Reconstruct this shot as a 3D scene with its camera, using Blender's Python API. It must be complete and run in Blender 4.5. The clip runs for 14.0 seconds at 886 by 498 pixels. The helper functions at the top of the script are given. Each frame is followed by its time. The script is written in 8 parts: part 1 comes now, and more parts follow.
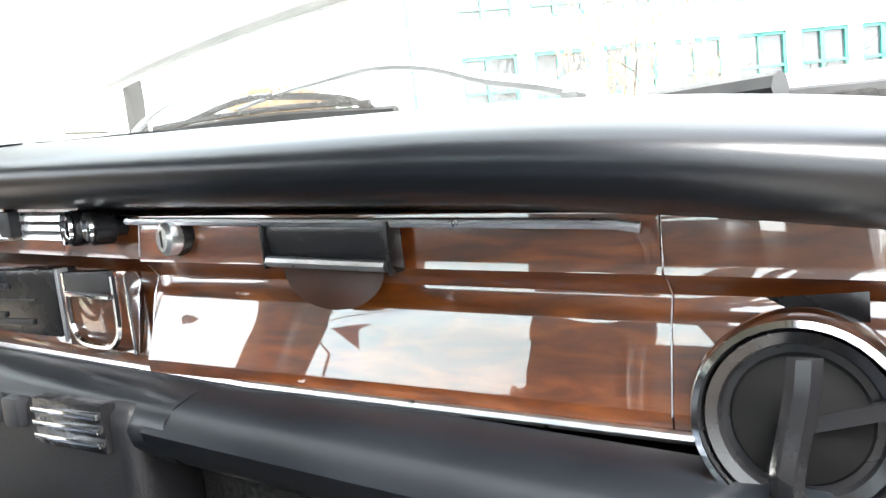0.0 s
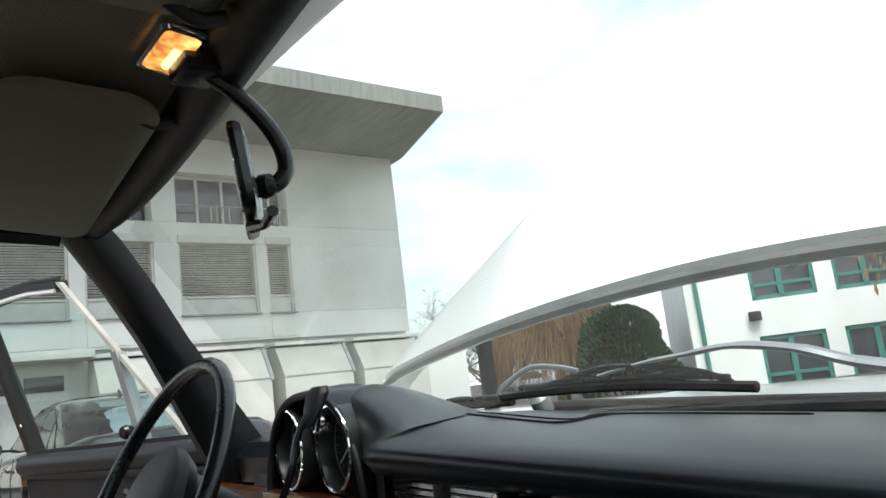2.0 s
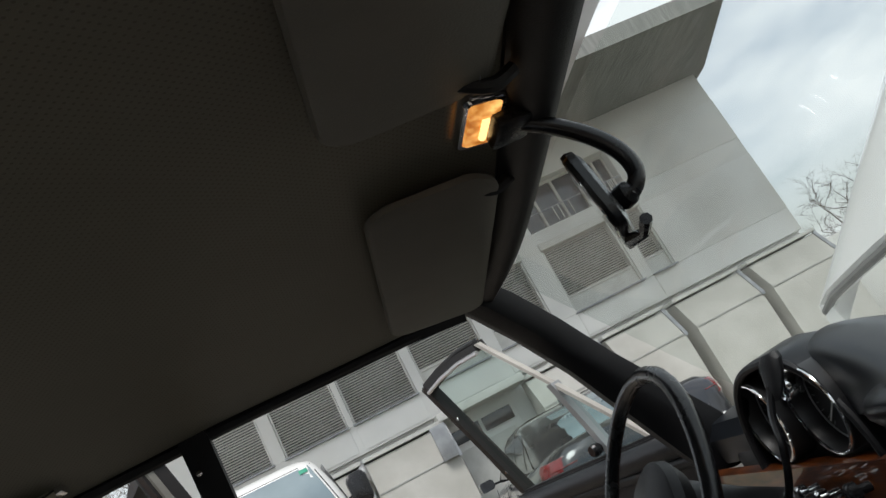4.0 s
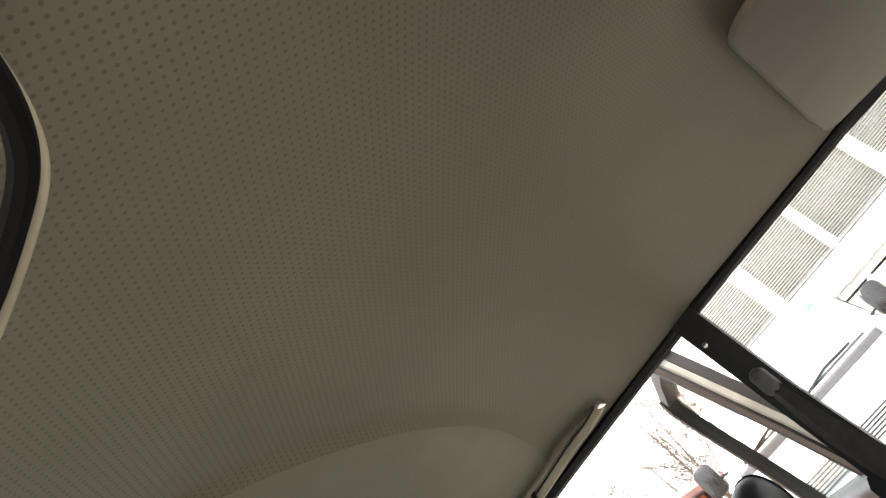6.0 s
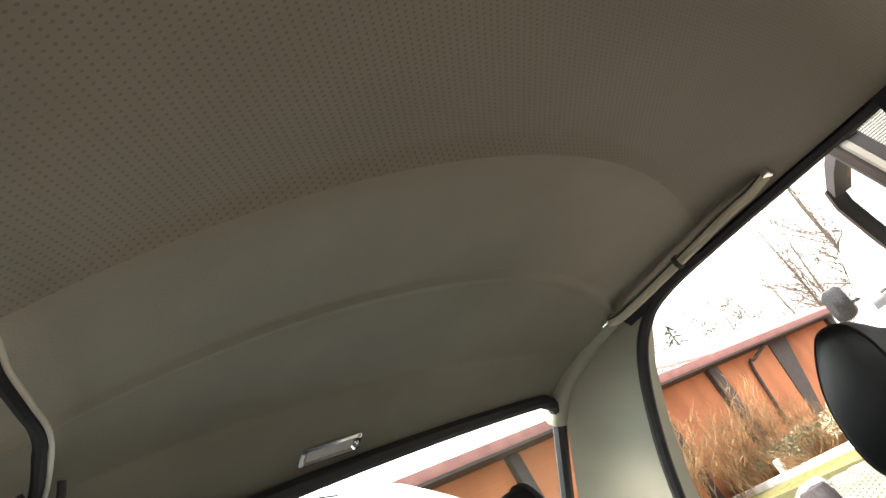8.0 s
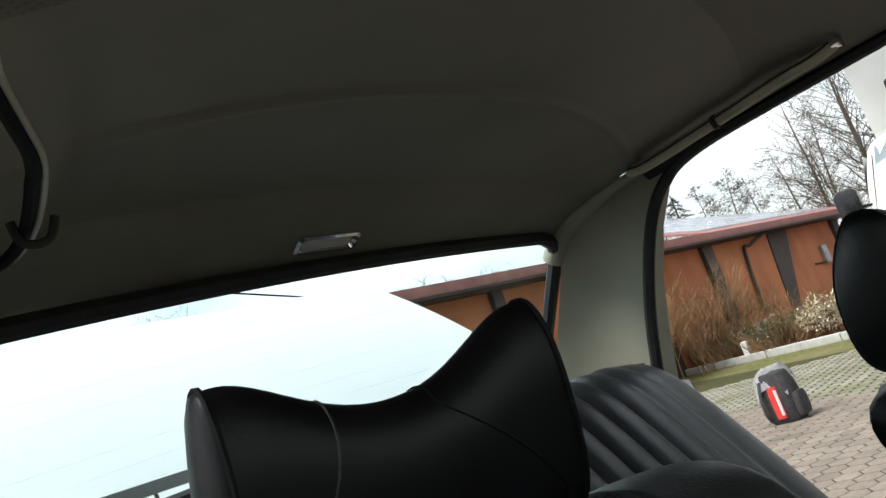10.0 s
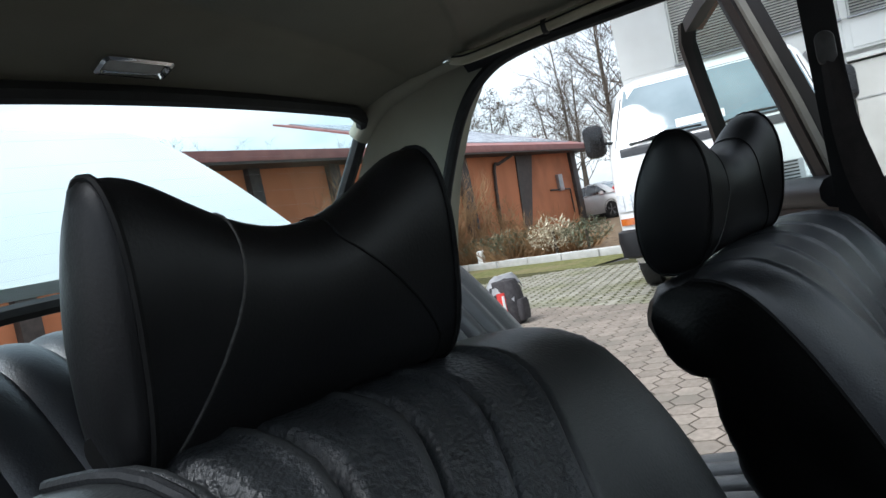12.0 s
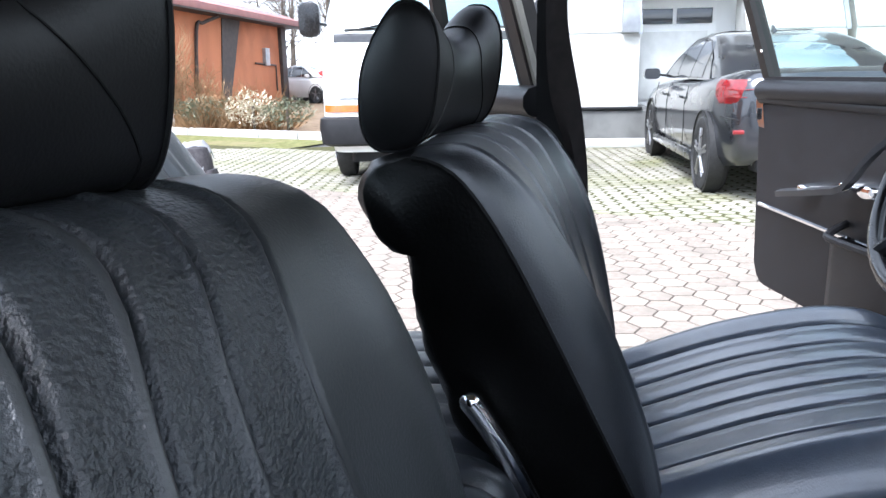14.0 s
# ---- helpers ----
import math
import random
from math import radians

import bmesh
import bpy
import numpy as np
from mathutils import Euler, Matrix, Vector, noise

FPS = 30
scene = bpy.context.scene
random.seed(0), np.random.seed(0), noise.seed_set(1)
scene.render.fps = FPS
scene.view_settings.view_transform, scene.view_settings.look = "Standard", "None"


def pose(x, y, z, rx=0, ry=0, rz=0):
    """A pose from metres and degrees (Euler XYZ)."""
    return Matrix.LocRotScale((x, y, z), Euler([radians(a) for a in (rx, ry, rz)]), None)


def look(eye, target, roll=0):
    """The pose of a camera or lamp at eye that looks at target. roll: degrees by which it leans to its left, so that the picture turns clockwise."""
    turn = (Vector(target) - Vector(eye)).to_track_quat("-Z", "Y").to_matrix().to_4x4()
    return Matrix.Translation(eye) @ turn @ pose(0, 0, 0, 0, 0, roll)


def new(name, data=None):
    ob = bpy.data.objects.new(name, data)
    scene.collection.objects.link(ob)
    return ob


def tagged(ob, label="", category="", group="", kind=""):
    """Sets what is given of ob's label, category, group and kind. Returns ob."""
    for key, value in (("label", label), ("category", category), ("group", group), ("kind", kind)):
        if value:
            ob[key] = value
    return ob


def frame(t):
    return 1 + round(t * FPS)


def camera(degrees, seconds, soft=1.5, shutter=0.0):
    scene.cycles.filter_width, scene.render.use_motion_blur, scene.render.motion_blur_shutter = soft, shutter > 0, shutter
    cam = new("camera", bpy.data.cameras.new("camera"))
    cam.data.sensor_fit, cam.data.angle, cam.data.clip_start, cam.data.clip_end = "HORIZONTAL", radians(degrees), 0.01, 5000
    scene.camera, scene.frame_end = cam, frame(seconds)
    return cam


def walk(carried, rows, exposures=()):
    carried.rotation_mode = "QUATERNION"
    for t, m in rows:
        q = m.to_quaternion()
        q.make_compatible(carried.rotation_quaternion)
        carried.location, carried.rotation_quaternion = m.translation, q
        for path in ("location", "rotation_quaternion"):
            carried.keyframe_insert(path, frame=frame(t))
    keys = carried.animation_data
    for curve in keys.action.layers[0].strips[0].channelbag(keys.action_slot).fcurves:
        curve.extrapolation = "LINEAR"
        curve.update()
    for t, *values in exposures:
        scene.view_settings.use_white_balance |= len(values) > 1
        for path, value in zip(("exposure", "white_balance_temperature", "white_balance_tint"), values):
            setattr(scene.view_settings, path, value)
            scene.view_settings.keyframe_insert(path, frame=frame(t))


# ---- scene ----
cam = camera(61.04, 14.0)
PATH = [
    (0, look((0.7189, 0.3426, 0.8915), (0.1865, 1.1809, 0.7739), -6.34)),
    (0.5, look((0.7124, 0.2636, 0.9388), (0.0943, 1.0493, 0.9168), -7.68)),
    (1, look((0.7198, 0.2237, 0.9672), (0.0366, 0.9515, 1.0274), -8.76)),
    (1.5, look((0.7307, 0.2050, 0.9757), (-0.0023, 0.8708, 1.1151), -7.55)),
    (2, look((0.7304, 0.1978, 0.9860), (-0.0353, 0.8153, 1.1660), -7.06)),
    (2.5, look((0.7338, 0.1891, 1.0033), (-0.0684, 0.7551, 1.1931), -7.02)),
    (3, look((0.7156, 0.1860, 1.0254), (-0.1433, 0.6699, 1.1930), -11.72)),
    (3.5, look((0.7069, 0.1873, 1.0342), (-0.2084, 0.5262, 1.2519), -19.04)),
    (4, look((0.6992, 0.1995, 1.0420), (-0.2380, 0.4091, 1.3209), -28.45)),
    (4.2, look((0.6946, 0.2084, 1.0457), (-0.2447, 0.3670, 1.3499), -33.95)),
    (6.3, look((0.7010, 0.1935, 1.0308), (-0.1179, -0.1203, 1.5113), -48.24)),
    (6.5, look((0.7078, 0.1646, 1.0369), (-0.1145, -0.1649, 1.5010), -49.20)),
    (7, look((0.6833, 0.1418, 1.0295), (-0.1176, -0.2759, 1.4587), -44.10)),
    (7.5, look((0.6923, 0.1185, 1.0306), (-0.0756, -0.3748, 1.4394), -42.06)),
    (8, look((0.6676, 0.1000, 1.0200), (-0.0564, -0.4741, 1.4022), -31.58)),
    (8.2, look((0.6652, 0.0978, 1.0168), (-0.0452, -0.5045, 1.3809), -28.97)),
    (10.3, look((0.6471, 0.0461, 1.0146), (-0.0580, -0.6417, 1.1874), -18.18)),
    (10.5, look((0.6453, 0.0377, 1.0132), (-0.0768, -0.6372, 1.1647), -18.10)),
    (11, look((0.6507, 0.0250, 1.0090), (-0.1418, -0.5800, 1.0867), -16.14)),
    (11.5, look((0.6700, 0.0072, 1.0060), (-0.1631, -0.5454, 1.0297), -13.99)),
    (12, look((0.6915, -0.0294, 1.0126), (-0.1836, -0.5122, 0.9791), -11.97)),
    (12.5, look((0.6925, -0.0508, 0.9952), (-0.2249, -0.4395, 0.9101), -9.44)),
    (13, look((0.6767, -0.0591, 0.9831), (-0.2795, -0.3115, 0.8349), -6.70)),
    (13.5, look((0.6596, -0.0654, 0.9827), (-0.3068, -0.2274, 0.7830), -4.01)),
    (14, look((0.6554, -0.0683, 0.9864), (-0.3112, -0.1804, 0.7558), -1.16)),
]
EXPOSURES = [(0.0, 3.6, 6350, 10), (0.5, 2.45, 6450, 9), (1.0, 1.1, 6250, 8), (1.5, 0.97, 6150, 6), (2.0, 0.83, 6150, 7), (3.0, 0.38, 6250, 9), (4.2, 0.20, 6300, 11), (6.3, 2.92, 6850, 14), (7.5, 2.68, 6950, 14), (8.2, 2.5, 6950, 14), (10.3, 0.74, 6200, 8), (11.5, 0.82, 5900, 8), (12.0, 0.80, 5800, 9), (12.5, 1.2, 5750, 12), (13.0, 1.85, 5700, 15), (14.0, 2.1, 5550, 14)]
walk(cam, PATH, EXPOSURES)

# ---------------------------------------------------------------- light
world = bpy.data.worlds.new("overcast_sky")
scene.world = world
world.use_nodes = True
wn, wl = world.node_tree.nodes, world.node_tree.links
wn.clear()
w_out = wn.new("ShaderNodeOutputWorld")
w_bg = wn.new("ShaderNodeBackground")
w_sky = wn.new("ShaderNodeTexSky")
w_sky.sky_type = "NISHITA"
w_sky.sun_disc = False
w_sky.sun_elevation = radians(60)
w_sky.sun_rotation = radians(120)
w_sky.air_density, w_sky.dust_density, w_sky.ozone_density = 1.3, 3.0, 1.0
w_co = wn.new("ShaderNodeTexCoord")
w_map = wn.new("ShaderNodeMapping")
w_map.inputs["Scale"].default_value = (1.6, 1.6, 4.0)
w_cloud = wn.new("ShaderNodeTexNoise")
w_cloud.inputs["Scale"].default_value = 1.7
w_cloud.inputs["Detail"].default_value = 6
w_cloud.inputs["Roughness"].default_value = 0.55
w_ramp = wn.new("ShaderNodeValToRGB")
w_ramp.color_ramp.elements[0].position, w_ramp.color_ramp.elements[1].position = 0.36, 0.62
w_ramp.color_ramp.elements[0].color = (0.35, 0.35, 0.35, 1)
w_ramp.color_ramp.elements[1].color = (1, 1, 1, 1)
w_mix = wn.new("ShaderNodeMix")
w_mix.data_type = "RGBA"
w_mix.inputs["B"].default_value = (8.8, 9.1, 9.0, 1)
wl.new(w_co.outputs["Generated"], w_map.inputs["Vector"])
wl.new(w_map.outputs["Vector"], w_cloud.inputs["Vector"])
wl.new(w_cloud.outputs["Fac"], w_ramp.inputs["Fac"])
wl.new(w_ramp.outputs["Color"], w_mix.inputs["Factor"])
wl.new(w_sky.outputs["Color"], w_mix.inputs["A"])
wl.new(w_mix.outputs["Result"], w_bg.inputs["Color"])
wl.new(w_bg.outputs["Background"], w_out.inputs["Surface"])
w_bg.inputs["Strength"].default_value = 0.10

sun = new("sun", bpy.data.lights.new("sun", "SUN"))
sun.data.energy, sun.data.angle, sun.data.color = 2.6, radians(30), (1.0, 0.96, 0.9)
sun.matrix_world = look((0, 0, 30), (-10.8, 6.3, 8.35))

# ---------------------------------------------------------------- materials


def node_mat(name, rough=0.5, metal=0.0, spec=0.5, coat=0.0):
    m = bpy.data.materials.new(name)
    m.use_nodes = True
    b = m.node_tree.nodes["Principled BSDF"]
    b.inputs["Roughness"].default_value = rough
    b.inputs["Metallic"].default_value = metal
    b.inputs["Specular IOR Level"].default_value = spec
    b.inputs["Coat Weight"].default_value = coat
    b.inputs["Coat Roughness"].default_value = 0.05
    return m, m.node_tree.nodes, m.node_tree.links, b


def varied(name, c1, c2, scale=8.0, rough=0.5, rvar=0.1, metal=0.0, spec=0.5, coat=0.0, bump=0.0, bscale=300.0, bdist=0.002, detail=5.0, stretch=(1, 1, 1), vary=0.0, c3=None, s3=1.5):
    """Two colours mixed by noise, a second larger noise for wear, roughness that varies and a fine bump."""
    m, n, l, b = node_mat(name, rough, metal, spec, coat)
    co = n.new("ShaderNodeTexCoord")
    mp = n.new("ShaderNodeMapping")
    mp.inputs["Scale"].default_value = stretch
    l.new(co.outputs["Object"], mp.inputs["Vector"])
    t = n.new("ShaderNodeTexNoise")
    t.inputs["Scale"].default_value, t.inputs["Detail"].default_value = scale, detail
    l.new(mp.outputs["Vector"], t.inputs["Vector"])
    r = n.new("ShaderNodeValToRGB")
    r.color_ramp.elements[0].position, r.color_ramp.elements[1].position = 0.33, 0.67
    r.color_ramp.elements[0].color, r.color_ramp.elements[1].color = (*c1, 1), (*c2, 1)
    l.new(t.outputs["Fac"], r.inputs["Fac"])
    col = r.outputs["Color"]
    if c3:
        t3 = n.new("ShaderNodeTexNoise")
        t3.inputs["Scale"].default_value, t3.inputs["Detail"].default_value = s3, 4
        l.new(co.outputs["Object"], t3.inputs["Vector"])
        r3 = n.new("ShaderNodeValToRGB")
        r3.color_ramp.elements[0].position, r3.color_ramp.elements[1].position = 0.48, 0.72
        l.new(t3.outputs["Fac"], r3.inputs["Fac"])
        mx = n.new("ShaderNodeMix")
        mx.data_type = "RGBA"
        l.new(r3.outputs["Color"], mx.inputs["Factor"])
        l.new(col, mx.inputs["A"])
        mx.inputs["B"].default_value = (*c3, 1)
        col = mx.outputs["Result"]
    if vary:
        oi = n.new("ShaderNodeObjectInfo")
        ge = n.new("ShaderNodeNewGeometry")
        add = n.new("ShaderNodeMath")
        add.operation = "ADD"
        l.new(oi.outputs["Random"], add.inputs[0])
        l.new(ge.outputs["Random Per Island"], add.inputs[1])
        fr = n.new("ShaderNodeMath")
        fr.operation = "FRACT"
        l.new(add.outputs[0], fr.inputs[0])
        rg = n.new("ShaderNodeMapRange")
        rg.inputs["To Min"].default_value, rg.inputs["To Max"].default_value = 1 - vary, 1 + vary
        l.new(fr.outputs[0], rg.inputs["Value"])
        hs = n.new("ShaderNodeHueSaturation")
        l.new(rg.outputs["Result"], hs.inputs["Value"])
        l.new(col, hs.inputs["Color"])
        col = hs.outputs["Color"]
    l.new(col, b.inputs["Base Color"])
    if rvar:
        rr = n.new("ShaderNodeMapRange")
        rr.inputs["To Min"].default_value, rr.inputs["To Max"].default_value = max(0.02, rough - rvar), min(1, rough + rvar)
        l.new(t.outputs["Fac"], rr.inputs["Value"])
        l.new(rr.outputs["Result"], b.inputs["Roughness"])
    if bump:
        bt = n.new("ShaderNodeTexNoise")
        bt.inputs["Scale"].default_value, bt.inputs["Detail"].default_value = bscale, 3
        l.new(mp.outputs["Vector"], bt.inputs["Vector"])
        bp = n.new("ShaderNodeBump")
        bp.inputs["Strength"].default_value, bp.inputs["Distance"].default_value = bump, bdist
        l.new(bt.outputs["Fac"], bp.inputs["Height"])
        l.new(bp.outputs["Normal"], b.inputs["Normal"])
    return m


def dotted(name, c1, c2, hole, pitch, radius, rough=0.6):
    """Perforated vinyl: rows of small punched holes, staggered, over a mottled sheet."""
    m, n, l, b = node_mat(name, rough, 0, 0.3)
    co = n.new("ShaderNodeTexCoord")
    sc = n.new("ShaderNodeVectorMath")
    sc.operation = "SCALE"
    sc.inputs["Scale"].default_value = 1 / pitch
    l.new(co.outputs["Object"], sc.inputs[0])
    best = None
    for off in ((0, 0, 0), (0.5, 0.5, 0)):
        ad = n.new("ShaderNodeVectorMath")
        ad.operation = "ADD"
        ad.inputs[1].default_value = off
        l.new(sc.outputs[0], ad.inputs[0])
        fr = n.new("ShaderNodeVectorMath")
        fr.operation = "FRACTION"
        l.new(ad.outputs[0], fr.inputs[0])
        sb = n.new("ShaderNodeVectorMath")
        sb.operation = "SUBTRACT"
        sb.inputs[1].default_value = (0.5, 0.5, 0)
        l.new(fr.outputs[0], sb.inputs[0])
        fl = n.new("ShaderNodeVectorMath")
        fl.operation = "MULTIPLY"
        fl.inputs[1].default_value = (1, 1, 0)
        l.new(sb.outputs[0], fl.inputs[0])
        ln = n.new("ShaderNodeVectorMath")
        ln.operation = "LENGTH"
        l.new(fl.outputs[0], ln.inputs[0])
        if best is None:
            best = ln.outputs["Value"]
        else:
            mi = n.new("ShaderNodeMath")
            mi.operation = "MINIMUM"
            l.new(best, mi.inputs[0])
            l.new(ln.outputs["Value"], mi.inputs[1])
            best = mi.outputs[0]
    st = n.new("ShaderNodeMapRange")
    st.inputs["From Min"].default_value, st.inputs["From Max"].default_value = radius * 0.8, radius * 1.25
    l.new(best, st.inputs["Value"])
    t = n.new("ShaderNodeTexNoise")
    t.inputs["Scale"].default_value, t.inputs["Detail"].default_value = 4.0, 5
    l.new(co.outputs["Object"], t.inputs["Vector"])
    r = n.new("ShaderNodeValToRGB")
    r.color_ramp.elements[0].position, r.color_ramp.elements[1].position = 0.3, 0.7
    r.color_ramp.elements[0].color, r.color_ramp.elements[1].color = (*c1, 1), (*c2, 1)
    l.new(t.outputs["Fac"], r.inputs["Fac"])
    mx = n.new("ShaderNodeMix")
    mx.data_type = "RGBA"
    l.new(st.outputs["Result"], mx.inputs["Factor"])
    mx.inputs["A"].default_value = (*hole, 1)
    l.new(r.outputs["Color"], mx.inputs["B"])
    l.new(mx.outputs["Result"], b.inputs["Base Color"])
    bp = n.new("ShaderNodeBump")
    bp.inputs["Strength"].default_value, bp.inputs["Distance"].default_value = 0.35, 0.001
    l.new(st.outputs["Result"], bp.inputs["Height"])
    l.new(bp.outputs["Normal"], b.inputs["Normal"])
    return m


def glass_mat(name, tint=(0.93, 0.97, 0.95), gloss=1.0, dust=0.0):
    m = bpy.data.materials.new(name)
    m.use_nodes = True
    n, l = m.node_tree.nodes, m.node_tree.links
    n.clear()
    out = n.new("ShaderNodeOutputMaterial")
    tr = n.new("ShaderNodeBsdfTransparent")
    tr.inputs["Color"].default_value = (*tint, 1)
    gl = n.new("ShaderNodeBsdfGlossy")
    gl.inputs["Roughness"].default_value = 0.02
    lw = n.new("ShaderNodeLayerWeight")
    lw.inputs["Blend"].default_value = 0.5
    pw = n.new("ShaderNodeMath")
    pw.operation = "POWER"
    pw.inputs[1].default_value = 4.0
    l.new(lw.outputs["Facing"], pw.inputs[0])
    mu = n.new("ShaderNodeMath")
    mu.operation = "MULTIPLY_ADD"
    mu.inputs[1].default_value, mu.inputs[2].default_value = 0.7 * gloss, 0.045 * gloss
    l.new(pw.outputs[0], mu.inputs[0])
    mx = n.new("ShaderNodeMixShader")
    l.new(mu.outputs[0], mx.inputs["Fac"])
    l.new(tr.outputs[0], mx.inputs[1])
    l.new(gl.outputs[0], mx.inputs[2])
    last = mx
    if dust:
        co = n.new("ShaderNodeTexCoord")
        nz = n.new("ShaderNodeTexNoise")
        nz.inputs["Scale"].default_value, nz.inputs["Detail"].default_value = 3.0, 5
        l.new(co.outputs["Object"], nz.inputs["Vector"])
        rg = n.new("ShaderNodeMapRange")
        rg.inputs["To Min"].default_value, rg.inputs["To Max"].default_value = dust * 0.5, dust * 1.5
        l.new(nz.outputs["Fac"], rg.inputs["Value"])
        df = n.new("ShaderNodeBsdfTranslucent")
        df.inputs["Color"].default_value = (0.75, 0.72, 0.66, 1)
        last = n.new("ShaderNodeMixShader")
        l.new(rg.outputs["Result"], last.inputs["Fac"])
        l.new(mx.outputs[0], last.inputs[1])
        l.new(df.outputs[0], last.inputs[2])
    l.new(last.outputs[0], out.inputs["Surface"])
    return m


def lamp_mat(name, deep, bright, low, high):
    """A lit moulded lens, unevenly bright."""
    m, n, l, b = node_mat(name, 0.25)
    b.inputs["Base Color"].default_value = (*deep, 1)
    co = n.new("ShaderNodeTexCoord")
    nz = n.new("ShaderNodeTexNoise")
    nz.inputs["Scale"].default_value, nz.inputs["Detail"].default_value = 55.0, 3
    l.new(co.outputs["Object"], nz.inputs["Vector"])
    r = n.new("ShaderNodeValToRGB")
    r.color_ramp.elements[0].position, r.color_ramp.elements[1].position = 0.35, 0.68
    r.color_ramp.elements[0].color, r.color_ramp.elements[1].color = (*deep, 1), (*bright, 1)
    l.new(nz.outputs["Fac"], r.inputs["Fac"])
    l.new(r.outputs["Color"], b.inputs["Emission Color"])
    rg = n.new("ShaderNodeMapRange")
    rg.inputs["From Min"].default_value, rg.inputs["From Max"].default_value = 0.35, 0.68
    rg.inputs["To Min"].default_value, rg.inputs["To Max"].default_value = low, high
    l.new(nz.outputs["Fac"], rg.inputs["Value"])
    l.new(rg.outputs["Result"], b.inputs["Emission Strength"])
    return m


def lit_mat(name, color, strength):
    m, n, l, b = node_mat(name, 0.3)
    b.inputs["Base Color"].default_value = (*color, 1)
    b.inputs["Emission Color"].default_value = (*color, 1)
    b.inputs["Emission Strength"].default_value = strength
    return m


def wood_mat():
    """Lacquered veneer: long dark figure in an orange-brown ground under a clear coat."""
    m, n, l, b = node_mat("lacquered_wood", 0.32, 0, 0.5, 1.0)
    b.inputs["Coat Roughness"].default_value = 0.015
    b.inputs["Coat IOR"].default_value = 1.85
    co = n.new("ShaderNodeTexCoord")
    mp = n.new("ShaderNodeMapping")
    mp.inputs["Scale"].default_value = (9, 9, 42)
    l.new(co.outputs["Object"], mp.inputs["Vector"])
    t = n.new("ShaderNodeTexNoise")
    t.inputs["Scale"].default_value, t.inputs["Detail"].default_value = 2.2, 8
    t.inputs["Distortion"].default_value = 0.7
    l.new(mp.outputs["Vector"], t.inputs["Vector"])
    r = n.new("ShaderNodeValToRGB")
    e = r.color_ramp.elements
    e[0].position, e[1].position = 0.28, 0.72
    e[0].color, e[1].color = (0.034, 0.0078, 0.0015, 1), (0.165, 0.046, 0.0068, 1)
    k = e.new(0.5)
    k.color = (0.090, 0.0225, 0.0036, 1)
    l.new(t.outputs["Fac"], r.inputs["Fac"])
    t2 = n.new("ShaderNodeTexNoise")
    t2.inputs["Scale"].default_value, t2.inputs["Detail"].default_value = 260, 2
    mp2 = n.new("ShaderNodeMapping")
    mp2.inputs["Scale"].default_value = (0.12, 0.12, 1)
    l.new(co.outputs["Object"], mp2.inputs["Vector"])
    l.new(mp2.outputs["Vector"], t2.inputs["Vector"])
    hs = n.new("ShaderNodeHueSaturation")
    rg = n.new("ShaderNodeMapRange")
    rg.inputs["To Min"].default_value, rg.inputs["To Max"].default_value = 0.72, 1.25
    l.new(t2.outputs["Fac"], rg.inputs["Value"])
    l.new(rg.outputs["Result"], hs.inputs["Value"])
    l.new(r.outputs["Color"], hs.inputs["Color"])
    l.new(hs.outputs["Color"], b.inputs["Base Color"])
    return m


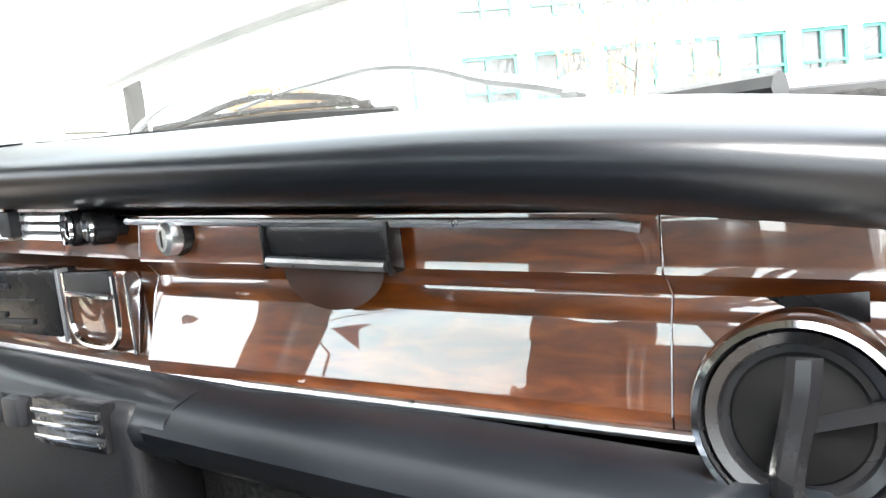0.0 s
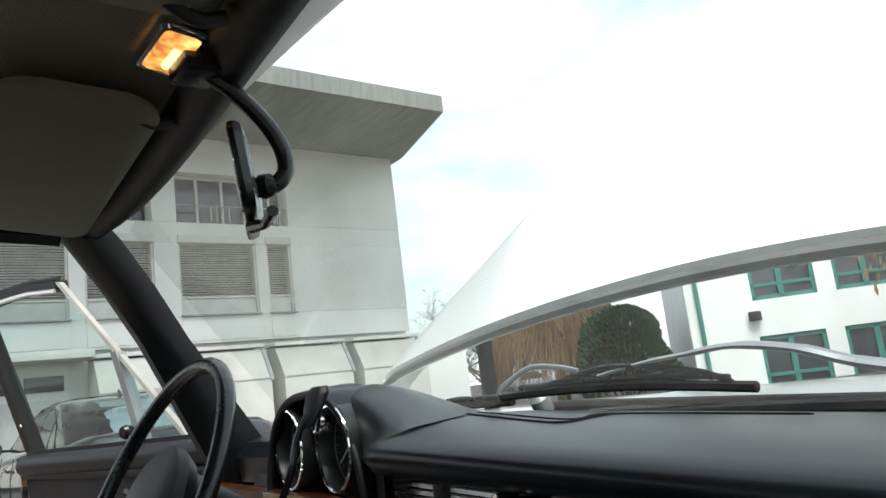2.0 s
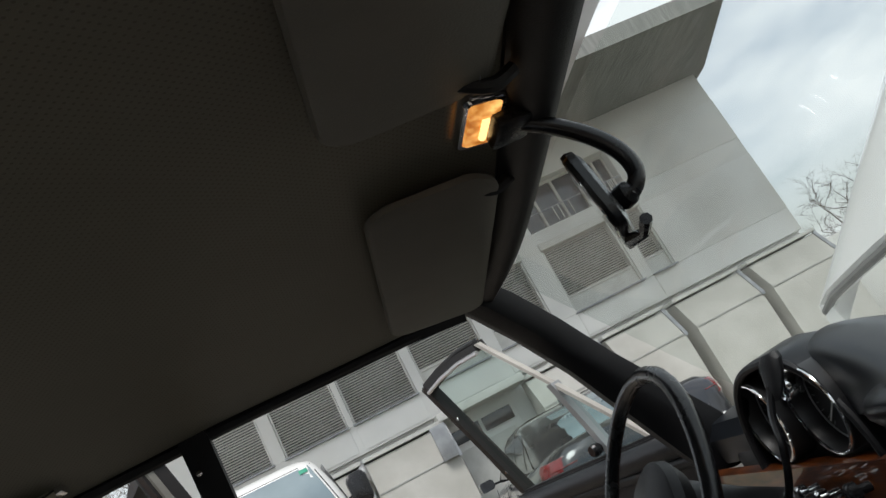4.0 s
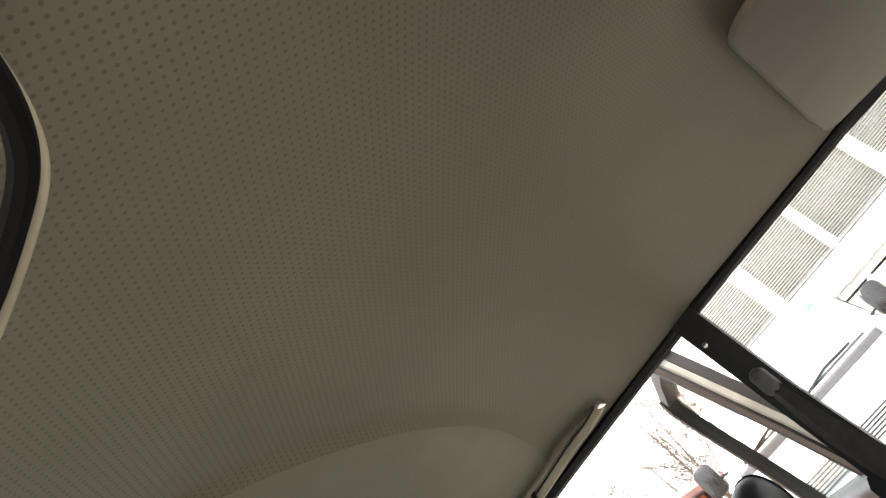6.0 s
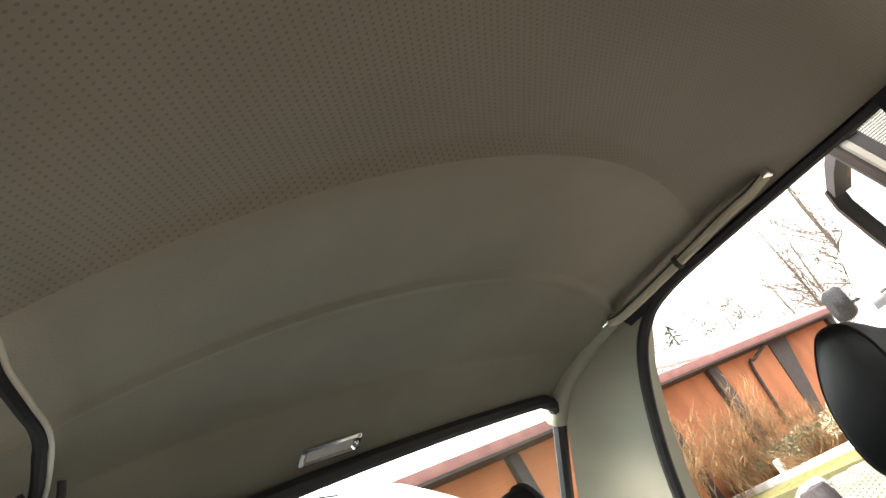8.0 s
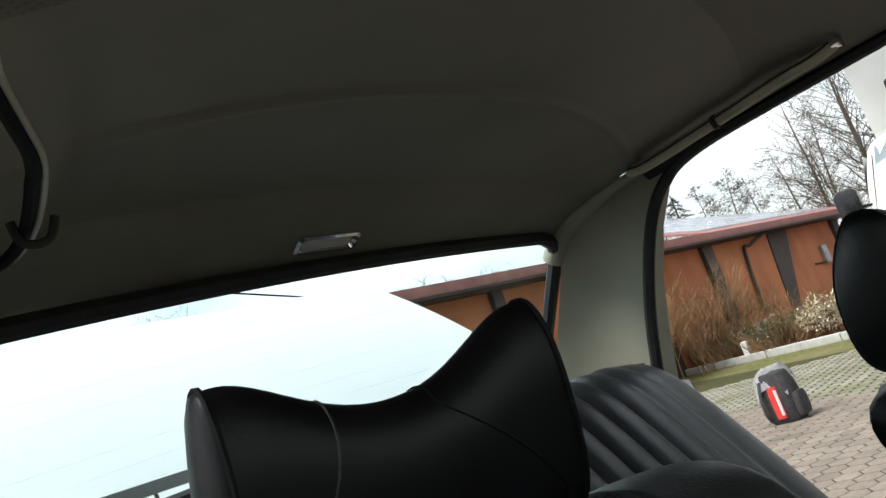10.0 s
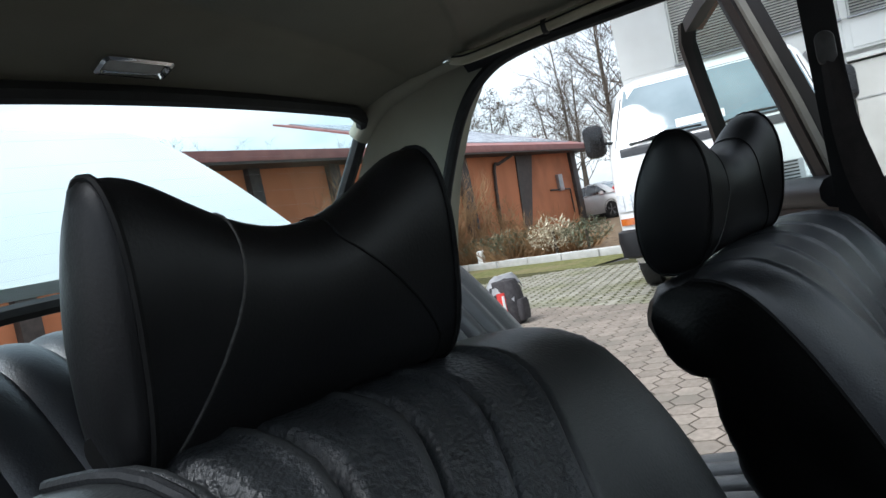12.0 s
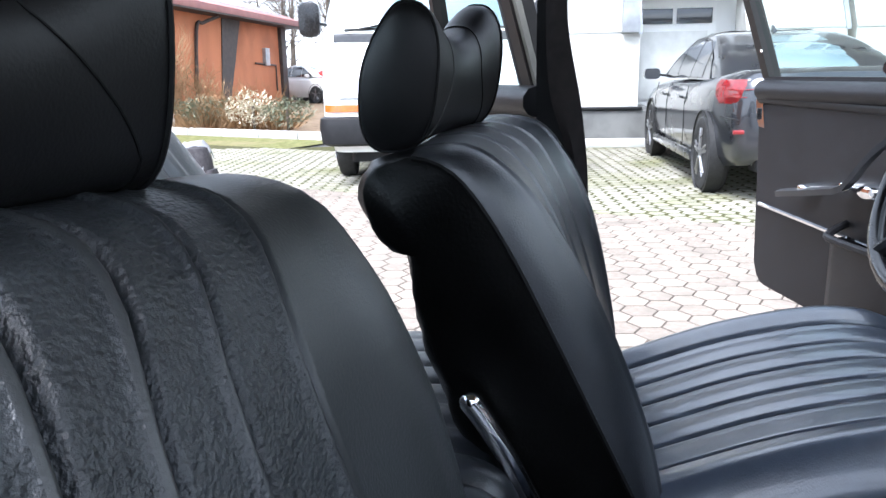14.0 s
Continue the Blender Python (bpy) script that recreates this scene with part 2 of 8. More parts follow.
M = dict(
    vinyl=varied("black_vinyl", (0.006, 0.006, 0.007), (0.012, 0.012, 0.014), 30, 0.44, 0.08, spec=0.35, bump=0.25, bscale=700),
    pad=varied("dash_pad_vinyl", (0.004, 0.005, 0.0068), (0.0065, 0.0078, 0.0102), 14, 0.31, 0.03, spec=0.40, bump=0.05, bscale=900),
    seat=varied("seat_leather", (0.014, 0.016, 0.020), (0.024, 0.027, 0.033), 24, 0.37, 0.06, spec=0.85, bump=0.22, bscale=420),
    crinkle=varied("crinkled_seat_leather", (0.018, 0.020, 0.022), (0.028, 0.031, 0.034), 30, 0.42, 0.05, spec=0.5, bump=1.0, bscale=300, bdist=0.0024, detail=2.0, stretch=(0.75, 1, 0.9)),
    bolster=varied("smooth_seat_leather", (0.021, 0.023, 0.024), (0.029, 0.031, 0.032), 12, 0.40, 0.06, spec=0.5, bump=0.25, bscale=420),
    piping=varied("grey_piping", (0.010, 0.011, 0.012), (0.018, 0.019, 0.021), 60, 0.5, 0.06, spec=0.22, bump=0.3, bscale=400),
    barbeige=varied("pale_bar_paint", (0.30, 0.28, 0.25), (0.40, 0.38, 0.34), 20, 0.42, 0.08),
    postgrey=varied("dull_post_paint", (0.15, 0.14, 0.12), (0.21, 0.20, 0.17), 20, 0.5, 0.08),
    doorframe=varied("brown_black_frame", (0.008, 0.006, 0.005), (0.016, 0.012, 0.010), 12, 0.5, 0.1, spec=0.35),
    pillar=varied("pillar_trim", (0.004, 0.004, 0.005), (0.008, 0.008, 0.009), 20, 0.5, 0.08, spec=0.3, bump=0.2, bscale=600),
    webbing=varied("belt_webbing", (0.016, 0.013, 0.013), (0.027, 0.022, 0.021), 50, 0.72, 0.08, spec=0.25, bump=0.5, bscale=700),
    swivelgrey=varied("worn_grey_plastic", (0.035, 0.034, 0.034), (0.06, 0.058, 0.057), 60, 0.5, 0.08),
    headrest=varied("headrest_leather", (0.0035, 0.0035, 0.004), (0.0065, 0.0065, 0.007), 20, 0.40, 0.06, spec=0.26, bump=0.10, bscale=500),
    # black cushion leather with the sky's blue sheen put into its base colour
    cushion=varied("painted_sky_sheen_leather", (0.034, 0.044, 0.066), (0.054, 0.068, 0.098), 24, 0.31, 0.06, spec=1.0, coat=0.5, bump=0.2, bscale=420),
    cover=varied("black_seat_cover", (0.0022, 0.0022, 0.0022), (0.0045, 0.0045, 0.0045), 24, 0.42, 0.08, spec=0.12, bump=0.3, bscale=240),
    visor=varied("visor_vinyl", (0.14, 0.13, 0.105), (0.18, 0.165, 0.135), 5, 0.6, 0.08, spec=0.3, bump=0.25, bscale=500),
    slot=varied("slot_black", (0.002, 0.002, 0.002), (0.004, 0.004, 0.004), 40, 0.7, 0.05, spec=0.15),
    darkwood=varied("dark_wood", (0.018, 0.006, 0.003), (0.035, 0.011, 0.005), 40, 0.45, 0.08, spec=0.3),
    seam=varied("seat_seam", (0.005, 0.005, 0.005), (0.009, 0.009, 0.009), 90, 0.55, 0.05, spec=0.12),
    thread=varied("grey_thread", (0.022, 0.022, 0.022), (0.055, 0.053, 0.05), 300, 0.7, 0.1),
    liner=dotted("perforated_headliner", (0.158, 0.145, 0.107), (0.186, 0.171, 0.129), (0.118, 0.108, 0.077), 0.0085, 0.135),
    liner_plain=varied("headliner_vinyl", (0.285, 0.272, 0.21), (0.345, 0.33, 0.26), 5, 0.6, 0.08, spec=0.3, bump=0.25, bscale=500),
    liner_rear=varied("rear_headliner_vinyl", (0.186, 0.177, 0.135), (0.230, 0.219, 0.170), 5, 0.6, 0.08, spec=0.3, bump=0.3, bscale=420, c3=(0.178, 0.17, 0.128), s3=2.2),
    handle=varied("beige_grip_plastic", (0.40, 0.36, 0.25), (0.50, 0.46, 0.34), 20, 0.45, 0.08),
    strapblack=varied("matt_black_strap", (0.0025, 0.0025, 0.0025), (0.005, 0.005, 0.005), 30, 0.75, 0.08, spec=0.12, bump=0.2, bscale=500),
    rubber=varied("black_rubber", (0.012, 0.012, 0.012), (0.024, 0.024, 0.024), 40, 0.62, 0.1, spec=0.4),
    blackplastic=varied("black_plastic", (0.007, 0.007, 0.008), (0.012, 0.012, 0.013), 40, 0.26, 0.08),
    grey=varied("dark_grey_plastic", (0.022, 0.023, 0.026), (0.036, 0.037, 0.04), 30, 0.45, 0.08),
    chrome=varied("chrome", (0.72, 0.73, 0.74), (0.86, 0.86, 0.87), 30, 0.09, 0.04, metal=1.0),
    wood=wood_mat(),
    paint=varied("white_car_paint", (0.75, 0.76, 0.74), (0.81, 0.815, 0.795), 2.5, 0.35, 0.05, coat=0.8),
    underpaint=varied("grey_undercoat", (0.12, 0.12, 0.115), (0.2, 0.2, 0.19), 10, 0.6, 0.1),
    glass=glass_mat("dusty_windscreen_glass", dust=0.035),
    sideglass=glass_mat("green_tinted_glass", (0.80, 0.91, 0.88)),
    rearglass=glass_mat("blue_tinted_glass", (0.82, 0.95, 0.97)),
    mirror=varied("mirror_silver", (0.8, 0.8, 0.8), (0.82, 0.82, 0.82), 3, 0.03, 0.01, metal=1.0),
    dial=varied("dial_black", (0.01, 0.01, 0.011), (0.018, 0.018, 0.019), 30, 0.4, 0.05),
    white=varied("white_mark", (0.7, 0.7, 0.68), (0.8, 0.8, 0.78), 50, 0.5, 0.05),
    carpet=varied("black_carpet", (0.012, 0.012, 0.012), (0.035, 0.034, 0.033), 200, 0.95, 0.03, spec=0.1, bump=0.8, bscale=900),
    lampshade=lamp_mat("lit_lamp_lens", (0.85, 0.26, 0.03), (1.0, 0.55, 0.16), 0.35, 1.1),
    bulb=lit_mat("glowing_bulb", (1.0, 0.62, 0.24), 1.5),
    alu=varied("bright_aluminium", (0.78, 0.78, 0.79), (0.88, 0.88, 0.89), 60, 0.30, 0.08, metal=1.0),
    lamp_off=varied("frosted_lens", (0.5, 0.5, 0.47), (0.6, 0.6, 0.56), 60, 0.3, 0.08),
    plaster=varied("white_plaster", (0.76, 0.76, 0.73), (0.84, 0.84, 0.81), 1.2, 0.85, 0.05, spec=0.2, bump=0.3, bscale=60, c3=(0.70, 0.69, 0.65), s3=0.5),
    concrete=varied("weathered_concrete", (0.50, 0.49, 0.45), (0.60, 0.59, 0.55), 2.0, 0.88, 0.06, spec=0.2, bump=0.5, bscale=40, c3=(0.44, 0.43, 0.39), s3=0.8),
    plinth=varied("grey_plinth", (0.13, 0.13, 0.125), (0.19, 0.19, 0.18), 3, 0.85, 0.05, spec=0.2, bump=0.4, bscale=60),
    blind=varied("grey_blind_slats", (0.66, 0.655, 0.62), (0.76, 0.75, 0.72), 3, 0.55, 0.1),
    darkglass=varied("dark_window_glass", (0.03, 0.035, 0.04), (0.06, 0.065, 0.07), 0.7, 0.06, 0.03, spec=0.8),
    greenframe=varied("green_window_frame", (0.035, 0.17, 0.14), (0.055, 0.22, 0.18), 4, 0.45, 0.08),
    frame=varied("white_window_frame", (0.6, 0.6, 0.56), (0.7, 0.7, 0.66), 6, 0.5, 0.08),
    eave=varied("grey_eave_boards", (0.20, 0.205, 0.19), (0.28, 0.285, 0.265), 2, 0.7, 0.08, stretch=(1, 8, 1)),
    metal=varied("grey_metal", (0.30, 0.31, 0.32), (0.42, 0.43, 0.44), 6, 0.45, 0.1, metal=0.6),
    paver=varied("concrete_paver", (0.182, 0.152, 0.124), (0.242, 0.205, 0.170), 30, 0.9, 0.05, spec=0.2, bump=0.5, bscale=180, vary=0.14, c3=(0.17, 0.148, 0.122), s3=3),
    joint=varied("joint_sand", (0.045, 0.036, 0.029), (0.080, 0.066, 0.054), 60, 0.95, 0.03, spec=0.1, bump=0.8, bscale=300),
    moss=varied("mossy_joint", (0.04, 0.042, 0.016), (0.085, 0.08, 0.038), 20, 0.95, 0.03, spec=0.1, bump=1.0, bscale=200),
    grass=varied("winter_grass", (0.095, 0.10, 0.036), (0.17, 0.165, 0.07), 9, 0.95, 0.03, spec=0.1, bump=1.0, bscale=90, c3=(0.19, 0.155, 0.09), s3=0.9),
    earth=varied("bed_earth", (0.10, 0.07, 0.045), (0.2, 0.15, 0.10), 6, 0.95, 0.03, spec=0.1, bump=1.0, bscale=60),
    asphalt=varied("grey_asphalt", (0.045, 0.045, 0.045), (0.085, 0.085, 0.085), 4, 0.9, 0.05, spec=0.2, bump=0.5, bscale=200),
    kerb=varied("kerb_concrete", (0.42, 0.42, 0.40), (0.55, 0.55, 0.53), 5, 0.88, 0.05, spec=0.2, bump=0.4, bscale=90),
    redwood=varied("red_timber_cladding", (0.42, 0.155, 0.07), (0.52, 0.20, 0.095), 1.2, 0.75, 0.08, spec=0.25, bump=0.4, bscale=40, stretch=(1, 1, 0.25), c3=(0.33, 0.12, 0.055), s3=0.6),
    darktimber=varied("dark_timber", (0.035, 0.028, 0.024), (0.07, 0.055, 0.048), 8, 0.7, 0.1),
    redroof=varied("red_roof_edge", (0.24, 0.09, 0.08), (0.33, 0.14, 0.12), 3, 0.6, 0.1),
    solar=varied("solar_panel", (0.20, 0.21, 0.23), (0.32, 0.33, 0.35), 2, 0.25, 0.08),
    bark=varied("winter_bark", (0.07, 0.058, 0.045), (0.15, 0.125, 0.10), 12, 0.9, 0.05, spec=0.1),
    twig=varied("brown_twigs", (0.19, 0.115, 0.06), (0.34, 0.22, 0.12), 3, 0.9, 0.05, spec=0.1, vary=0.25),
    willow=varied("willow_strands", (0.10, 0.066, 0.038), (0.19, 0.125, 0.072), 0.6, 0.9, 0.05, spec=0.1, vary=0.25),
    needle=varied("conifer_green", (0.018, 0.04, 0.016), (0.045, 0.08, 0.03), 2, 0.85, 0.05, spec=0.2, vary=0.4),
    pinetuft=varied("dull_pine_needles", (0.075, 0.065, 0.04), (0.14, 0.11, 0.065), 2, 0.9, 0.05, spec=0.1, vary=0.3),
    dryleaf=varied("dry_leaves", (0.20, 0.125, 0.075), (0.33, 0.22, 0.14), 2, 0.9, 0.05, spec=0.1, vary=0.3),
    bush=varied("grey_green_shrub", (0.13, 0.15, 0.10), (0.24, 0.25, 0.18), 3, 0.9, 0.05, spec=0.1, vary=0.3),
    cream=varied("cream_seed_heads", (0.55, 0.50, 0.38), (0.70, 0.64, 0.50), 8, 0.9, 0.05, spec=0.1, vary=0.2),
    vanglass=varied("reflecting_vehicle_glass", (0.12, 0.17, 0.19), (0.22, 0.28, 0.30), 1.2, 0.05, 0.02, spec=0.9, coat=1.0),
    mosspaver=varied("mossy_concrete_paver", (0.21, 0.20, 0.16), (0.29, 0.275, 0.23), 20, 0.92, 0.04, spec=0.2, bump=0.5, bscale=180, vary=0.16, c3=(0.15, 0.15, 0.08), s3=1.2),
    bmw=varied("dark_grey_metallic", (0.022, 0.024, 0.029), (0.034, 0.036, 0.042), 3, 0.28, 0.04, metal=0.5, coat=1.0),
    vanwhite=varied("white_van_paint", (0.70, 0.70, 0.68), (0.78, 0.78, 0.76), 2, 0.4, 0.06, coat=0.4),
    bumper=varied("dark_grey_bumper", (0.008, 0.008, 0.009), (0.014, 0.014, 0.015), 8, 0.6, 0.08, spec=0.25),
    tyre=varied("tyre_rubber", (0.012, 0.012, 0.012), (0.026, 0.026, 0.026), 20, 0.8, 0.08),
    rim=varied("alloy_rim", (0.22, 0.22, 0.23), (0.36, 0.36, 0.37), 10, 0.3, 0.08, metal=0.9),
    redlens=varied("red_lens", (0.13, 0.006, 0.008), (0.21, 0.010, 0.012), 25, 0.2, 0.05, coat=0.8),
    amber=varied("amber_lens", (0.42, 0.095, 0.014), (0.52, 0.14, 0.02), 25, 0.2, 0.05, coat=0.8),
    clearlens=varied("lamp_glass", (0.55, 0.57, 0.58), (0.72, 0.74, 0.75), 40, 0.12, 0.05, coat=0.8),
    bagcloth=varied("dark_bag_cloth", (0.025, 0.022, 0.024), (0.05, 0.045, 0.047), 30, 0.85, 0.05),
    red=varied("red_cloth", (0.5, 0.03, 0.025), (0.62, 0.05, 0.04), 20, 0.7, 0.06),
    greycloth=varied("light_grey_cloth", (0.42, 0.42, 0.43), (0.55, 0.55, 0.56), 15, 0.8, 0.05),
    greenprint=varied("green_print", (0.02, 0.24, 0.15), (0.04, 0.30, 0.19), 8, 0.5, 0.05),
)

# ---------------------------------------------------------------- mesh helpers
V = Vector


def thing(name, label, category, loc=(0, 0, 0), group="", kind="", turn=0.0):
    ob = new(name)
    ob.empty_display_size = 0.1
    ob.matrix_world = pose(*loc, 0, 0, turn)
    return tagged(ob, label, category, group, kind)


def root_of(ob):
    while ob.parent:
        ob = ob.parent
    return ob


def part(name, bm, material, parent=None, label="", smooth=True, angle=38, local=False):
    """Links a bmesh, given in world places, as one mesh object under a thing or a part."""
    if parent is not None and not local:
        bm.transform(root_of(parent).matrix_world.inverted())
    me = bpy.data.meshes.new(name)
    bmesh.ops.recalc_face_normals(bm, faces=bm.faces)
    bm.to_mesh(me)
    bm.free()
    me.materials.append(material)
    if smooth:
        me.polygons.foreach_set("use_smooth", [True] * len(me.polygons))
        me.set_sharp_from_angle(angle=radians(angle))
    ob = new(name, me)
    if parent is not None:
        ob.parent = parent
    if label:
        ob["label"] = label
    return ob


def raw(name, verts, faces, material, parent=None, label="", smooth=False):
    me = bpy.data.meshes.new(name)
    off = root_of(parent).matrix_world.inverted() if parent is not None else Matrix()
    me.from_pydata([off @ V(v) for v in verts], [], faces)
    me.materials.append(material)
    if smooth:
        me.polygons.foreach_set("use_smooth", [True] * len(me.polygons))
    ob = new(name, me)
    if parent is not None:
        ob.parent = parent
    if label:
        ob["label"] = label
    return ob


def bx(bm, c, s, bev=0.0, rot=None, seg=2):
    """A box of size s round c, with rounded edges."""
    r = bmesh.ops.create_cube(bm, size=1.0)
    vs = r["verts"]
    m = Matrix.Translation(c) @ (rot.to_4x4() if rot else Matrix()) @ Matrix.Diagonal((*s, 1))
    bmesh.ops.transform(bm, matrix=m, verts=vs)
    if bev:
        es = list({e for v in vs for e in v.link_edges})
        bmesh.ops.bevel(bm, geom=es, offset=bev, segments=seg, profile=0.6, affect="EDGES")
    return bm


def B():
    return bmesh.new()


def box(c, s, bev=0.0, rot=None, seg=2):
    return bx(B(), c, s, bev, rot, seg)


def loft(bm, rings, cap=True, closed=True):
    """Skin over rings of equally many points."""
    vs = [[bm.verts.new(p) for p in r] for r in rings]
    n = len(vs[0])
    for a, b in zip(vs, vs[1:]):
        for i in range(n if closed else n - 1):
            j = (i + 1) % n
            bm.faces.new((a[i], a[j], b[j], b[i]))
    if cap and closed:
        bm.faces.new(list(reversed(vs[0])))
        bm.faces.new(vs[-1])
    return bm


def spline(pts, n=8):
    """Catmull-Rom through points."""
    P = [V(p) for p in pts]
    out = []
    for i in range(len(P) - 1):
        a, b, c, d = P[max(i - 1, 0)], P[i], P[i + 1], P[min(i + 2, len(P) - 1)]
        for k in range(n):
            t = k / n
            out.append(0.5 * ((2 * b) + (c - a) * t + (2 * a - 5 * b + 4 * c - d) * t * t + (3 * b - a - 3 * c + d) * t ** 3))
    out.append(P[-1])
    return out


def tube(bm, pts, r, n=8, closed=False, flat=1.0, up=None):
    """A round or flattened rod along points; r may be a list."""
    P = [V(p) for p in pts]
    rings = []
    N = None
    for i, p in enumerate(P):
        if closed:
            d = P[(i + 1) % len(P)] - P[i - 1]
        else:
            d = P[min(i + 1, len(P) - 1)] - P[max(i - 1, 0)]
        d.normalize()
        if N is None:
            u = V(up) if up else (V((0, 0, 1)) if abs(d.z) < 0.9 else V((1, 0, 0)))
            N = (u - d * u.dot(d)).normalized()
        else:
            N = (N - d * N.dot(d)).normalized()
        Bn = d.cross(N)
        rad = r[i] if isinstance(r, (list, tuple)) else r
        rings.append([p + N * (math.cos(2 * math.pi * k / n) * rad * flat) + Bn * (math.sin(2 * math.pi * k / n) * rad) for k in range(n)])
    if closed:
        rings.append(rings[0])
        loft(bm, rings, cap=False)
        bmesh.ops.remove_doubles(bm, verts=bm.verts, dist=1e-6)
    else:
        loft(bm, rings)
    return bm


def slab(bm, poly, vec):
    """A flat polygon given thickness along vec."""
    vec = V(vec)
    a = [bm.verts.new(p) for p in poly]
    b = [bm.verts.new(V(p) + vec) for p in poly]
    n = len(a)
    bm.faces.new(list(reversed(a)))
    bm.faces.new(b)
    for i in range(n):
        j = (i + 1) % n
        bm.faces.new((a[i], a[j], b[j], b[i]))
    return bm


def turned(bm, c, axis, prof, n=28):
    """A body of revolution: prof is (distance along the axis, radius)."""
    ax = V(axis).normalized()
    u = ax.orthogonal().normalized()
    w = ax.cross(u)
    loft(bm, [[V(c) + ax * z + (u * math.cos(2 * math.pi * k / n) + w * math.sin(2 * math.pi * k / n)) * max(q, 1e-4) for k in range(n)] for z, q in prof])
    return bm


def rounded(w, h, r, n=5):
    """Outline of a rounded rectangle, centred."""
    out = []
    for cx, cy, a0 in ((w / 2 - r, h / 2 - r, 0), (-w / 2 + r, h / 2 - r, 90), (-w / 2 + r, -h / 2 + r, 180), (w / 2 - r, -h / 2 + r, 270)):
        for k in range(n + 1):
            a = radians(a0 + 90 * k / n)
            out.append((cx + r * math.cos(a), cy + r * math.sin(a)))
    return out

# ---------------------------------------------------------------- the car's shell


def lerp_table(tab, v):
    if v <= tab[0][0]:
        return tab[0][1]
    for (a, p), (b, q) in zip(tab, tab[1:]):
        if v <= b:
            return p + (q - p) * (v - a) / (b - a)
    return tab[-1][1]


ROOF_HALF = [(-0.82, 0.535), (-0.70, 0.548), (-0.5, 0.562), (0.0, 0.575), (0.3, 0.57), (0.52, 0.545)]
ROOF_MID = [(-0.82, 1.254), (-0.80, 1.264), (-0.76, 1.2785), (-0.70, 1.299), (-0.676, 1.3115), (-0.662, 1.3215), (-0.47, 1.333), (-0.44, 1.336), (-0.36, 1.3375), (-0.25, 1.3405), (-0.235, 1.3440), (-0.212, 1.3555), (0.2, 1.358), (0.42, 1.345), (0.50, 1.328)]
ROOF_RAIL = [(-0.82, 1.242), (-0.80, 1.250), (-0.74, 1.270), (-0.62, 1.287), (-0.3, 1.305), (0.0, 1.312), (0.35, 1.308), (0.50, 1.296)]


def bow_shift(x, y):
    """The roof bows are arcs that lie farther back towards the sides."""
    return 0.5 * x * x * max(0.0, min(1.0, (y + 0.72) / 0.12)) * max(0.0, min(1.0, (0.25 - y) / 0.2))


def roof_z(x, y):
    u = min(1.0, abs(x) / lerp_table(ROOF_HALF, y))
    a = lerp_table(ROOF_RAIL, y)
    b = lerp_table(ROOF_MID, y + bow_shift(x, y))
    return a + (b - a) * (1 - u ** 2.4)


def roof_sheet(lift, y0, y1, grow=0.0, ny=220, nx=30):
    vs, fs = [], []
    for j in range(ny + 1):
        row = y0 + (y1 - y0) * j / ny
        h = lerp_table(ROOF_HALF, row) + grow
        for i in range(nx + 1):
            x = h * (2 * i / nx - 1)
            lo, hi = row - 0.2, row
            for q in range(16):
                y = 0.5 * (lo + hi)
                lo, hi = (y, hi) if y + bow_shift(x, y) < row else (lo, y)
            bead = 0.0055 * math.exp(-((y + bow_shift(x, y) + 0.445) / 0.006) ** 2) if lift == 0 else 0
            vs.append((x, y, roof_z(x, y) + lift - bead))
    for j in range(ny):
        for i in range(nx):
            a = j * (nx + 1) + i
            fs.append((a, a + 1, a + nx + 2, a + nx + 1))
    return vs, fs


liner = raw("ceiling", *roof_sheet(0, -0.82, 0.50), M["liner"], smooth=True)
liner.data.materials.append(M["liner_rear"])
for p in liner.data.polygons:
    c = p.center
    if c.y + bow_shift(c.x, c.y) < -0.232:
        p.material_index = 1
tagged(liner, "beige perforated vinyl headliner stretched under the car roof", "headliner", kind="structure")
shell = thing("car_body", "white painted saloon car body with black padded pillars", "car body", kind="structure")
part("roof_panel", loft(B(), [[V(v) for v in roof_sheet(0.03, -0.82, 0.56, 0.05, 30, 20)[0][k * 21:(k + 1) * 21]] for k in range(31)], closed=False), M["paint"], shell)


def mirrored(pts, side):
    return [(-p[0] * side, p[1], p[2]) for p in pts]


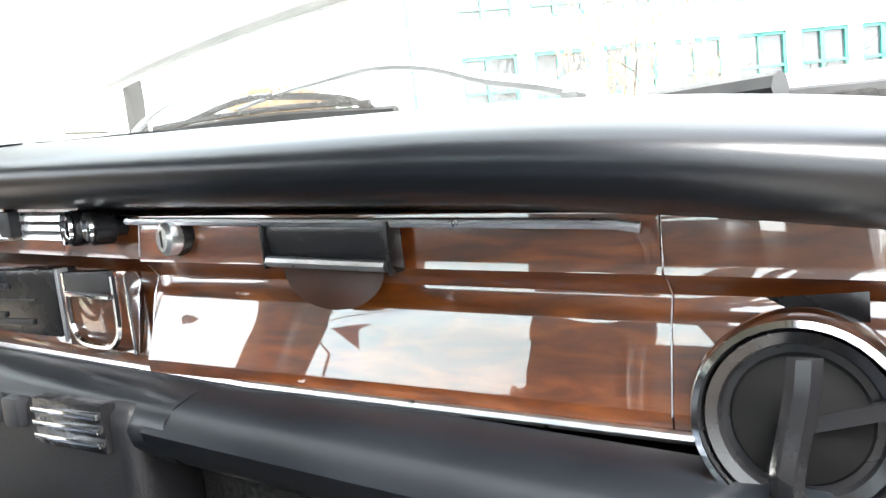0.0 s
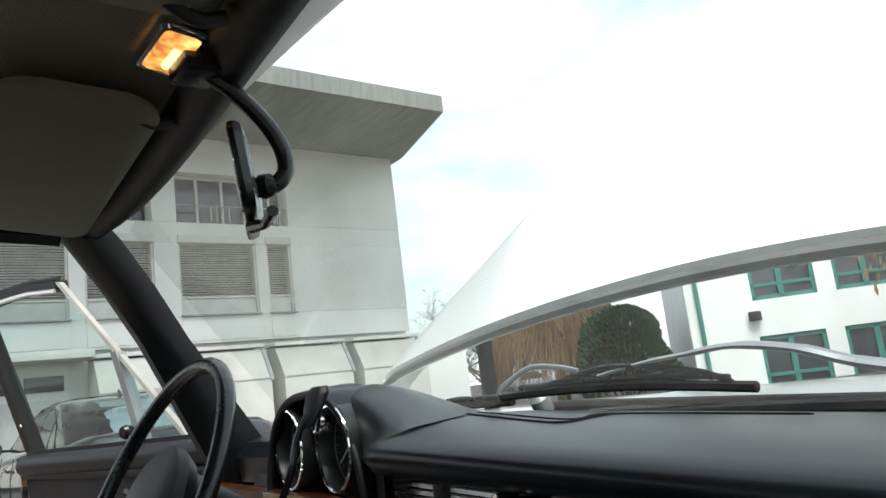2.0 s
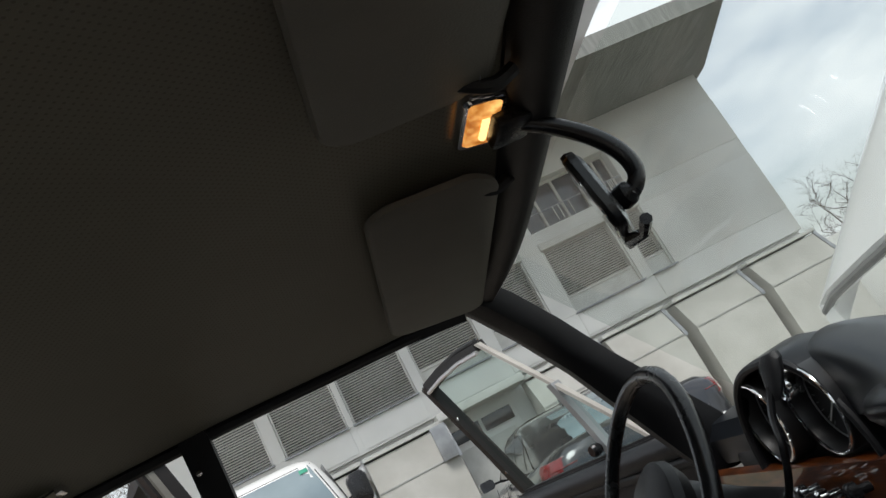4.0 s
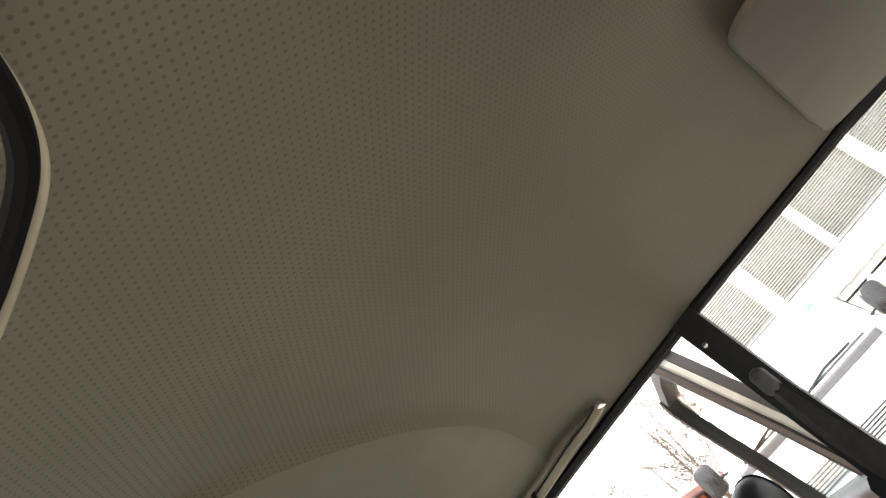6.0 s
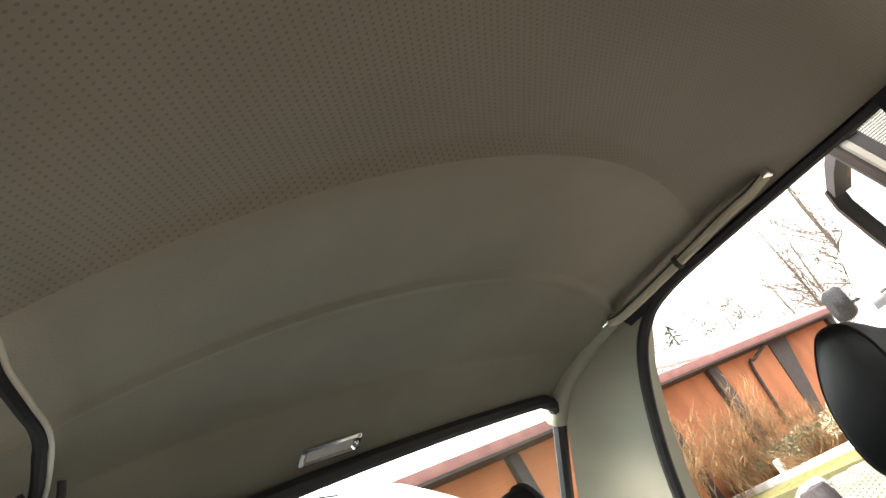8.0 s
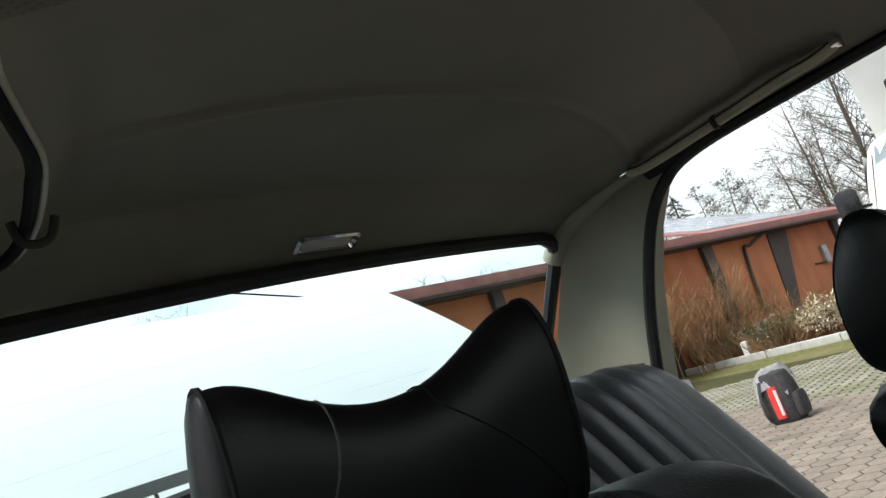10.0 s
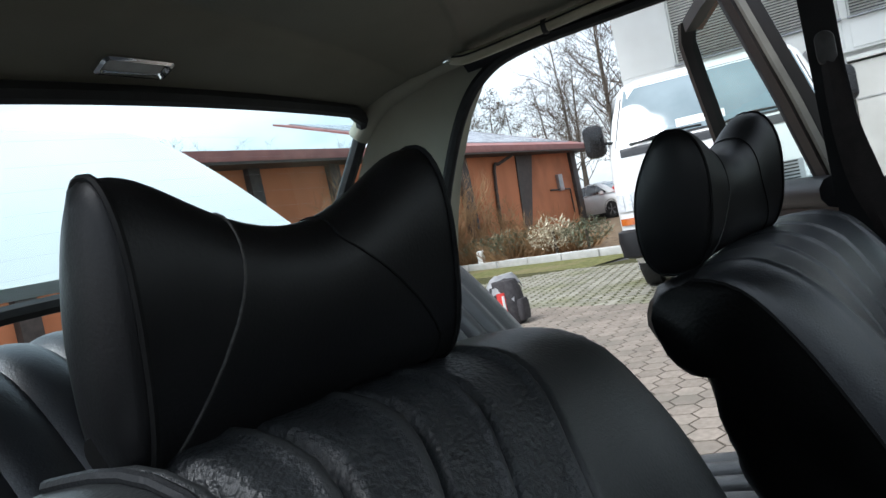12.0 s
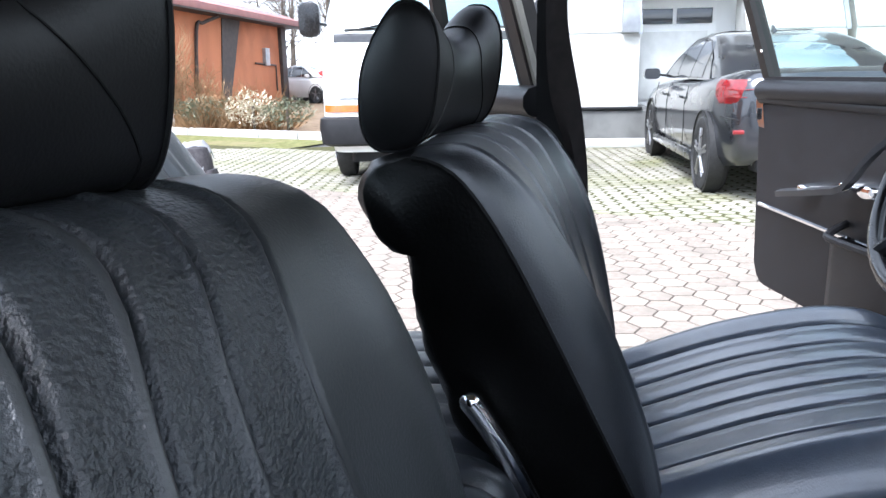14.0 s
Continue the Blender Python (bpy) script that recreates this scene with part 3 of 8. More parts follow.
# pillars: each ring is windscreen edge, inner face, door edge, outer edge
for side in (1, -1):
    rings = []
    for (xi, yw, yd, z) in ((0.69, 0.866, 0.750, 0.86), (0.68, 0.834, 0.716, 0.92), (0.648, 0.683, 0.604, 1.13), (0.612, 0.617, 0.538, 1.22), (0.572, 0.553, 0.474, 1.292), (0.56, 0.52, 0.44, 1.325)):
        mid = 0.5 * (yw + yd)
        xi += lerp_table([(0.86, 0.12), (0.92, 0.11), (1.13, 0.08), (1.22, 0.045), (1.292, 0.01), (1.325, 0.0)], z) if side > 0 else 0.0
        rings.append(mirrored([(-xi + 0.012, yw, z), (-xi + 0.024, 0.6 * yw + 0.4 * yd, z - 0.01), (-xi + 0.022, 0.35 * yw + 0.65 * yd, z - 0.012), (-xi, yd, z - 0.004), (-xi - 0.045, yd + 0.004, z), (-xi - 0.06, mid, z), (-xi - 0.03, yw + 0.01, z)], side))
    part("a_pillar", loft(B(), rings), M["pillar"], shell, "black vinyl padded windscreen pillar")
    # chrome bright strip that runs down the outer door edge of the pillar
    rings = []
    far = ((0.575, -0.058, -0.010, 1.325), (0.585, -0.056, -0.009, 1.25), (0.612, -0.056, -0.009, 1.12), (0.65, -0.056, -0.002, 0.97), (0.675, -0.054, 0.011, 0.85), (0.69, -0.054, 0.036, 0.6), (0.70, -0.054, 0.036, 0.30))
    near = ((0.590, -0.105, -0.055, 1.325), (0.600, -0.105, -0.055, 1.25), (0.628, -0.105, -0.057, 1.17), (0.665, -0.12, -0.07, 1.11), (0.73, -0.155, -0.105, 1.02), (0.755, -0.175, -0.12, 0.9), (0.765, -0.18, -0.12, 0.6), (0.75, -0.18, -0.12, 0.30))
    for (xi, y0, y1, z) in (near if side > 0 else far):
        rings.append(mirrored([(-xi, y1, z), (-xi + 0.004, 0.5 * (y0 + y1), z), (-xi, y0, z), (-xi - 0.05, y0 + 0.004, z), (-xi - 0.05, y1 - 0.004, z)], side))
    part("b_pillar", loft(B(), rings), M["pillar"], shell, "black door pillar")
    # quarter panel between the rear door and the rear window
    edge = [(-0.565, -0.50, 1.306), (-0.585, -0.56, 1.285), (-0.595, -0.615, 1.25), (-0.60, -0.66, 1.19), (-0.605, -0.705, 1.10), (-0.61, -0.74, 1.0), (-0.615, -0.77, 0.88), (-0.62, -0.78, 0.70)]
    inner = [(-0.495, -0.725, 1.288), (-0.532, -0.772, 1.252), (-0.540, -0.81, 1.215), (-0.550, -0.85, 1.165), (-0.565, -0.905, 1.09), (-0.578, -0.96, 1.01), (-0.58, -1.0, 0.90), (-0.60, -1.0, 0.70)]
    rings = []
    for e, i in zip(edge, inner):
        e, i = V(e), V(i)
        mids = [e.lerp(i, t) + V((-0.018, -0.006, 0.004)) * math.sin(math.pi * t) for t in (0, 0.2, 0.4, 0.6, 0.8, 1)]
        out = [i + V((-0.05, -0.015, 0.01)), e + V((-0.055, 0.01, 0.01))]
        rings.append(mirrored(mids + out, side))
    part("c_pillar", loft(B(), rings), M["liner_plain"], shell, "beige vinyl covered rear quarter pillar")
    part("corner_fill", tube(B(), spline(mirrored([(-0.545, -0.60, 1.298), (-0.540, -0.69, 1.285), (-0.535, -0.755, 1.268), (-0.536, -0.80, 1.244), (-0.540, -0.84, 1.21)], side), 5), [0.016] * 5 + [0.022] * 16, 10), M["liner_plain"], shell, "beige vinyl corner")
    # door seal of the rear opening and the roof rail
    path = spline([(-0.578, 0.44, 1.302), (-0.59, 0.2, 1.307), (-0.592, 0.0, 1.306), (-0.588, -0.2, 1.301), (-0.582, -0.4, 1.294), (-0.58, -0.50, 1.286), (-0.586, -0.565, 1.268), (-0.597, -0.625, 1.225), (-0.604, -0.68, 1.14), (-0.61, -0.735, 1.01), (-0.62, -0.775, 0.85), (-0.63, -0.76, 0.70)], 6)
    part("door_seal", tube(B(), mirrored(path, side), 0.0115, 8), M["rubber"], shell, "black rubber door seal")
    part("roof_rail", loft(B(), [mirrored([(-h - 0.004, y, lerp_table(ROOF_RAIL, y) - 0.004), (-h - 0.02, y, lerp_table(ROOF_RAIL, y) - 0.016), (-h - 0.055, y, lerp_table(ROOF_RAIL, y) + 0.005), (-h - 0.05, y, lerp_table(ROOF_RAIL, y) + 0.035)], side) for y, h in [(yy, lerp_table(ROOF_HALF, yy)) for yy in (-0.6, -0.4, -0.2, 0.0, 0.2, 0.35, 0.46)]]), M["vinyl"], shell)
    part("sill", box((-side * 0.70, -0.05, 0.30), (0.10, 1.75, 0.12), 0.015), M["paint"], shell)
    part("rear_wing", loft(B(), [mirrored([(-0.62, y, z), (-0.78, y, z - 0.03), (-0.83, y, z - 0.2), (-0.83, y, 0.35), (-0.66, y, 0.35)], side) for y, z in ((-0.80, 0.93), (-1.1, 0.94), (-1.6, 0.92), (-2.0, 0.88))]), M["paint"], shell)
    part("front_wing", loft(B(), [mirrored([(-0.66, y, z), (-0.76, y, z - 0.01), (-0.83, y, z - 0.08), (-0.84, y, z - 0.25), (-0.82, y, 0.35), (-0.68, y, 0.35)], side) for y, z in ((0.86, 0.90), (1.2, 0.915), (1.6, 0.90), (2.2, 0.86), (2.55, 0.82))]), M["paint"], shell)

# padded windscreen header
HEADER_FRONT = [(-0.565, 0.518), (-0.5, 0.530), (-0.42, 0.540), (-0.3, 0.541), (-0.17, 0.534), (0.0, 0.518), (0.1, 0.507), (0.2, 0.496), (0.3, 0.484), (0.42, 0.48), (0.565, 0.48)]
HEADER_REAR = [(-0.565, 0.482), (-0.5, 0.487), (-0.3, 0.487), (-0.1, 0.474), (0.0, 0.463), (0.1, 0.450), (0.2, 0.438), (0.3, 0.428), (0.42, 0.42), (0.565, 0.42)]
rings = []
for k in range(41):
    x = 0.565 * (2 * k / 40 - 1)
    f = sum(lerp_table(HEADER_FRONT, x + 0.02 * d) for d in range(-3, 4)) / 7
    r = sum(lerp_table(HEADER_REAR, x + 0.02 * d) for d in range(-3, 4)) / 7
    dz = -0.014 * (abs(x) / 0.565) ** 2
    rings.append([(x, r + (f - r) * q, z + dz) for q, z in ((0.0, 1.329), (0.14, 1.315), (0.38, 1.305), (0.68, 1.302), (0.9, 1.307), (1.0, 1.320), (0.95, 1.35), (0.1, 1.35))])
part("windscreen_header", loft(B(), rings), M["pillar"], shell, "black padded vinyl windscreen header")
part("car_floor", box((0, -0.2, 0.27), (1.36, 2.2, 0.05), 0.01), M["carpet"], shell, "black carpet")
part("transmission_tunnel", box((0, 0.1, 0.34), (0.26, 1.5, 0.14), 0.05, seg=4), M["carpet"], shell)
for sx in (-1, 1):
    part("kick_panel", box((sx * 0.655, 0.91, 0.53), (0.03, 0.30, 0.58), 0.01), M["carpet"], shell, "black footwell side panel")
part("firewall", box((0, 1.0, 0.6), (1.4, 0.03, 0.62), 0.005), M["carpet"], shell)
part("boot_floor", box((0, -1.5, 0.5), (1.3, 1.0, 0.04), 0.01), M["carpet"], shell)
part("tail_panel", box((0, -2.0, 0.62), (1.5, 0.05, 0.5), 0.02), M["paint"], shell)

# cowl below the windscreen
rings = []
for k in range(21):
    x = 0.74 * (2 * k / 20 - 1)
    b = 0.05 * (1 - (x / 0.74) ** 2)
    s = -0.028 * (x / 0.74)
    rings.append([(x, 0.985 + b, 0.905 + s * 0.5), (x, 1.0 + b, 0.918 + s * 0.5), (x, 1.03 + b, 0.925 + s * 0.5), (x, 1.10 + b, 0.935), (x, 1.19 + b, 0.935), (x, 1.20 + b, 0.90), (x, 1.0 + b, 0.87)])
part("cowl", loft(B(), rings), M["paint"], shell, "white painted cowl below the windscreen")

# windscreen
rings = []
for k in range(15):
    t = k / 14
    row = []
    for i in range(21):
        u = 2 * i / 20 - 1
        w = 0.532 + (0.645 - 0.532) * t
        row.append((u * w, 0.528 + 0.03 * u * u * (1 - t) + t * (0.475 + 0.045 * (1 - u * u)) - 0.10 * t * u * u, 1.315 - 0.012 * u * u * (1 - t) - t * 0.40))
    rings.append(row)
ws = thing("windscreen", "clear curved windscreen in a black rubber seal", "windscreen", kind="structure")
g = part("pane", loft(B(), rings, closed=False), M["glass"], ws)
g.visible_shadow = False
part("seal", tube(B(), [V(p) for p in rings[-1]], 0.011, 8), M["rubber"], ws, "black rubber seal")

# rear window, with rounded corners
rings = []
for k in range(25):
    t = k / 24
    w = 0.527 + (0.605 - 0.527) * t - 0.05 * (1 - math.sqrt(1 - max(0, 1 - t / 0.14) ** 2)) - 0.04 * (1 - math.sqrt(1 - max(0, 1 - (1 - t) / 0.12) ** 2))
    rings.append([(u / 10 * w, -0.80 - 0.225 * t - 0.05 * (1 - (u / 10) ** 2) * t, 1.256 - 0.06 * (u / 10 * w + 0.15) ** 2 - 0.240 * t) for u in range(-10, 11)])
rw = thing("rear_window", "blue-tinted heated rear window with thin heating wires", "rear window", kind="structure")
g = part("pane", loft(B(), rings, closed=False), M["rearglass"], rw)
g.visible_shadow = False
edge = [V(p) for p in rings[0]] + [V(r[-1]) for r in rings[1:-1]] + [V(p) for p in reversed(rings[-1])] + [V(r[0]) for r in reversed(rings[1:-1])]
part("seal", tube(B(), edge, 0.014, 8, closed=True), M["rubber"], rw, "black rubber window seal")
for k in range(1, 9):
    t = 0.08 + 0.105 * k
    w = (0.527 + 0.078 * t) * 0.95
    part("heating_wire", tube(B(), [(u / 8 * w, -0.799 - 0.225 * t - 0.05 * (1 - (u / 8) ** 2) * t, 1.256 - 0.06 * (u / 8 * w + 0.15) ** 2 - 0.240 * t) for u in range(-8, 9)], 0.00008, 4), M["metal"], rw)
part("parcel_shelf", box((0, -0.90, 0.955), (1.16, 0.30, 0.03), 0.01), M["vinyl"], shell, "black parcel shelf")

# ---------------------------------------------------------------- bonnet, boot lid, wipers
hood = thing("bonnet", "white painted bonnet standing open on its hinges", "bonnet", (0, 1.15, 1.0))
rows = []
for j in range(19):
    s = j / 18
    row = []
    for i in range(25):
        u = 2 * i / 24 - 1
        w = 0.70 + 0.03 * s
        x = u * w
        z = 1.103 - (0.17 if x > 0.15 else 0.1) * (x - 0.15) ** 2
        y = 1.05 - 0.12 * x
        edge_drop = 0.01 * max(0, (abs(u) - 0.94) / 0.06) ** 2
        L = 1.25 * s
        row.append((x, y + L * 0.80, z - edge_drop + L * 0.575 + 0.04 * math.sin(s * 1.6)))
    rows.append(row)
bm = loft(B(), rows, closed=False)
under = [[V(p) + V((0, 0.012, -0.026)) for p in r] for r in rows]
loft(bm, under, closed=False)
for a, b in ((rows[0], under[0]), (rows[-1], under[-1]), ([r[0] for r in rows], [r[0] for r in under]), ([r[-1] for r in rows], [r[-1] for r in under])):
    loft(bm, [a, b], closed=False)
bmesh.ops.remove_doubles(bm, verts=bm.verts, dist=0.0005)
part("panel", bm, M["paint"], hood)
part("rear_lip", tube(B(), [V(p) + V((0, 0.006, -0.016)) for p in rows[0]], 0.0085, 8, flat=1.0), M["underpaint"], hood, "grey folded edge")
for x in (-0.385,):
    part("hinge_arm", box((x, 1.17, 1.0), (0.016, 0.03, 0.17), 0.004), M["rubber"], hood, "dark hinge arm")
part("side_flange", loft(B(), [[V(r[0]) + V(d) for d in ((0, 0, 0), (-0.004, 0, -0.05), (0.03, 0.01, -0.055), (0.035, 0, -0.01))] for r in rows]), M["paint"], hood)

lid = thing("boot_lid", "white painted boot lid standing open behind the rear window", "boot lid", (0, -1.12, 0.97))
rows = []
for j in range(15):
    s = j / 14
    corner = 0.045 * max(0, (s - 0.86) / 0.14) ** 2
    rows.append([((0.69 - 0.125 * s - corner) * u / 12, -1.13 - 0.31 * s - 0.012 * (1 - (u / 12) ** 2), 1.052 + 0.318 * s + 0.016 * math.sin(math.pi * s) - 0.006 * abs(u / 12) ** 3) for u in range(-12, 13)])
bm = loft(B(), rows, closed=False)
under = [[V(p) + V((0, -0.02, -0.02)) for p in r] for r in rows]
loft(bm, under, closed=False)
for a, b in ((rows[0], under[0]), (rows[-1], under[-1]), ([r[0] for r in rows], [r[0] for r in under]), ([r[-1] for r in rows], [r[-1] for r in under])):
    loft(bm, [a, b], closed=False)
bmesh.ops.remove_doubles(bm, verts=bm.verts, dist=0.0005)
part("panel", bm, M["paint"], lid)
for x in (-0.45, 0.45):
    part("hinge_arm", tube(B(), spline([(x, -1.14, 1.0), (x, -1.2, 0.93), (x, -1.3, 0.72), (x, -1.4, 0.52)], 4), 0.012), M["underpaint"], lid)


def wiper(label, hub, arm, radii, blade, bridge):
    w = thing("windscreen_wiper", label, "wiper", hub, group="wipers")
    part("arm", tube(B(), spline(arm, 5), [r for r in radii for q in range(5)][:5 * (len(arm) - 1)] + [radii[-1]], 8, flat=0.55), M["metal"], w, "silver grey arm")
    part("hub", turned(B(), hub, (0, -0.5, 1), [(-0.015, 0.015), (0.008, 0.016), (0.016, 0.01)], 16), M["metal"], w)
    part("blade", tube(B(), spline(blade, 6), 0.0065, 6), M["rubber"], w)
    part("blade_holder", tube(B(), [p + V((0.01, -0.002, 0.010)) for p in spline(blade, 6)][2:-2], 0.0035, 6), M["blackplastic"], w)
    part("bridge", tube(B(), spline(bridge, 5), 0.004, 6), M["blackplastic"], w)


wiper("black windscreen wiper with a silver grey cranked arm", (0.465, 0.995, 0.938), [(0.48, 0.99, 0.935), (0.43, 0.99, 0.95), (0.377, 0.99, 0.963), (0.323, 0.985, 0.982), (0.253, 0.985, 0.993), (0.19, 0.985, 0.990), (0.125, 0.985, 0.986), (0.05, 0.985, 0.976)], [0.012, 0.012, 0.011, 0.009, 0.007, 0.0055, 0.0045], [(-0.147, 0.985, 0.961), (-0.02, 0.985, 0.962), (0.12, 0.985, 0.958), (0.273, 0.985, 0.945)], [(-0.10, 0.984, 0.963), (-0.03, 0.984, 0.974), (0.06, 0.984, 0.986), (0.13, 0.984, 0.980), (0.204, 0.984, 0.968), (0.245, 0.984, 0.952)])
wiper("black windscreen wiper resting low on the far side of the glass", (-0.10, 1.02, 0.945), [(-0.10, 1.02, 0.95), (-0.13, 1.0, 0.962), (-0.158, 0.99, 0.967), (-0.125, 0.99, 0.985), (-0.082, 0.99, 0.999), (-0.03, 0.99, 0.995), (0.01, 0.99, 0.986)], [0.006, 0.006, 0.005, 0.004, 0.004, 0.004], [(-0.42, 1.0, 0.945), (-0.28, 1.0, 0.952), (-0.14, 1.0, 0.952)], [(-0.38, 0.999, 0.95), (-0.28, 0.999, 0.964), (-0.18, 0.999, 0.957)])

# ---------------------------------------------------------------- doors on the far side


def door_frame_fn(hinge, phi):
    d = V((-math.sin(radians(phi)), -math.cos(radians(phi)), 0))
    n = V((math.cos(radians(phi)), -math.sin(radians(phi)), 0))
    return lambda s, i, z: V(hinge) + d * s + n * i + V((0, 0, z))


def tumble(z):
    return 0.10 * max(0.0, (z - 0.95) / 0.39) ** 1.1


FD = door_frame_fn((-0.745, 0.775, 0), 72.5)
LEN = 0.79
fd = thing("front_door", "open front car door with black vinyl trim and chrome strip", "car door", FD(0, 0, 0.3))


def door_slab(P, outline, i0, i1):
    return loft(B(), [[P(s, i0, z) for s, z in outline], [P(s, i1, z) for s, z in outline]])


inner = [(0.0, 0.42), (0.04, 0.36), (LEN - 0.09, 0.40), (LEN - 0.065, 0.42), (LEN - 0.055, 0.46), (LEN - 0.02, 0.93), (LEN - 0.035, 0.955), (0.0, 0.955)]
skin = [(-0.02, 0.37), (LEN - 0.10, 0.41), (LEN - 0.03, 0.46), (LEN + 0.03, 0.93), (0.0, 0.93)]
part("outer_skin", door_slab(FD, skin, -0.11, -0.045), M["paint"], fd, "white painted outer skin")
bm = door_slab(FD, inner, -0.045, 0.0)
bmesh.ops.bevel(bm, geom=[e for e in bm.edges], offset=0.006, segments=2, affect="EDGES")
part("trim_panel", bm, M["vinyl"], fd, "black vinyl trim panel")
part("top_roll", tube(B(), [FD(0.02 + k / 10 * (LEN - 0.06), 0.002, 0.920) for k in range(11)], 0.026, 12), M["vinyl"], fd, "padded black vinyl roll")
part("upper_pleat", tube(B(), [FD(0.02 + k / 10 * (LEN - 0.055), 0.0, 0.883 + 0.0016 * k) for k in range(11)], 0.014, 10), M["vinyl"], fd)
part("chrome_strip", tube(B(), [FD(0.02, 0.004, 0.568), FD(LEN - 0.066, 0.004, 0.620)], 0.0055, 6), M["chrome"], fd, "bright chrome strip")
pk = part("map_pocket", loft(B(), [[FD(s0, i, z) for s0, i in ((0.04, 0.0), (0.04, 0.05), (0.08, 0.07), (0.34, 0.07), (0.38, 0.05), (0.39, 0.0))] for z in (0.40, 0.44, 0.60)], cap=False), M["vinyl"], fd, "black moulded map pocket")
part("pocket_floor", loft(B(), [[FD(s0, i, z) for s0, i in ((0.04, 0.0), (0.04, 0.05), (0.08, 0.07), (0.34, 0.07), (0.38, 0.05), (0.39, 0.0))] for z in (0.40, 0.45)]), M["vinyl"], pk)
part("pocket_rim", tube(B(), spline([FD(0.395, 0.0, 0.628), FD(0.383, 0.05, 0.612), FD(0.34, 0.072, 0.604), FD(0.10, 0.072, 0.598), FD(0.06, 0.05, 0.598), FD(0.04, 0.0, 0.598)], 4), 0.009, 8), M["vinyl"], pk)
part("door_pull", loft(B(), [[FD(s, i - w, z - 0.002), FD(s, i + 0.010, z - 0.008), FD(s, i + 0.014, z + 0.006), FD(s, i - w, z + 0.012)] for s, i, z, w in ((0.60, 0.034, 0.668, 0.004), (0.57, 0.040, 0.674, 0.010), (0.50, 0.048, 0.686, 0.013), (0.43, 0.052, 0.699, 0.014), (0.375, 0.052, 0.709, 0.014), (0.35, 0.052, 0.719, 0.014), (0.329, 0.051, 0.741, 0.013), (0.301, 0.048, 0.778, 0.012), (0.275, 0.043, 0.808, 0.011), (0.25, 0.03, 0.835, 0.010), (0.24, 0.0, 0.845, 0.010))]), M["grey"], fd, "dark grey cranked pull handle")
for s, z, r in ((0.505, 0.694, 0.017), (0.365, 0.720, 0.016), (0.300, 0.716, 0.024)):
    part("pull_mount", loft(B(), [[FD(s + 1.5 * r * q * math.cos(a), i, z + r * q * 0.8 * math.sin(a)) for a in [2 * math.pi * k / 16 for k in range(16)]] for i, q in ((0.0, 1.0), (0.03, 0.95), (0.042, 0.7), (0.045, 0.3))]), M["chrome"], fd, "oval chrome mount")
lt = part("latch", loft(B(), [[FD(s, i, z) for s, z in ((LEN - 0.062, 0.822), (LEN - 0.035, 0.826), (LEN - 0.022, 0.86), (LEN - 0.018, 0.895), (LEN - 0.045, 0.898))] for i in (-0.03, 0.004)]), M["chrome"], fd, "chrome door latch")
part("latch_slot", box(FD(LEN - 0.034, 0.006, 0.858), (0.010, 0.008, 0.030), 0.002), M["blackplastic"], lt)
# window frame: rear post, top bar, front bar; inner face in dark brown-black trim


def frame_pt(s, z, i=0.0):
    return FD(s, tumble(z) + i - 0.02, z)


FT = 0.444
frame_path = [(LEN - 0.05, 0.95), (LEN - 0.018, 1.1), (LEN + 0.010, 1.25), (LEN + 0.025, 1.335)]
part("rear_window_post", loft(B(), [[frame_pt(s, z, 0.012), frame_pt(s + 0.028, z, 0.012), frame_pt(s + 0.028, z, -0.025), frame_pt(s, z, -0.025)] for s, z in frame_path]), M["doorframe"], fd, "dark brown-black window post")
for sc in ((0.757, 1.21), (0.735, 1.02)):
    part("screw", turned(B(), frame_pt(sc[0] + 0.025, sc[1], 0.012), FD(0, 1, 0) - FD(0, 0, 0), [(0, 0.005), (0.003, 0.003)], 10), M["chrome"], fd)
part("top_window_bar", loft(B(), [[frame_pt(s, z, 0.012), frame_pt(s, z + 0.02, 0.008), frame_pt(s, z + 0.024, -0.025), frame_pt(s, z, -0.025)] for s, z in ((LEN + 0.05, 1.320), (0.70, 1.326), (0.56, 1.324), (FT, 1.312))]), M["rubber"], fd)
part("top_chrome", tube(B(), [frame_pt(s, z + 0.022, -0.006) for s, z in ((LEN + 0.05, 1.324), (0.70, 1.330), (0.56, 1.328), (FT, 1.316))], 0.006, 6), M["rubber"], fd)
part("inner_bright_strip", tube(B(), [frame_pt(s, z - 0.004, 0.014) for s, z in ((LEN + 0.02, 1.320), (0.70, 1.326), (0.56, 1.324), (FT, 1.312))], 0.006, 6), M["alu"], fd, "bright strip")
part("front_window_bar", loft(B(), [[frame_pt(s, z, 0.006), frame_pt(s - 0.010, z, 0.003), frame_pt(s - 0.010, z, -0.010), frame_pt(s, z, -0.010)] for s, z in ((FT, 1.328), (0.355, 1.215), (0.259, 1.096), (0.169, 0.985), (0.14, 0.95))]), M["barbeige"], fd, "pale beige window bar")
part("vent_divider", loft(B(), [[frame_pt(s, z, 0.012), frame_pt(s - 0.018, z, 0.010), frame_pt(s - 0.018, z, -0.015), frame_pt(s, z, -0.015)] for s, z in ((0.306, 1.15), (0.30, 1.044), (0.295, 0.95))]), M["metal"], fd, "grey metal vent divider")
part("vent_catch", turned(B(), frame_pt(0.30, 0.975, 0.012), FD(0, 1, 0) - FD(0, 0, 0), [(0, 0.012), (0.018, 0.016), (0.026, 0.012)], 14), M["blackplastic"], fd, "black vent window catch")
bm = B()
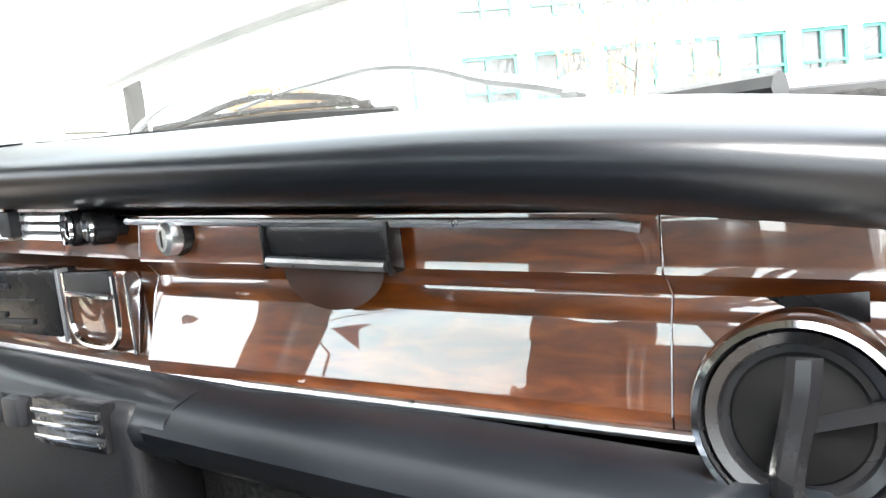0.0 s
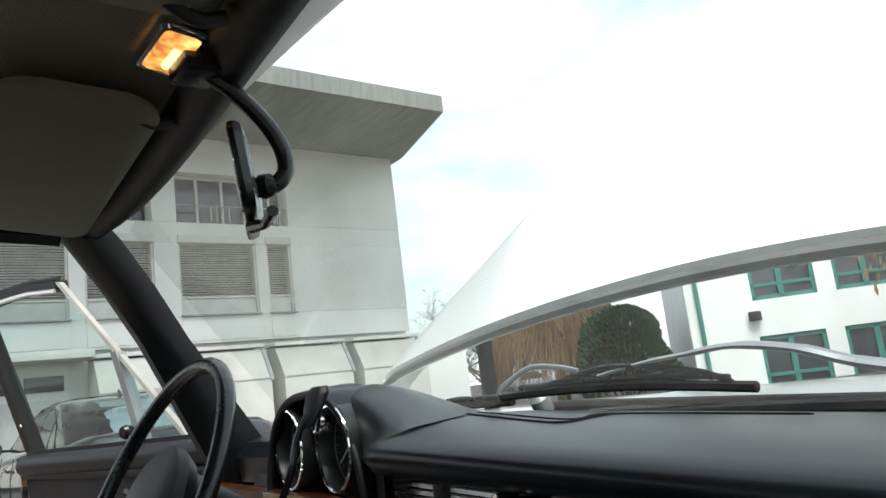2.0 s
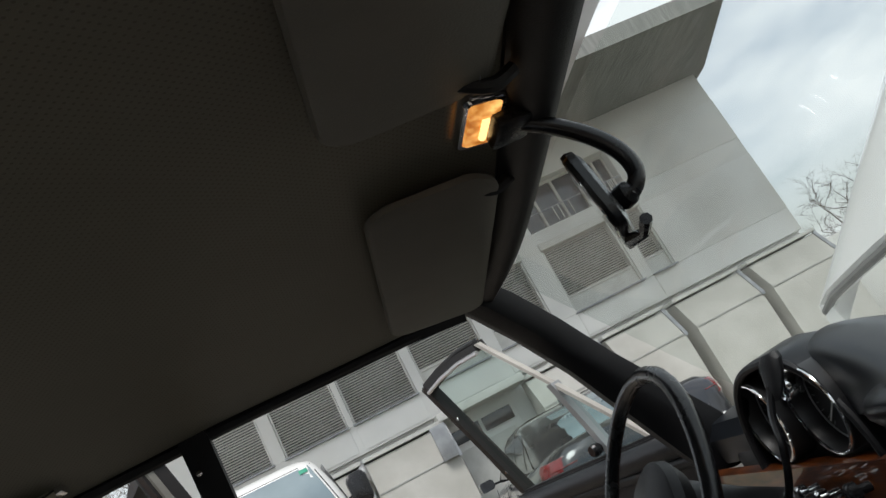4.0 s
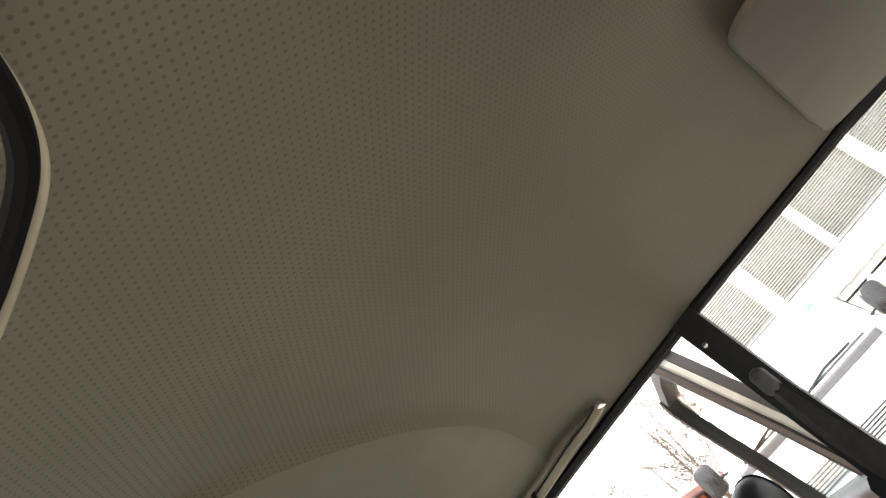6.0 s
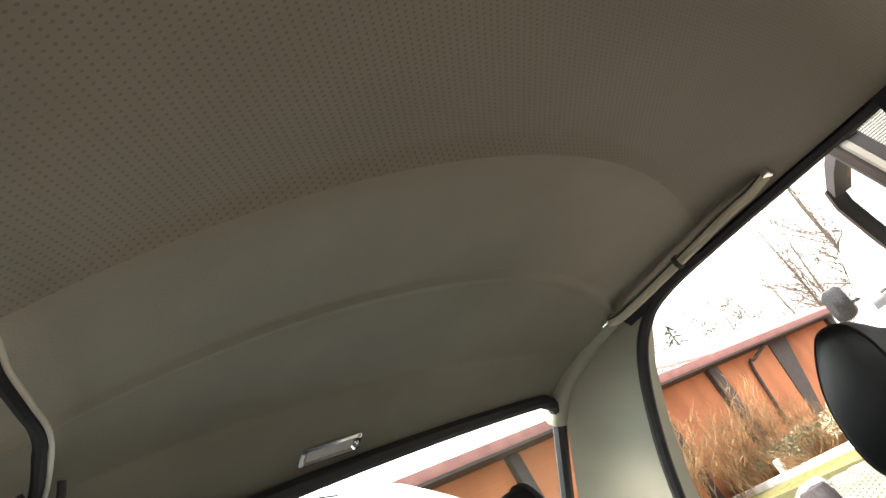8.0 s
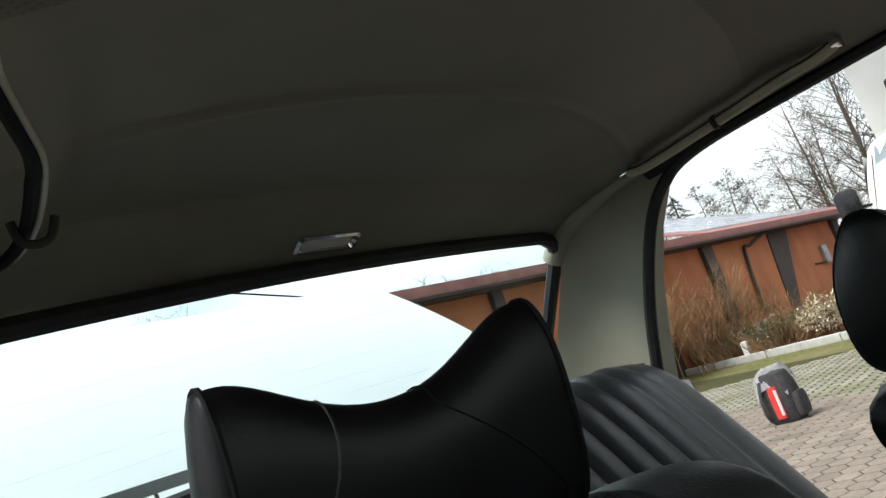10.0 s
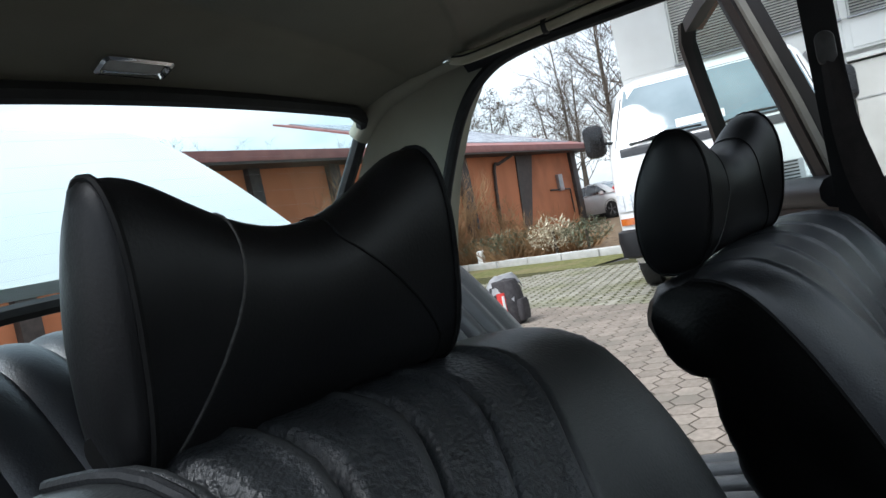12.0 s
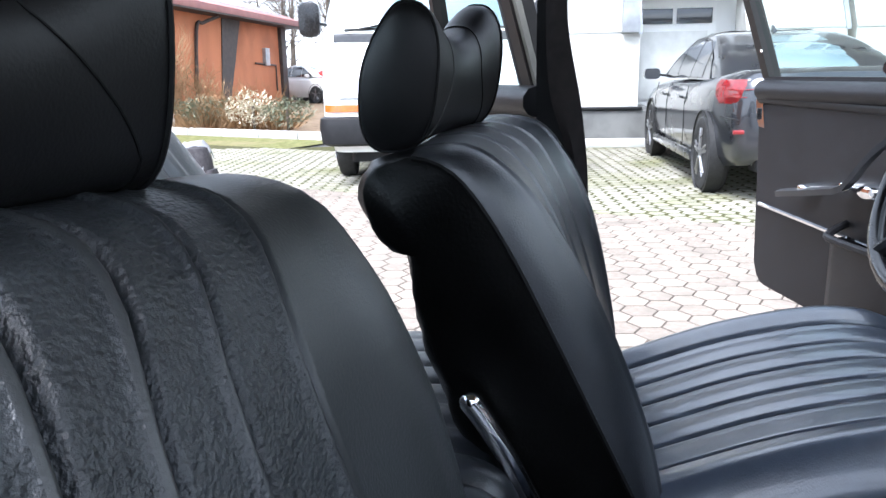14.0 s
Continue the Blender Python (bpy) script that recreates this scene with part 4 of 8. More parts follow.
bm.faces.new([bm.verts.new(frame_pt(s, z, -0.006)) for s, z in ((LEN - 0.05, 0.95), (LEN + 0.025, 1.325), (0.70, 1.33), (0.56, 1.328), (FT, 1.315), (0.30, 1.15), (0.29, 0.95))])
g = part("window_pane", bm, M["sideglass"], fd, "green-tinted glass")
g.visible_shadow = False
bm = B()
bm.faces.new([bm.verts.new(frame_pt(s, z, -0.006)) for s, z in ((0.285, 0.95), (0.295, 1.14), (0.14, 0.95))])
g = part("vent_pane", bm, M["sideglass"], fd, "green-tinted glass")
g.visible_shadow = False
# round door mirror on the outside
wm = part("door_mirror", turned(B(), FD(0.24, -0.14, 0.975), FD(0.1, 1, 0) - FD(0, 0, 0), [(-0.045, 0.015), (-0.03, 0.038), (0.01, 0.048), (0.013, 0.043)], 20), M["chrome"], fd, "chrome door mirror")
part("mirror_foot", tube(B(), [FD(0.24, -0.16, 0.95), FD(0.23, -0.12, 0.90)], 0.010, 8), M["chrome"], wm)

RD = door_frame_fn((-0.715, -0.055, 0), 62)
rd = thing("rear_door", "open rear car door with a dark-edged tinted window", "car door", RD(0, 0, 0.3))
RL = 0.52


def rear_pt(s, z, i=0.0):
    return RD(s, tumble(z) * 0.9 + i - 0.02, z)


part("outer_skin", loft(B(), [[RD(s, i, z) for s, z in ((0.07, 0.30), (RL, 0.30), (RL + 0.04, 0.6), (RL + 0.03, 0.93), (0.07, 0.93))] for i in (-0.11, -0.045)]), M["paint"], rd)
part("trim_panel", loft(B(), [[RD(s, i, z) for s, z in ((0, 0.36), (RL - 0.04, 0.38), (RL, 0.6), (RL, 0.955), (0, 0.955))] for i in (-0.045, 0.0)]), M["vinyl"], rd, "black vinyl trim panel")
part("top_roll", tube(B(), [RD(0.0, 0.0, 0.93), RD(RL, 0.0, 0.93)], 0.028, 10), M["vinyl"], rd)
POST = ((0.02, 0.95), (0.045, 1.1), (0.075, 1.25), (0.09, 1.335))
part("post_edge", loft(B(), [[rear_pt(s - 0.004, z, 0.008), rear_pt(s + 0.004, z, 0.010), rear_pt(s + 0.004, z, -0.004), rear_pt(s - 0.004, z, -0.004)] for s, z in POST]), M["postgrey"], rd, "dull grey-beige post edge")
part("front_window_post", loft(B(), [[rear_pt(s + 0.0045, z, 0.016), rear_pt(s + 0.038, z, 0.016), rear_pt(s + 0.038, z, -0.028), rear_pt(s - 0.004, z, -0.028), rear_pt(s - 0.004, z, -0.005), rear_pt(s + 0.0045, z, -0.005)] for s, z in POST]), M["doorframe"], rd, "dark brown window post")
part("front_post_seal", tube(B(), [rear_pt(s + 0.043, z, 0.008) for s, z in ((0.02, 0.95), (0.045, 1.1), (0.075, 1.25), (0.09, 1.335))], 0.01, 8), M["rubber"], rd)
part("top_window_bar", loft(B(), [[rear_pt(s, z, 0.012), rear_pt(s, z + 0.024, 0.008), rear_pt(s, z + 0.026, -0.025), rear_pt(s, z, -0.025)] for s, z in ((0.08, 1.328), (0.22, 1.318), (0.34, 1.298))]), M["doorframe"], rd)
part("rear_window_post", loft(B(), [[rear_pt(s, z, 0.012), rear_pt(s + 0.021, z, 0.012), rear_pt(s + 0.021, z, -0.02), rear_pt(s, z, -0.02)] for s, z in ((0.34, 1.32), (0.385, 1.285), (0.405, 1.22), (0.43, 1.10), (0.46, 0.95))]), M["doorframe"], rd, "dark brown-black window post")
bm = B()
bm.faces.new([bm.verts.new(rear_pt(s, z, -0.006)) for s, z in ((0.06, 0.95), (0.12, 1.325), (0.34, 1.30), (0.385, 1.27), (0.43, 1.10), (0.46, 0.95))])
g = part("window_pane", bm, M["sideglass"], rd, "green-tinted glass")
g.visible_shadow = False

# doors on the near side, out of view: the front one is set ajar to keep light off the seats, the rear one is shut
ND = door_frame_fn((0.86, 0.80, 0), -14)
nd = thing("near_front_door", "unseen front passenger door set ajar to shade the seats, with black vinyl trim", "car door", ND(0, 0, 0.3))
part("outer_skin", loft(B(), [[ND(s, i, z) for s, z in ((0, 0.30), (0.80, 0.30), (0.82, 0.93), (0, 0.93))] for i in (0.05, 0.11)]), M["paint"], nd, "white painted outer skin")
part("trim_panel", loft(B(), [[ND(s, i, z) for s, z in ((0.02, 0.36), (0.76, 0.38), (0.78, 0.955), (0.02, 0.955))] for i in (0.0, 0.05)]), M["vinyl"], nd, "black vinyl trim panel")
part("window_frame", tube(B(), [ND(s, 0.03, z) for s, z in ((0.76, 0.95), (0.79, 1.32), (0.45, 1.33), (0.05, 0.95))], 0.018, 8), M["darktimber"], nd)
qd = thing("near_rear_door", "shut rear passenger door with black vinyl trim", "car door", (0.72, -0.5, 0.3))
part("outer_skin", box((0.80, -0.50, 0.62), (0.06, 0.66, 0.64), 0.02), M["paint"], qd, "white painted outer skin")
part("trim_panel", box((0.745, -0.50, 0.65), (0.05, 0.62, 0.60), 0.015), M["vinyl"], qd, "black vinyl trim panel")
part("window_frame", tube(B(), [(0.735, -0.18, 0.95), (0.66, -0.17, 1.28), (0.655, -0.45, 1.28), (0.70, -0.68, 1.06), (0.735, -0.74, 0.95)], 0.016, 8), M["darktimber"], qd)

# seat belt on the far door pillar
belt = thing("seat_belt", "black seat belt hanging from a swivel on the door pillar", "seat belt", (-0.58, 0.0, 1.10))
part("swivel", loft(B(), [[(x, -0.030 + py * q, 1.150 + pz * q) for py, pz in rounded(0.028, 0.052, 0.0135, 5)] for x, q in ((-0.607, 1.0), (-0.592, 1.0), (-0.588, 0.93), (-0.586, 0.7))]), M["swivelgrey"], belt, "worn grey plastic swivel")
web = [(-0.592, -0.037, -0.019, 1.150), (-0.588, -0.041, -0.014, 1.115), (-0.590, -0.042, -0.004, 1.030), (-0.598, -0.033, 0.014, 0.940), (-0.606, -0.010, 0.025, 0.865), (-0.612, 0.006, 0.032, 0.780), (-0.620, 0.012, 0.038, 0.600), (-0.630, 0.012, 0.038, 0.400)]
edge_a = spline([(x - 0.004, a, z) for x, a, c, z in web], 5)
edge_b = spline([(x, c, z) for x, a, c, z in web], 5)
loft_rings = []
for p, q in zip(edge_a, edge_b):
    loft_rings.append([p, p.lerp(q, 0.35) + V((0.0055, 0, 0)), p.lerp(q, 0.7) + V((0.001, 0, 0)), q, p.lerp(q, 0.5) + V((-0.003, 0, 0))])
part("webbing", loft(B(), loft_rings), M["webbing"], belt, "brown-black webbing")
pillar_screw = thing("pillar_screw", "small bright screw in the black door pillar", "screw", (-0.578, -0.042, 1.252))
part("head", turned(B(), (-0.576, -0.042, 1.252), (1, 0, 0), [(0, 0.006), (0.003, 0.005), (0.004, 0.002)], 12), M["chrome"], pillar_screw)

# ---------------------------------------------------------------- dashboard


def tilt(x):
    return -0.055 * (x - 0.24)


dash = thing("dashboard", "black padded dashboard with lacquered wood veneer and chrome trim", "dashboard", (0, 0.72, 0.80))


def sweep(prof, xs, shift=None):
    return [[(x, y + (shift(x)[0] if shift else 0), z + tilt(x) + (shift(x)[1] if shift else 0)) for y, z in prof] for x in xs]


XS = [-0.13 + 0.91 * k / 38 for k in range(39)]


def bow(x):
    e = max(0, (x - 0.5) / 0.2)
    r = max(0, min(1, (0.0 - x) / 0.13))
    return (0.02 * e ** 2 + 0.085 * r ** 1.2, -0.012 * e ** 2 - 0.03 * r ** 1.5)


pad_prof = [(1.02, 0.885), (1.015, 0.905), (0.98, 0.918), (0.90, 0.93), (0.80, 0.9375), (0.74, 0.936), (0.70, 0.932), (0.672, 0.9265), (0.656, 0.9215), (0.648, 0.916), (0.6445, 0.909), (0.646, 0.901), (0.653, 0.892), (0.666, 0.8845), (0.695, 0.880), (0.74, 0.87)]
part("top_pad", loft(B(), sweep(pad_prof, XS, bow)), M["pad"], dash, "soft black top pad")
part("corner_pad", loft(B(), [[(x, y, z) for y, z in ((1.0, 0.86), (1.0, 0.915), (0.92, 0.935), (0.84, 0.94), (0.785, 0.93), (0.765, 0.905), (0.775, 0.86))] for x in (-0.66, -0.60, -0.52, -0.42)]), M["pad"], dash)
part("under_pad", box((-0.30, 0.90, 0.84), (0.62, 0.26, 0.10), 0.02), M["pad"], dash)
part("rear_trim", tube(B(), [(x, 1.0 + 0.045 * (1 - (x / 0.66) ** 2), 0.925 + tilt(x) * 0.7) for x in XS], 0.008, 8), M["rubber"], dash)

WOOD_TOP = [(0.704, 0.876), (0.6992, 0.8745), (0.6989, 0.873), (0.6955, 0.848), (0.6953, 0.846), (0.6945, 0.842), (0.706, 0.835), (0.710, 0.829), (0.709, 0.8225), (0.7055, 0.8185), (0.7034, 0.8155)]
LEAN = [(0.13, 0.34), (0.24, 0.335), (0.33, 0.30), (0.42, 0.255), (0.50, 0.235), (0.62, 0.22)]


def wood_profile(x):
    """Section of the board at x: its lower face leans out below and is slightly hollow."""
    k = lerp_table(LEAN, x)
    low, y = [], 0.7031
    for z0, z1, q in ((0.8145, 0.8145, 0), (0.8145, 0.80, 0.86), (0.80, 0.784, 1.0), (0.784, 0.770, 1.14), (0.770, 0.769, 1.14)):
        y -= (z0 - z1) * k * q
        low.append((y, z1))
    top = [(p[0] - 0.0030 * min(1.0, max(0.0, (x - 0.36) / 0.10)) * (p[1] > 0.86), p[1]) for p in WOOD_TOP]
    return top + low + [(y + 0.0005, 0.7605), (0.74, 0.76), (0.74, 0.876)]



def skew(x):
    """The glovebox side of the board runs a little away from the seats towards its near end."""
    return (0.08 * (x - 0.33), 0.0)


def wood_piece(name, x0, x1, label="", n=12):
    xs = [x0 + 0.0002] + [x0 + (x1 - x0) * k / n for k in range(1, n)] + [x1 - 0.0002]
    return part(name, loft(B(), [sweep(wood_profile(x), [x], skew if x0 > 0.2 else None)[0] for x in xs]), M["wood"], dash, label)


part("wood_backing", loft(B(), sweep([(0.736, 0.872), (0.736, 0.764), (0.75, 0.764), (0.75, 0.872)], (-0.06, 0, 0.70))), M["blackplastic"], dash)
part("veneer_panel", loft(B(), [[(x, y + 0.012, z + tilt(x) * 0.3) for y, z in ((0.703, 0.852), (0.697, 0.849), (0.695, 0.80), (0.697, 0.772), (0.72, 0.77), (0.72, 0.852))] for x in (-0.64, -0.45, -0.25, -0.06)]), M["wood"], dash, "lacquered wood veneer")
wood_piece("veneer_panel", 0.131, 0.2370, "lacquered wood veneer")
wood_piece("veneer_panel", -0.059, 0.1308, "lacquered wood veneer")
wood_piece("veneer_panel", 0.6106, 0.735, "lacquered wood veneer")
lid_g = wood_piece("glovebox_lid", 0.2376, 0.6100, "lacquered wood veneer glovebox lid")
part("upper_chrome", tube(B(), [(x, 0.6862 + 0.4 * skew(x)[0], 0.8732 - 0.004 * x + tilt(x)) for x in (0.235, 0.35, 0.48, 0.595)] + [(0.607, 0.6875 + 0.4 * skew(0.606)[0], 0.8690 + tilt(0.606))], 0.0028, 8), M["alu"], dash, "thin chrome strip")
part("lower_chrome", tube(B(), [(x, 0.690 + max(0.0, skew(x)[0]), 0.7585 + tilt(x)) for x in (-0.08, 0.1, 0.25, 0.33, 0.4, 0.55, 0.65)], 0.0036, 8), M["alu"], dash, "thin chrome strip")
for x in (0.2375, 0.6105):
    part("joint_strip", tube(B(), [(x, y - 0.0004 + skew(x)[0], z + tilt(x)) for y, z in ((0.6992, 0.874), (0.6953, 0.846), (0.709, 0.829), (0.7032, 0.815), (0.6957, 0.784), (0.6921, 0.768))], 0.0005, 6), M["alu"], dash, "fine bright joint strip")
# glovebox pull: recessed black shelf with a chrome lip over a scooped hollow
part("pull_recess", loft(B(), [[(x, y, z + tilt(x)) for x in (0.368, 0.4, 0.43, 0.461)] for y, z in ((0.690, 0.872), (0.6875, 0.864), (0.693, 0.842))], closed=False), M["blackplastic"], lid_g, "black recessed pull")
part("pull_side", box((0.3655, 0.692, 0.857 + tilt(0.366)), (0.0025, 0.014, 0.031), 0.0008), M["blackplastic"], lid_g)
part("pull_side", box((0.4635, 0.692, 0.857 + tilt(0.463)), (0.0025, 0.014, 0.031), 0.0008), M["blackplastic"], lid_g)
part("pull_lip", tube(B(), [(x, 0.6865, 0.8465 + tilt(x)) for x in (0.368, 0.4, 0.43, 0.461)], 0.0036, 8), M["alu"], lid_g, "chrome lip")
bm = B()
rings = []
for q in (1.0, 0.7, 0.35, 0.02):
    rings.append([(0.4145 + 0.040 * q * math.cos(a), 0.6925 + 0.010 * (1 - q * q), 0.842 + tilt(0.41) - 0.026 * q * math.sin(a)) for a in [math.pi * k / 14 for k in range(15)]])
loft(bm, rings, closed=False)
part("finger_hollow", bm, M["darkwood"], lid_g, "dark scooped wood hollow")
lock = part("lock", turned(B(), (0.279, 0.696, 0.8575), (-0.25, -1, 0.05), [(-0.004, 0.0135), (0.006, 0.0135), (0.011, 0.0115), (0.011, 0.009)], 24), M["blackplastic"], lid_g, "black and chrome glovebox lock")
part("lock_face", turned(B(), (0.2775, 0.6865, 0.858), (-0.25, -1, 0.05), [(-0.004, 0.0125), (0.005, 0.0122), (0.0075, 0.009)], 20), M["alu"], lock)
part("key_slot", box((0.2757, 0.6795, 0.8582), (0.0022, 0.002, 0.012), 0.0006), M["blackplastic"], lock)

# middle air outlet with chrome slats
vent = part("air_outlet", box((0.075, 0.705, 0.868 + tilt(0.075)), (0.20, 0.02, 0.030), 0.003), M["blackplastic"], dash, "black air outlet with chrome slats")
for x0, x1 in ((-0.022, 0.060), (0.082, 0.166)):
    for k in range(4):
        z = 0.8805 - 0.0078 * k
        part("slat", loft(B(), [[(x, 0.6898, z - 0.002 + tilt(x)), (x, 0.6906, z + 0.0022 + tilt(x)), (x, 0.702, z + 0.0028 + tilt(x)), (x, 0.702, z - 0.001 + tilt(x))] for x in (x0, x1)]), M["alu"], vent, "chrome slat")
    for x in (x0, x1):
        part("outlet_end", box((x, 0.693, 0.869 + tilt(x)), (0.0025, 0.006, 0.029), 0.001), M["chrome"], vent)
part("outlet_slider", box((0.071, 0.688, 0.868 + tilt(0.07)), (0.018, 0.012, 0.022), 0.003), M["grey"], vent)
for x, r in ((0.183, 0.0135), (0.209, 0.0125)):
    kb = part("heater_knob", turned(B(), (x + 0.004, 0.697, 0.8665 + tilt(x)), (-0.3, -1, 0.05), [(0, 0.007), (0.008, 0.007), (0.010, r), (0.024, r), (0.027, r * 0.8)], 24), M["blackplastic"], dash, "black and chrome heater knob")
    part("knob_cap", turned(B(), (x - 0.0035, 0.6705, 0.868 + tilt(x)), (-0.3, -1, 0.05), [(-0.001, r * 0.98), (0.0015, r * 0.94), (0.001, r * 0.7), (-0.0005, r * 0.6), (-0.0005, 0.0)], 20), M["chrome"], kb, "chrome ring")

# radio
radio = part("radio", box((0.034, 0.700, 0.808), (0.172, 0.04, 0.060), 0.004), M["blackplastic"], dash, "black car radio with one chrome ringed knob")
rk = part("tuning_knob", turned(B(), (-0.058, 0.683, 0.818), (-0.25, -1, 0.05), [(-0.004, 0.026), (0.004, 0.026), (0.006, 0.022), (0.018, 0.0205), (0.021, 0.017)], 28), M["blackplastic"], radio)
part("knob_ring", turned(B(), (-0.0625, 0.664, 0.819), (-0.25, -1, 0.05), [(-0.004, 0.0185), (0.0015, 0.0185), (0.003, 0.016), (0.001, 0.0125)], 28), M["chrome"], rk, "chrome ring")
part("knob_face", turned(B(), (-0.0632, 0.6605, 0.819), (-0.25, -1, 0.05), [(-0.002, 0.0105), (0.0015, 0.0095)], 20), M["metal"], rk)
for k, (x, w, z) in enumerate(((0.0, 0.030, 0.824), (0.018, 0.006, 0.824), (0.026, 0.006, 0.824), (0.035, 0.052, 0.793), (0.012, 0.014, 0.7985))):
    part("button_strip", box((x + 0.02, 0.6792, z - 0.02 * (x - 0.02)), (w, 0.003, 0.005), 0.001), M["grey"] if k < 4 else M["dial"], radio)
part("tuning_scale", box((0.045, 0.6794, 0.812), (0.085, 0.002, 0.0015)), M["grey"], radio)
part("end_plate", box((0.1245, 0.684, 0.807), (0.005, 0.010, 0.062), 0.0015), M["metal"], radio, "grey metal end plate")

radio.location.y += 0.009

# ashtray with its chrome U-shaped frame
ash = part("ashtray", box((0.180, 0.690, 0.806), (0.088, 0.012, 0.060), 0.003), M["wood"], dash, "wood-faced ashtray in a chrome frame")
part("ashtray_frame", tube(B(), spline([(0.147, 0.682, 0.836), (0.147, 0.682, 0.80), (0.151, 0.682, 0.786), (0.162, 0.682, 0.779), (0.190, 0.682, 0.777), (0.203, 0.682, 0.783), (0.208, 0.682, 0.796), (0.209, 0.682, 0.832)], 4), 0.0026, 6), M["chrome"], ash, "chrome U-shaped frame")
part("ashtray_cover", box((0.178, 0.6835, 0.828), (0.058, 0.008, 0.017), 0.002), M["grey"], ash, "dark grey cover")
part("ashtray_lip", tube(B(), [(0.151, 0.679, 0.8195), (0.206, 0.679, 0.8165)], 0.0022, 6), M["chrome"], ash)
part("ashtray_edge", box((0.2265, 0.686, 0.804), (0.004, 0.014, 0.062), 0.001), M["chrome"], ash)

# round air outlet at the near end
rv = part("round_outlet", turned(B(), (0.674, 0.688, 0.7625), (0.02, -1, 0.12), [(-0.02, 0.047), (0.004, 0.047), (0.011, 0.0445), (0.012, 0.0415), (0.004, 0.039), (-0.019, 0.0385)], 40), M["chrome"], dash, "black ball air outlet in a chrome ring")
part("outlet_bowl", turned(B(), (0.674, 0.685, 0.763), (0.02, -1, 0.12), [(-0.002, 0.0395), (0.004, 0.039), (0.002, 0.034), (-0.004, 0.032)], 36), M["blackplastic"], rv)
part("outlet_core", turned(B(), (0.674, 0.689, 0.7625), (0.02, -1, 0.12), [(-0.002, 0.032), (0.004, 0.028), (0.007, 0.016), (0.008, 0.0)], 32), M["slot"], rv)
part("outlet_vane", loft(B(), [[(0.674 + dx + 0.005 * math.sin(z / 0.032 * 1.5), 0.672 + dy - 0.006 * (1 - (z / 0.033) ** 2), 0.763 + z) for dx, dy in ((-0.007, 0.0), (-0.003, -0.004), (0.003, -0.004), (0.007, 0.0))] for z in (-0.032, -0.02, -0.008, 0.006, 0.02, 0.032)]), M["blackplastic"], rv)
part("outlet_vane", loft(B(), [[(0.674 + x, 0.679, 0.7615 + x * 0.3 + dz) for dz in (-0.0035, 0.0035)] + [(0.674 + x, 0.685, 0.7615 + x * 0.3 + 0.003), (0.674 + x, 0.685, 0.7615 + x * 0.3 - 0.003)] for x in (0.006, 0.02, 0.034)]), M["blackplastic"], rv)

# lower knee roll and the console below it
part("knee_roll", loft(B(), sweep([(0.70, 0.756), (0.672, 0.757), (0.648, 0.750), (0.636, 0.737), (0.640, 0.722), (0.655, 0.710), (0.70, 0.70)], [0.28 + 0.42 * k / 12 for k in range(13)])), M["pad"], dash, "black padded knee roll")
part("knee_roll", loft(B(), sweep([(0.70, 0.756), (0.672, 0.757), (0.652, 0.7525), (0.641, 0.745), (0.637, 0.735), (0.639, 0.724), (0.648, 0.714), (0.665, 0.706), (0.70, 0.70)], [-0.60 + 0.90 * k / 12 for k in range(13)])), M["pad"], dash, "black padded knee roll")
part("shelf_underside", box((0.5, 0.76, 0.655), (0.46, 0.12, 0.10), 0.01), M["carpet"], dash)
con = part("centre_console", box((0.09, 0.665, 0.66), (0.36, 0.06, 0.18), 0.015, seg=3), M["vinyl"], dash, "black centre console")
for x0, x1, zc in ((0.165, 0.250, 0.735), (-0.04, 0.045, 0.742)):
    lv = part("lower_outlet", box((0.5 * (x0 + x1), 0.636, zc), (x1 - x0, 0.012, 0.036), 0.003), M["blackplastic"], con)
    for k in range(3):
        part("slat", box((0.5 * (x0 + x1), 0.629, zc + 0.010 - 0.010 * k), (x1 - x0 - 0.006, 0.005, 0.0042), 0.001), M["chrome"] if x0 > 0 else M["grey"], lv, "bright slat" if x0 > 0 else "dark slat")
for x in (0.062, 0.10, 0.135):
    part("rocker_switch", box((x, 0.634, 0.738), (0.022, 0.012, 0.024), 0.004), M["grey"], con)
for x, z in ((-0.156, 0.833), (-0.222, 0.828), (-0.262, 0.836), (-0.30, 0.83)):
    part("switch_knob", turned(B(), (x, 0.695, z), (-0.2, -1, 0.05), [(0, 0.006), (0.014, 0.006), (0.016, 0.012), (0.026, 0.0125), (0.029, 0.009)], 20), M["blackplastic"] if x > -0.17 else M["chrome"], dash)

# instrument binnacle
bin_ = part("binnacle", loft(B(), [[(-0.275 + wx * 0.142 * k1, y - 0.006, 0.838 + h * math.sqrt(max(0, 1 - abs(wx) ** 2.6))) for wx in [math.cos(math.pi * q / 20) for q in range(21)]] for y, h, k1 in ((0.722, 0.160, 0.99), (0.730, 0.168, 1.0), (0.79, 0.172, 1.02), (0.86, 0.150, 1.06), (0.93, 0.095, 1.10), (0.975, 0.05, 1.12))], closed=False), M["pad"], dash, "black padded instrument hood")
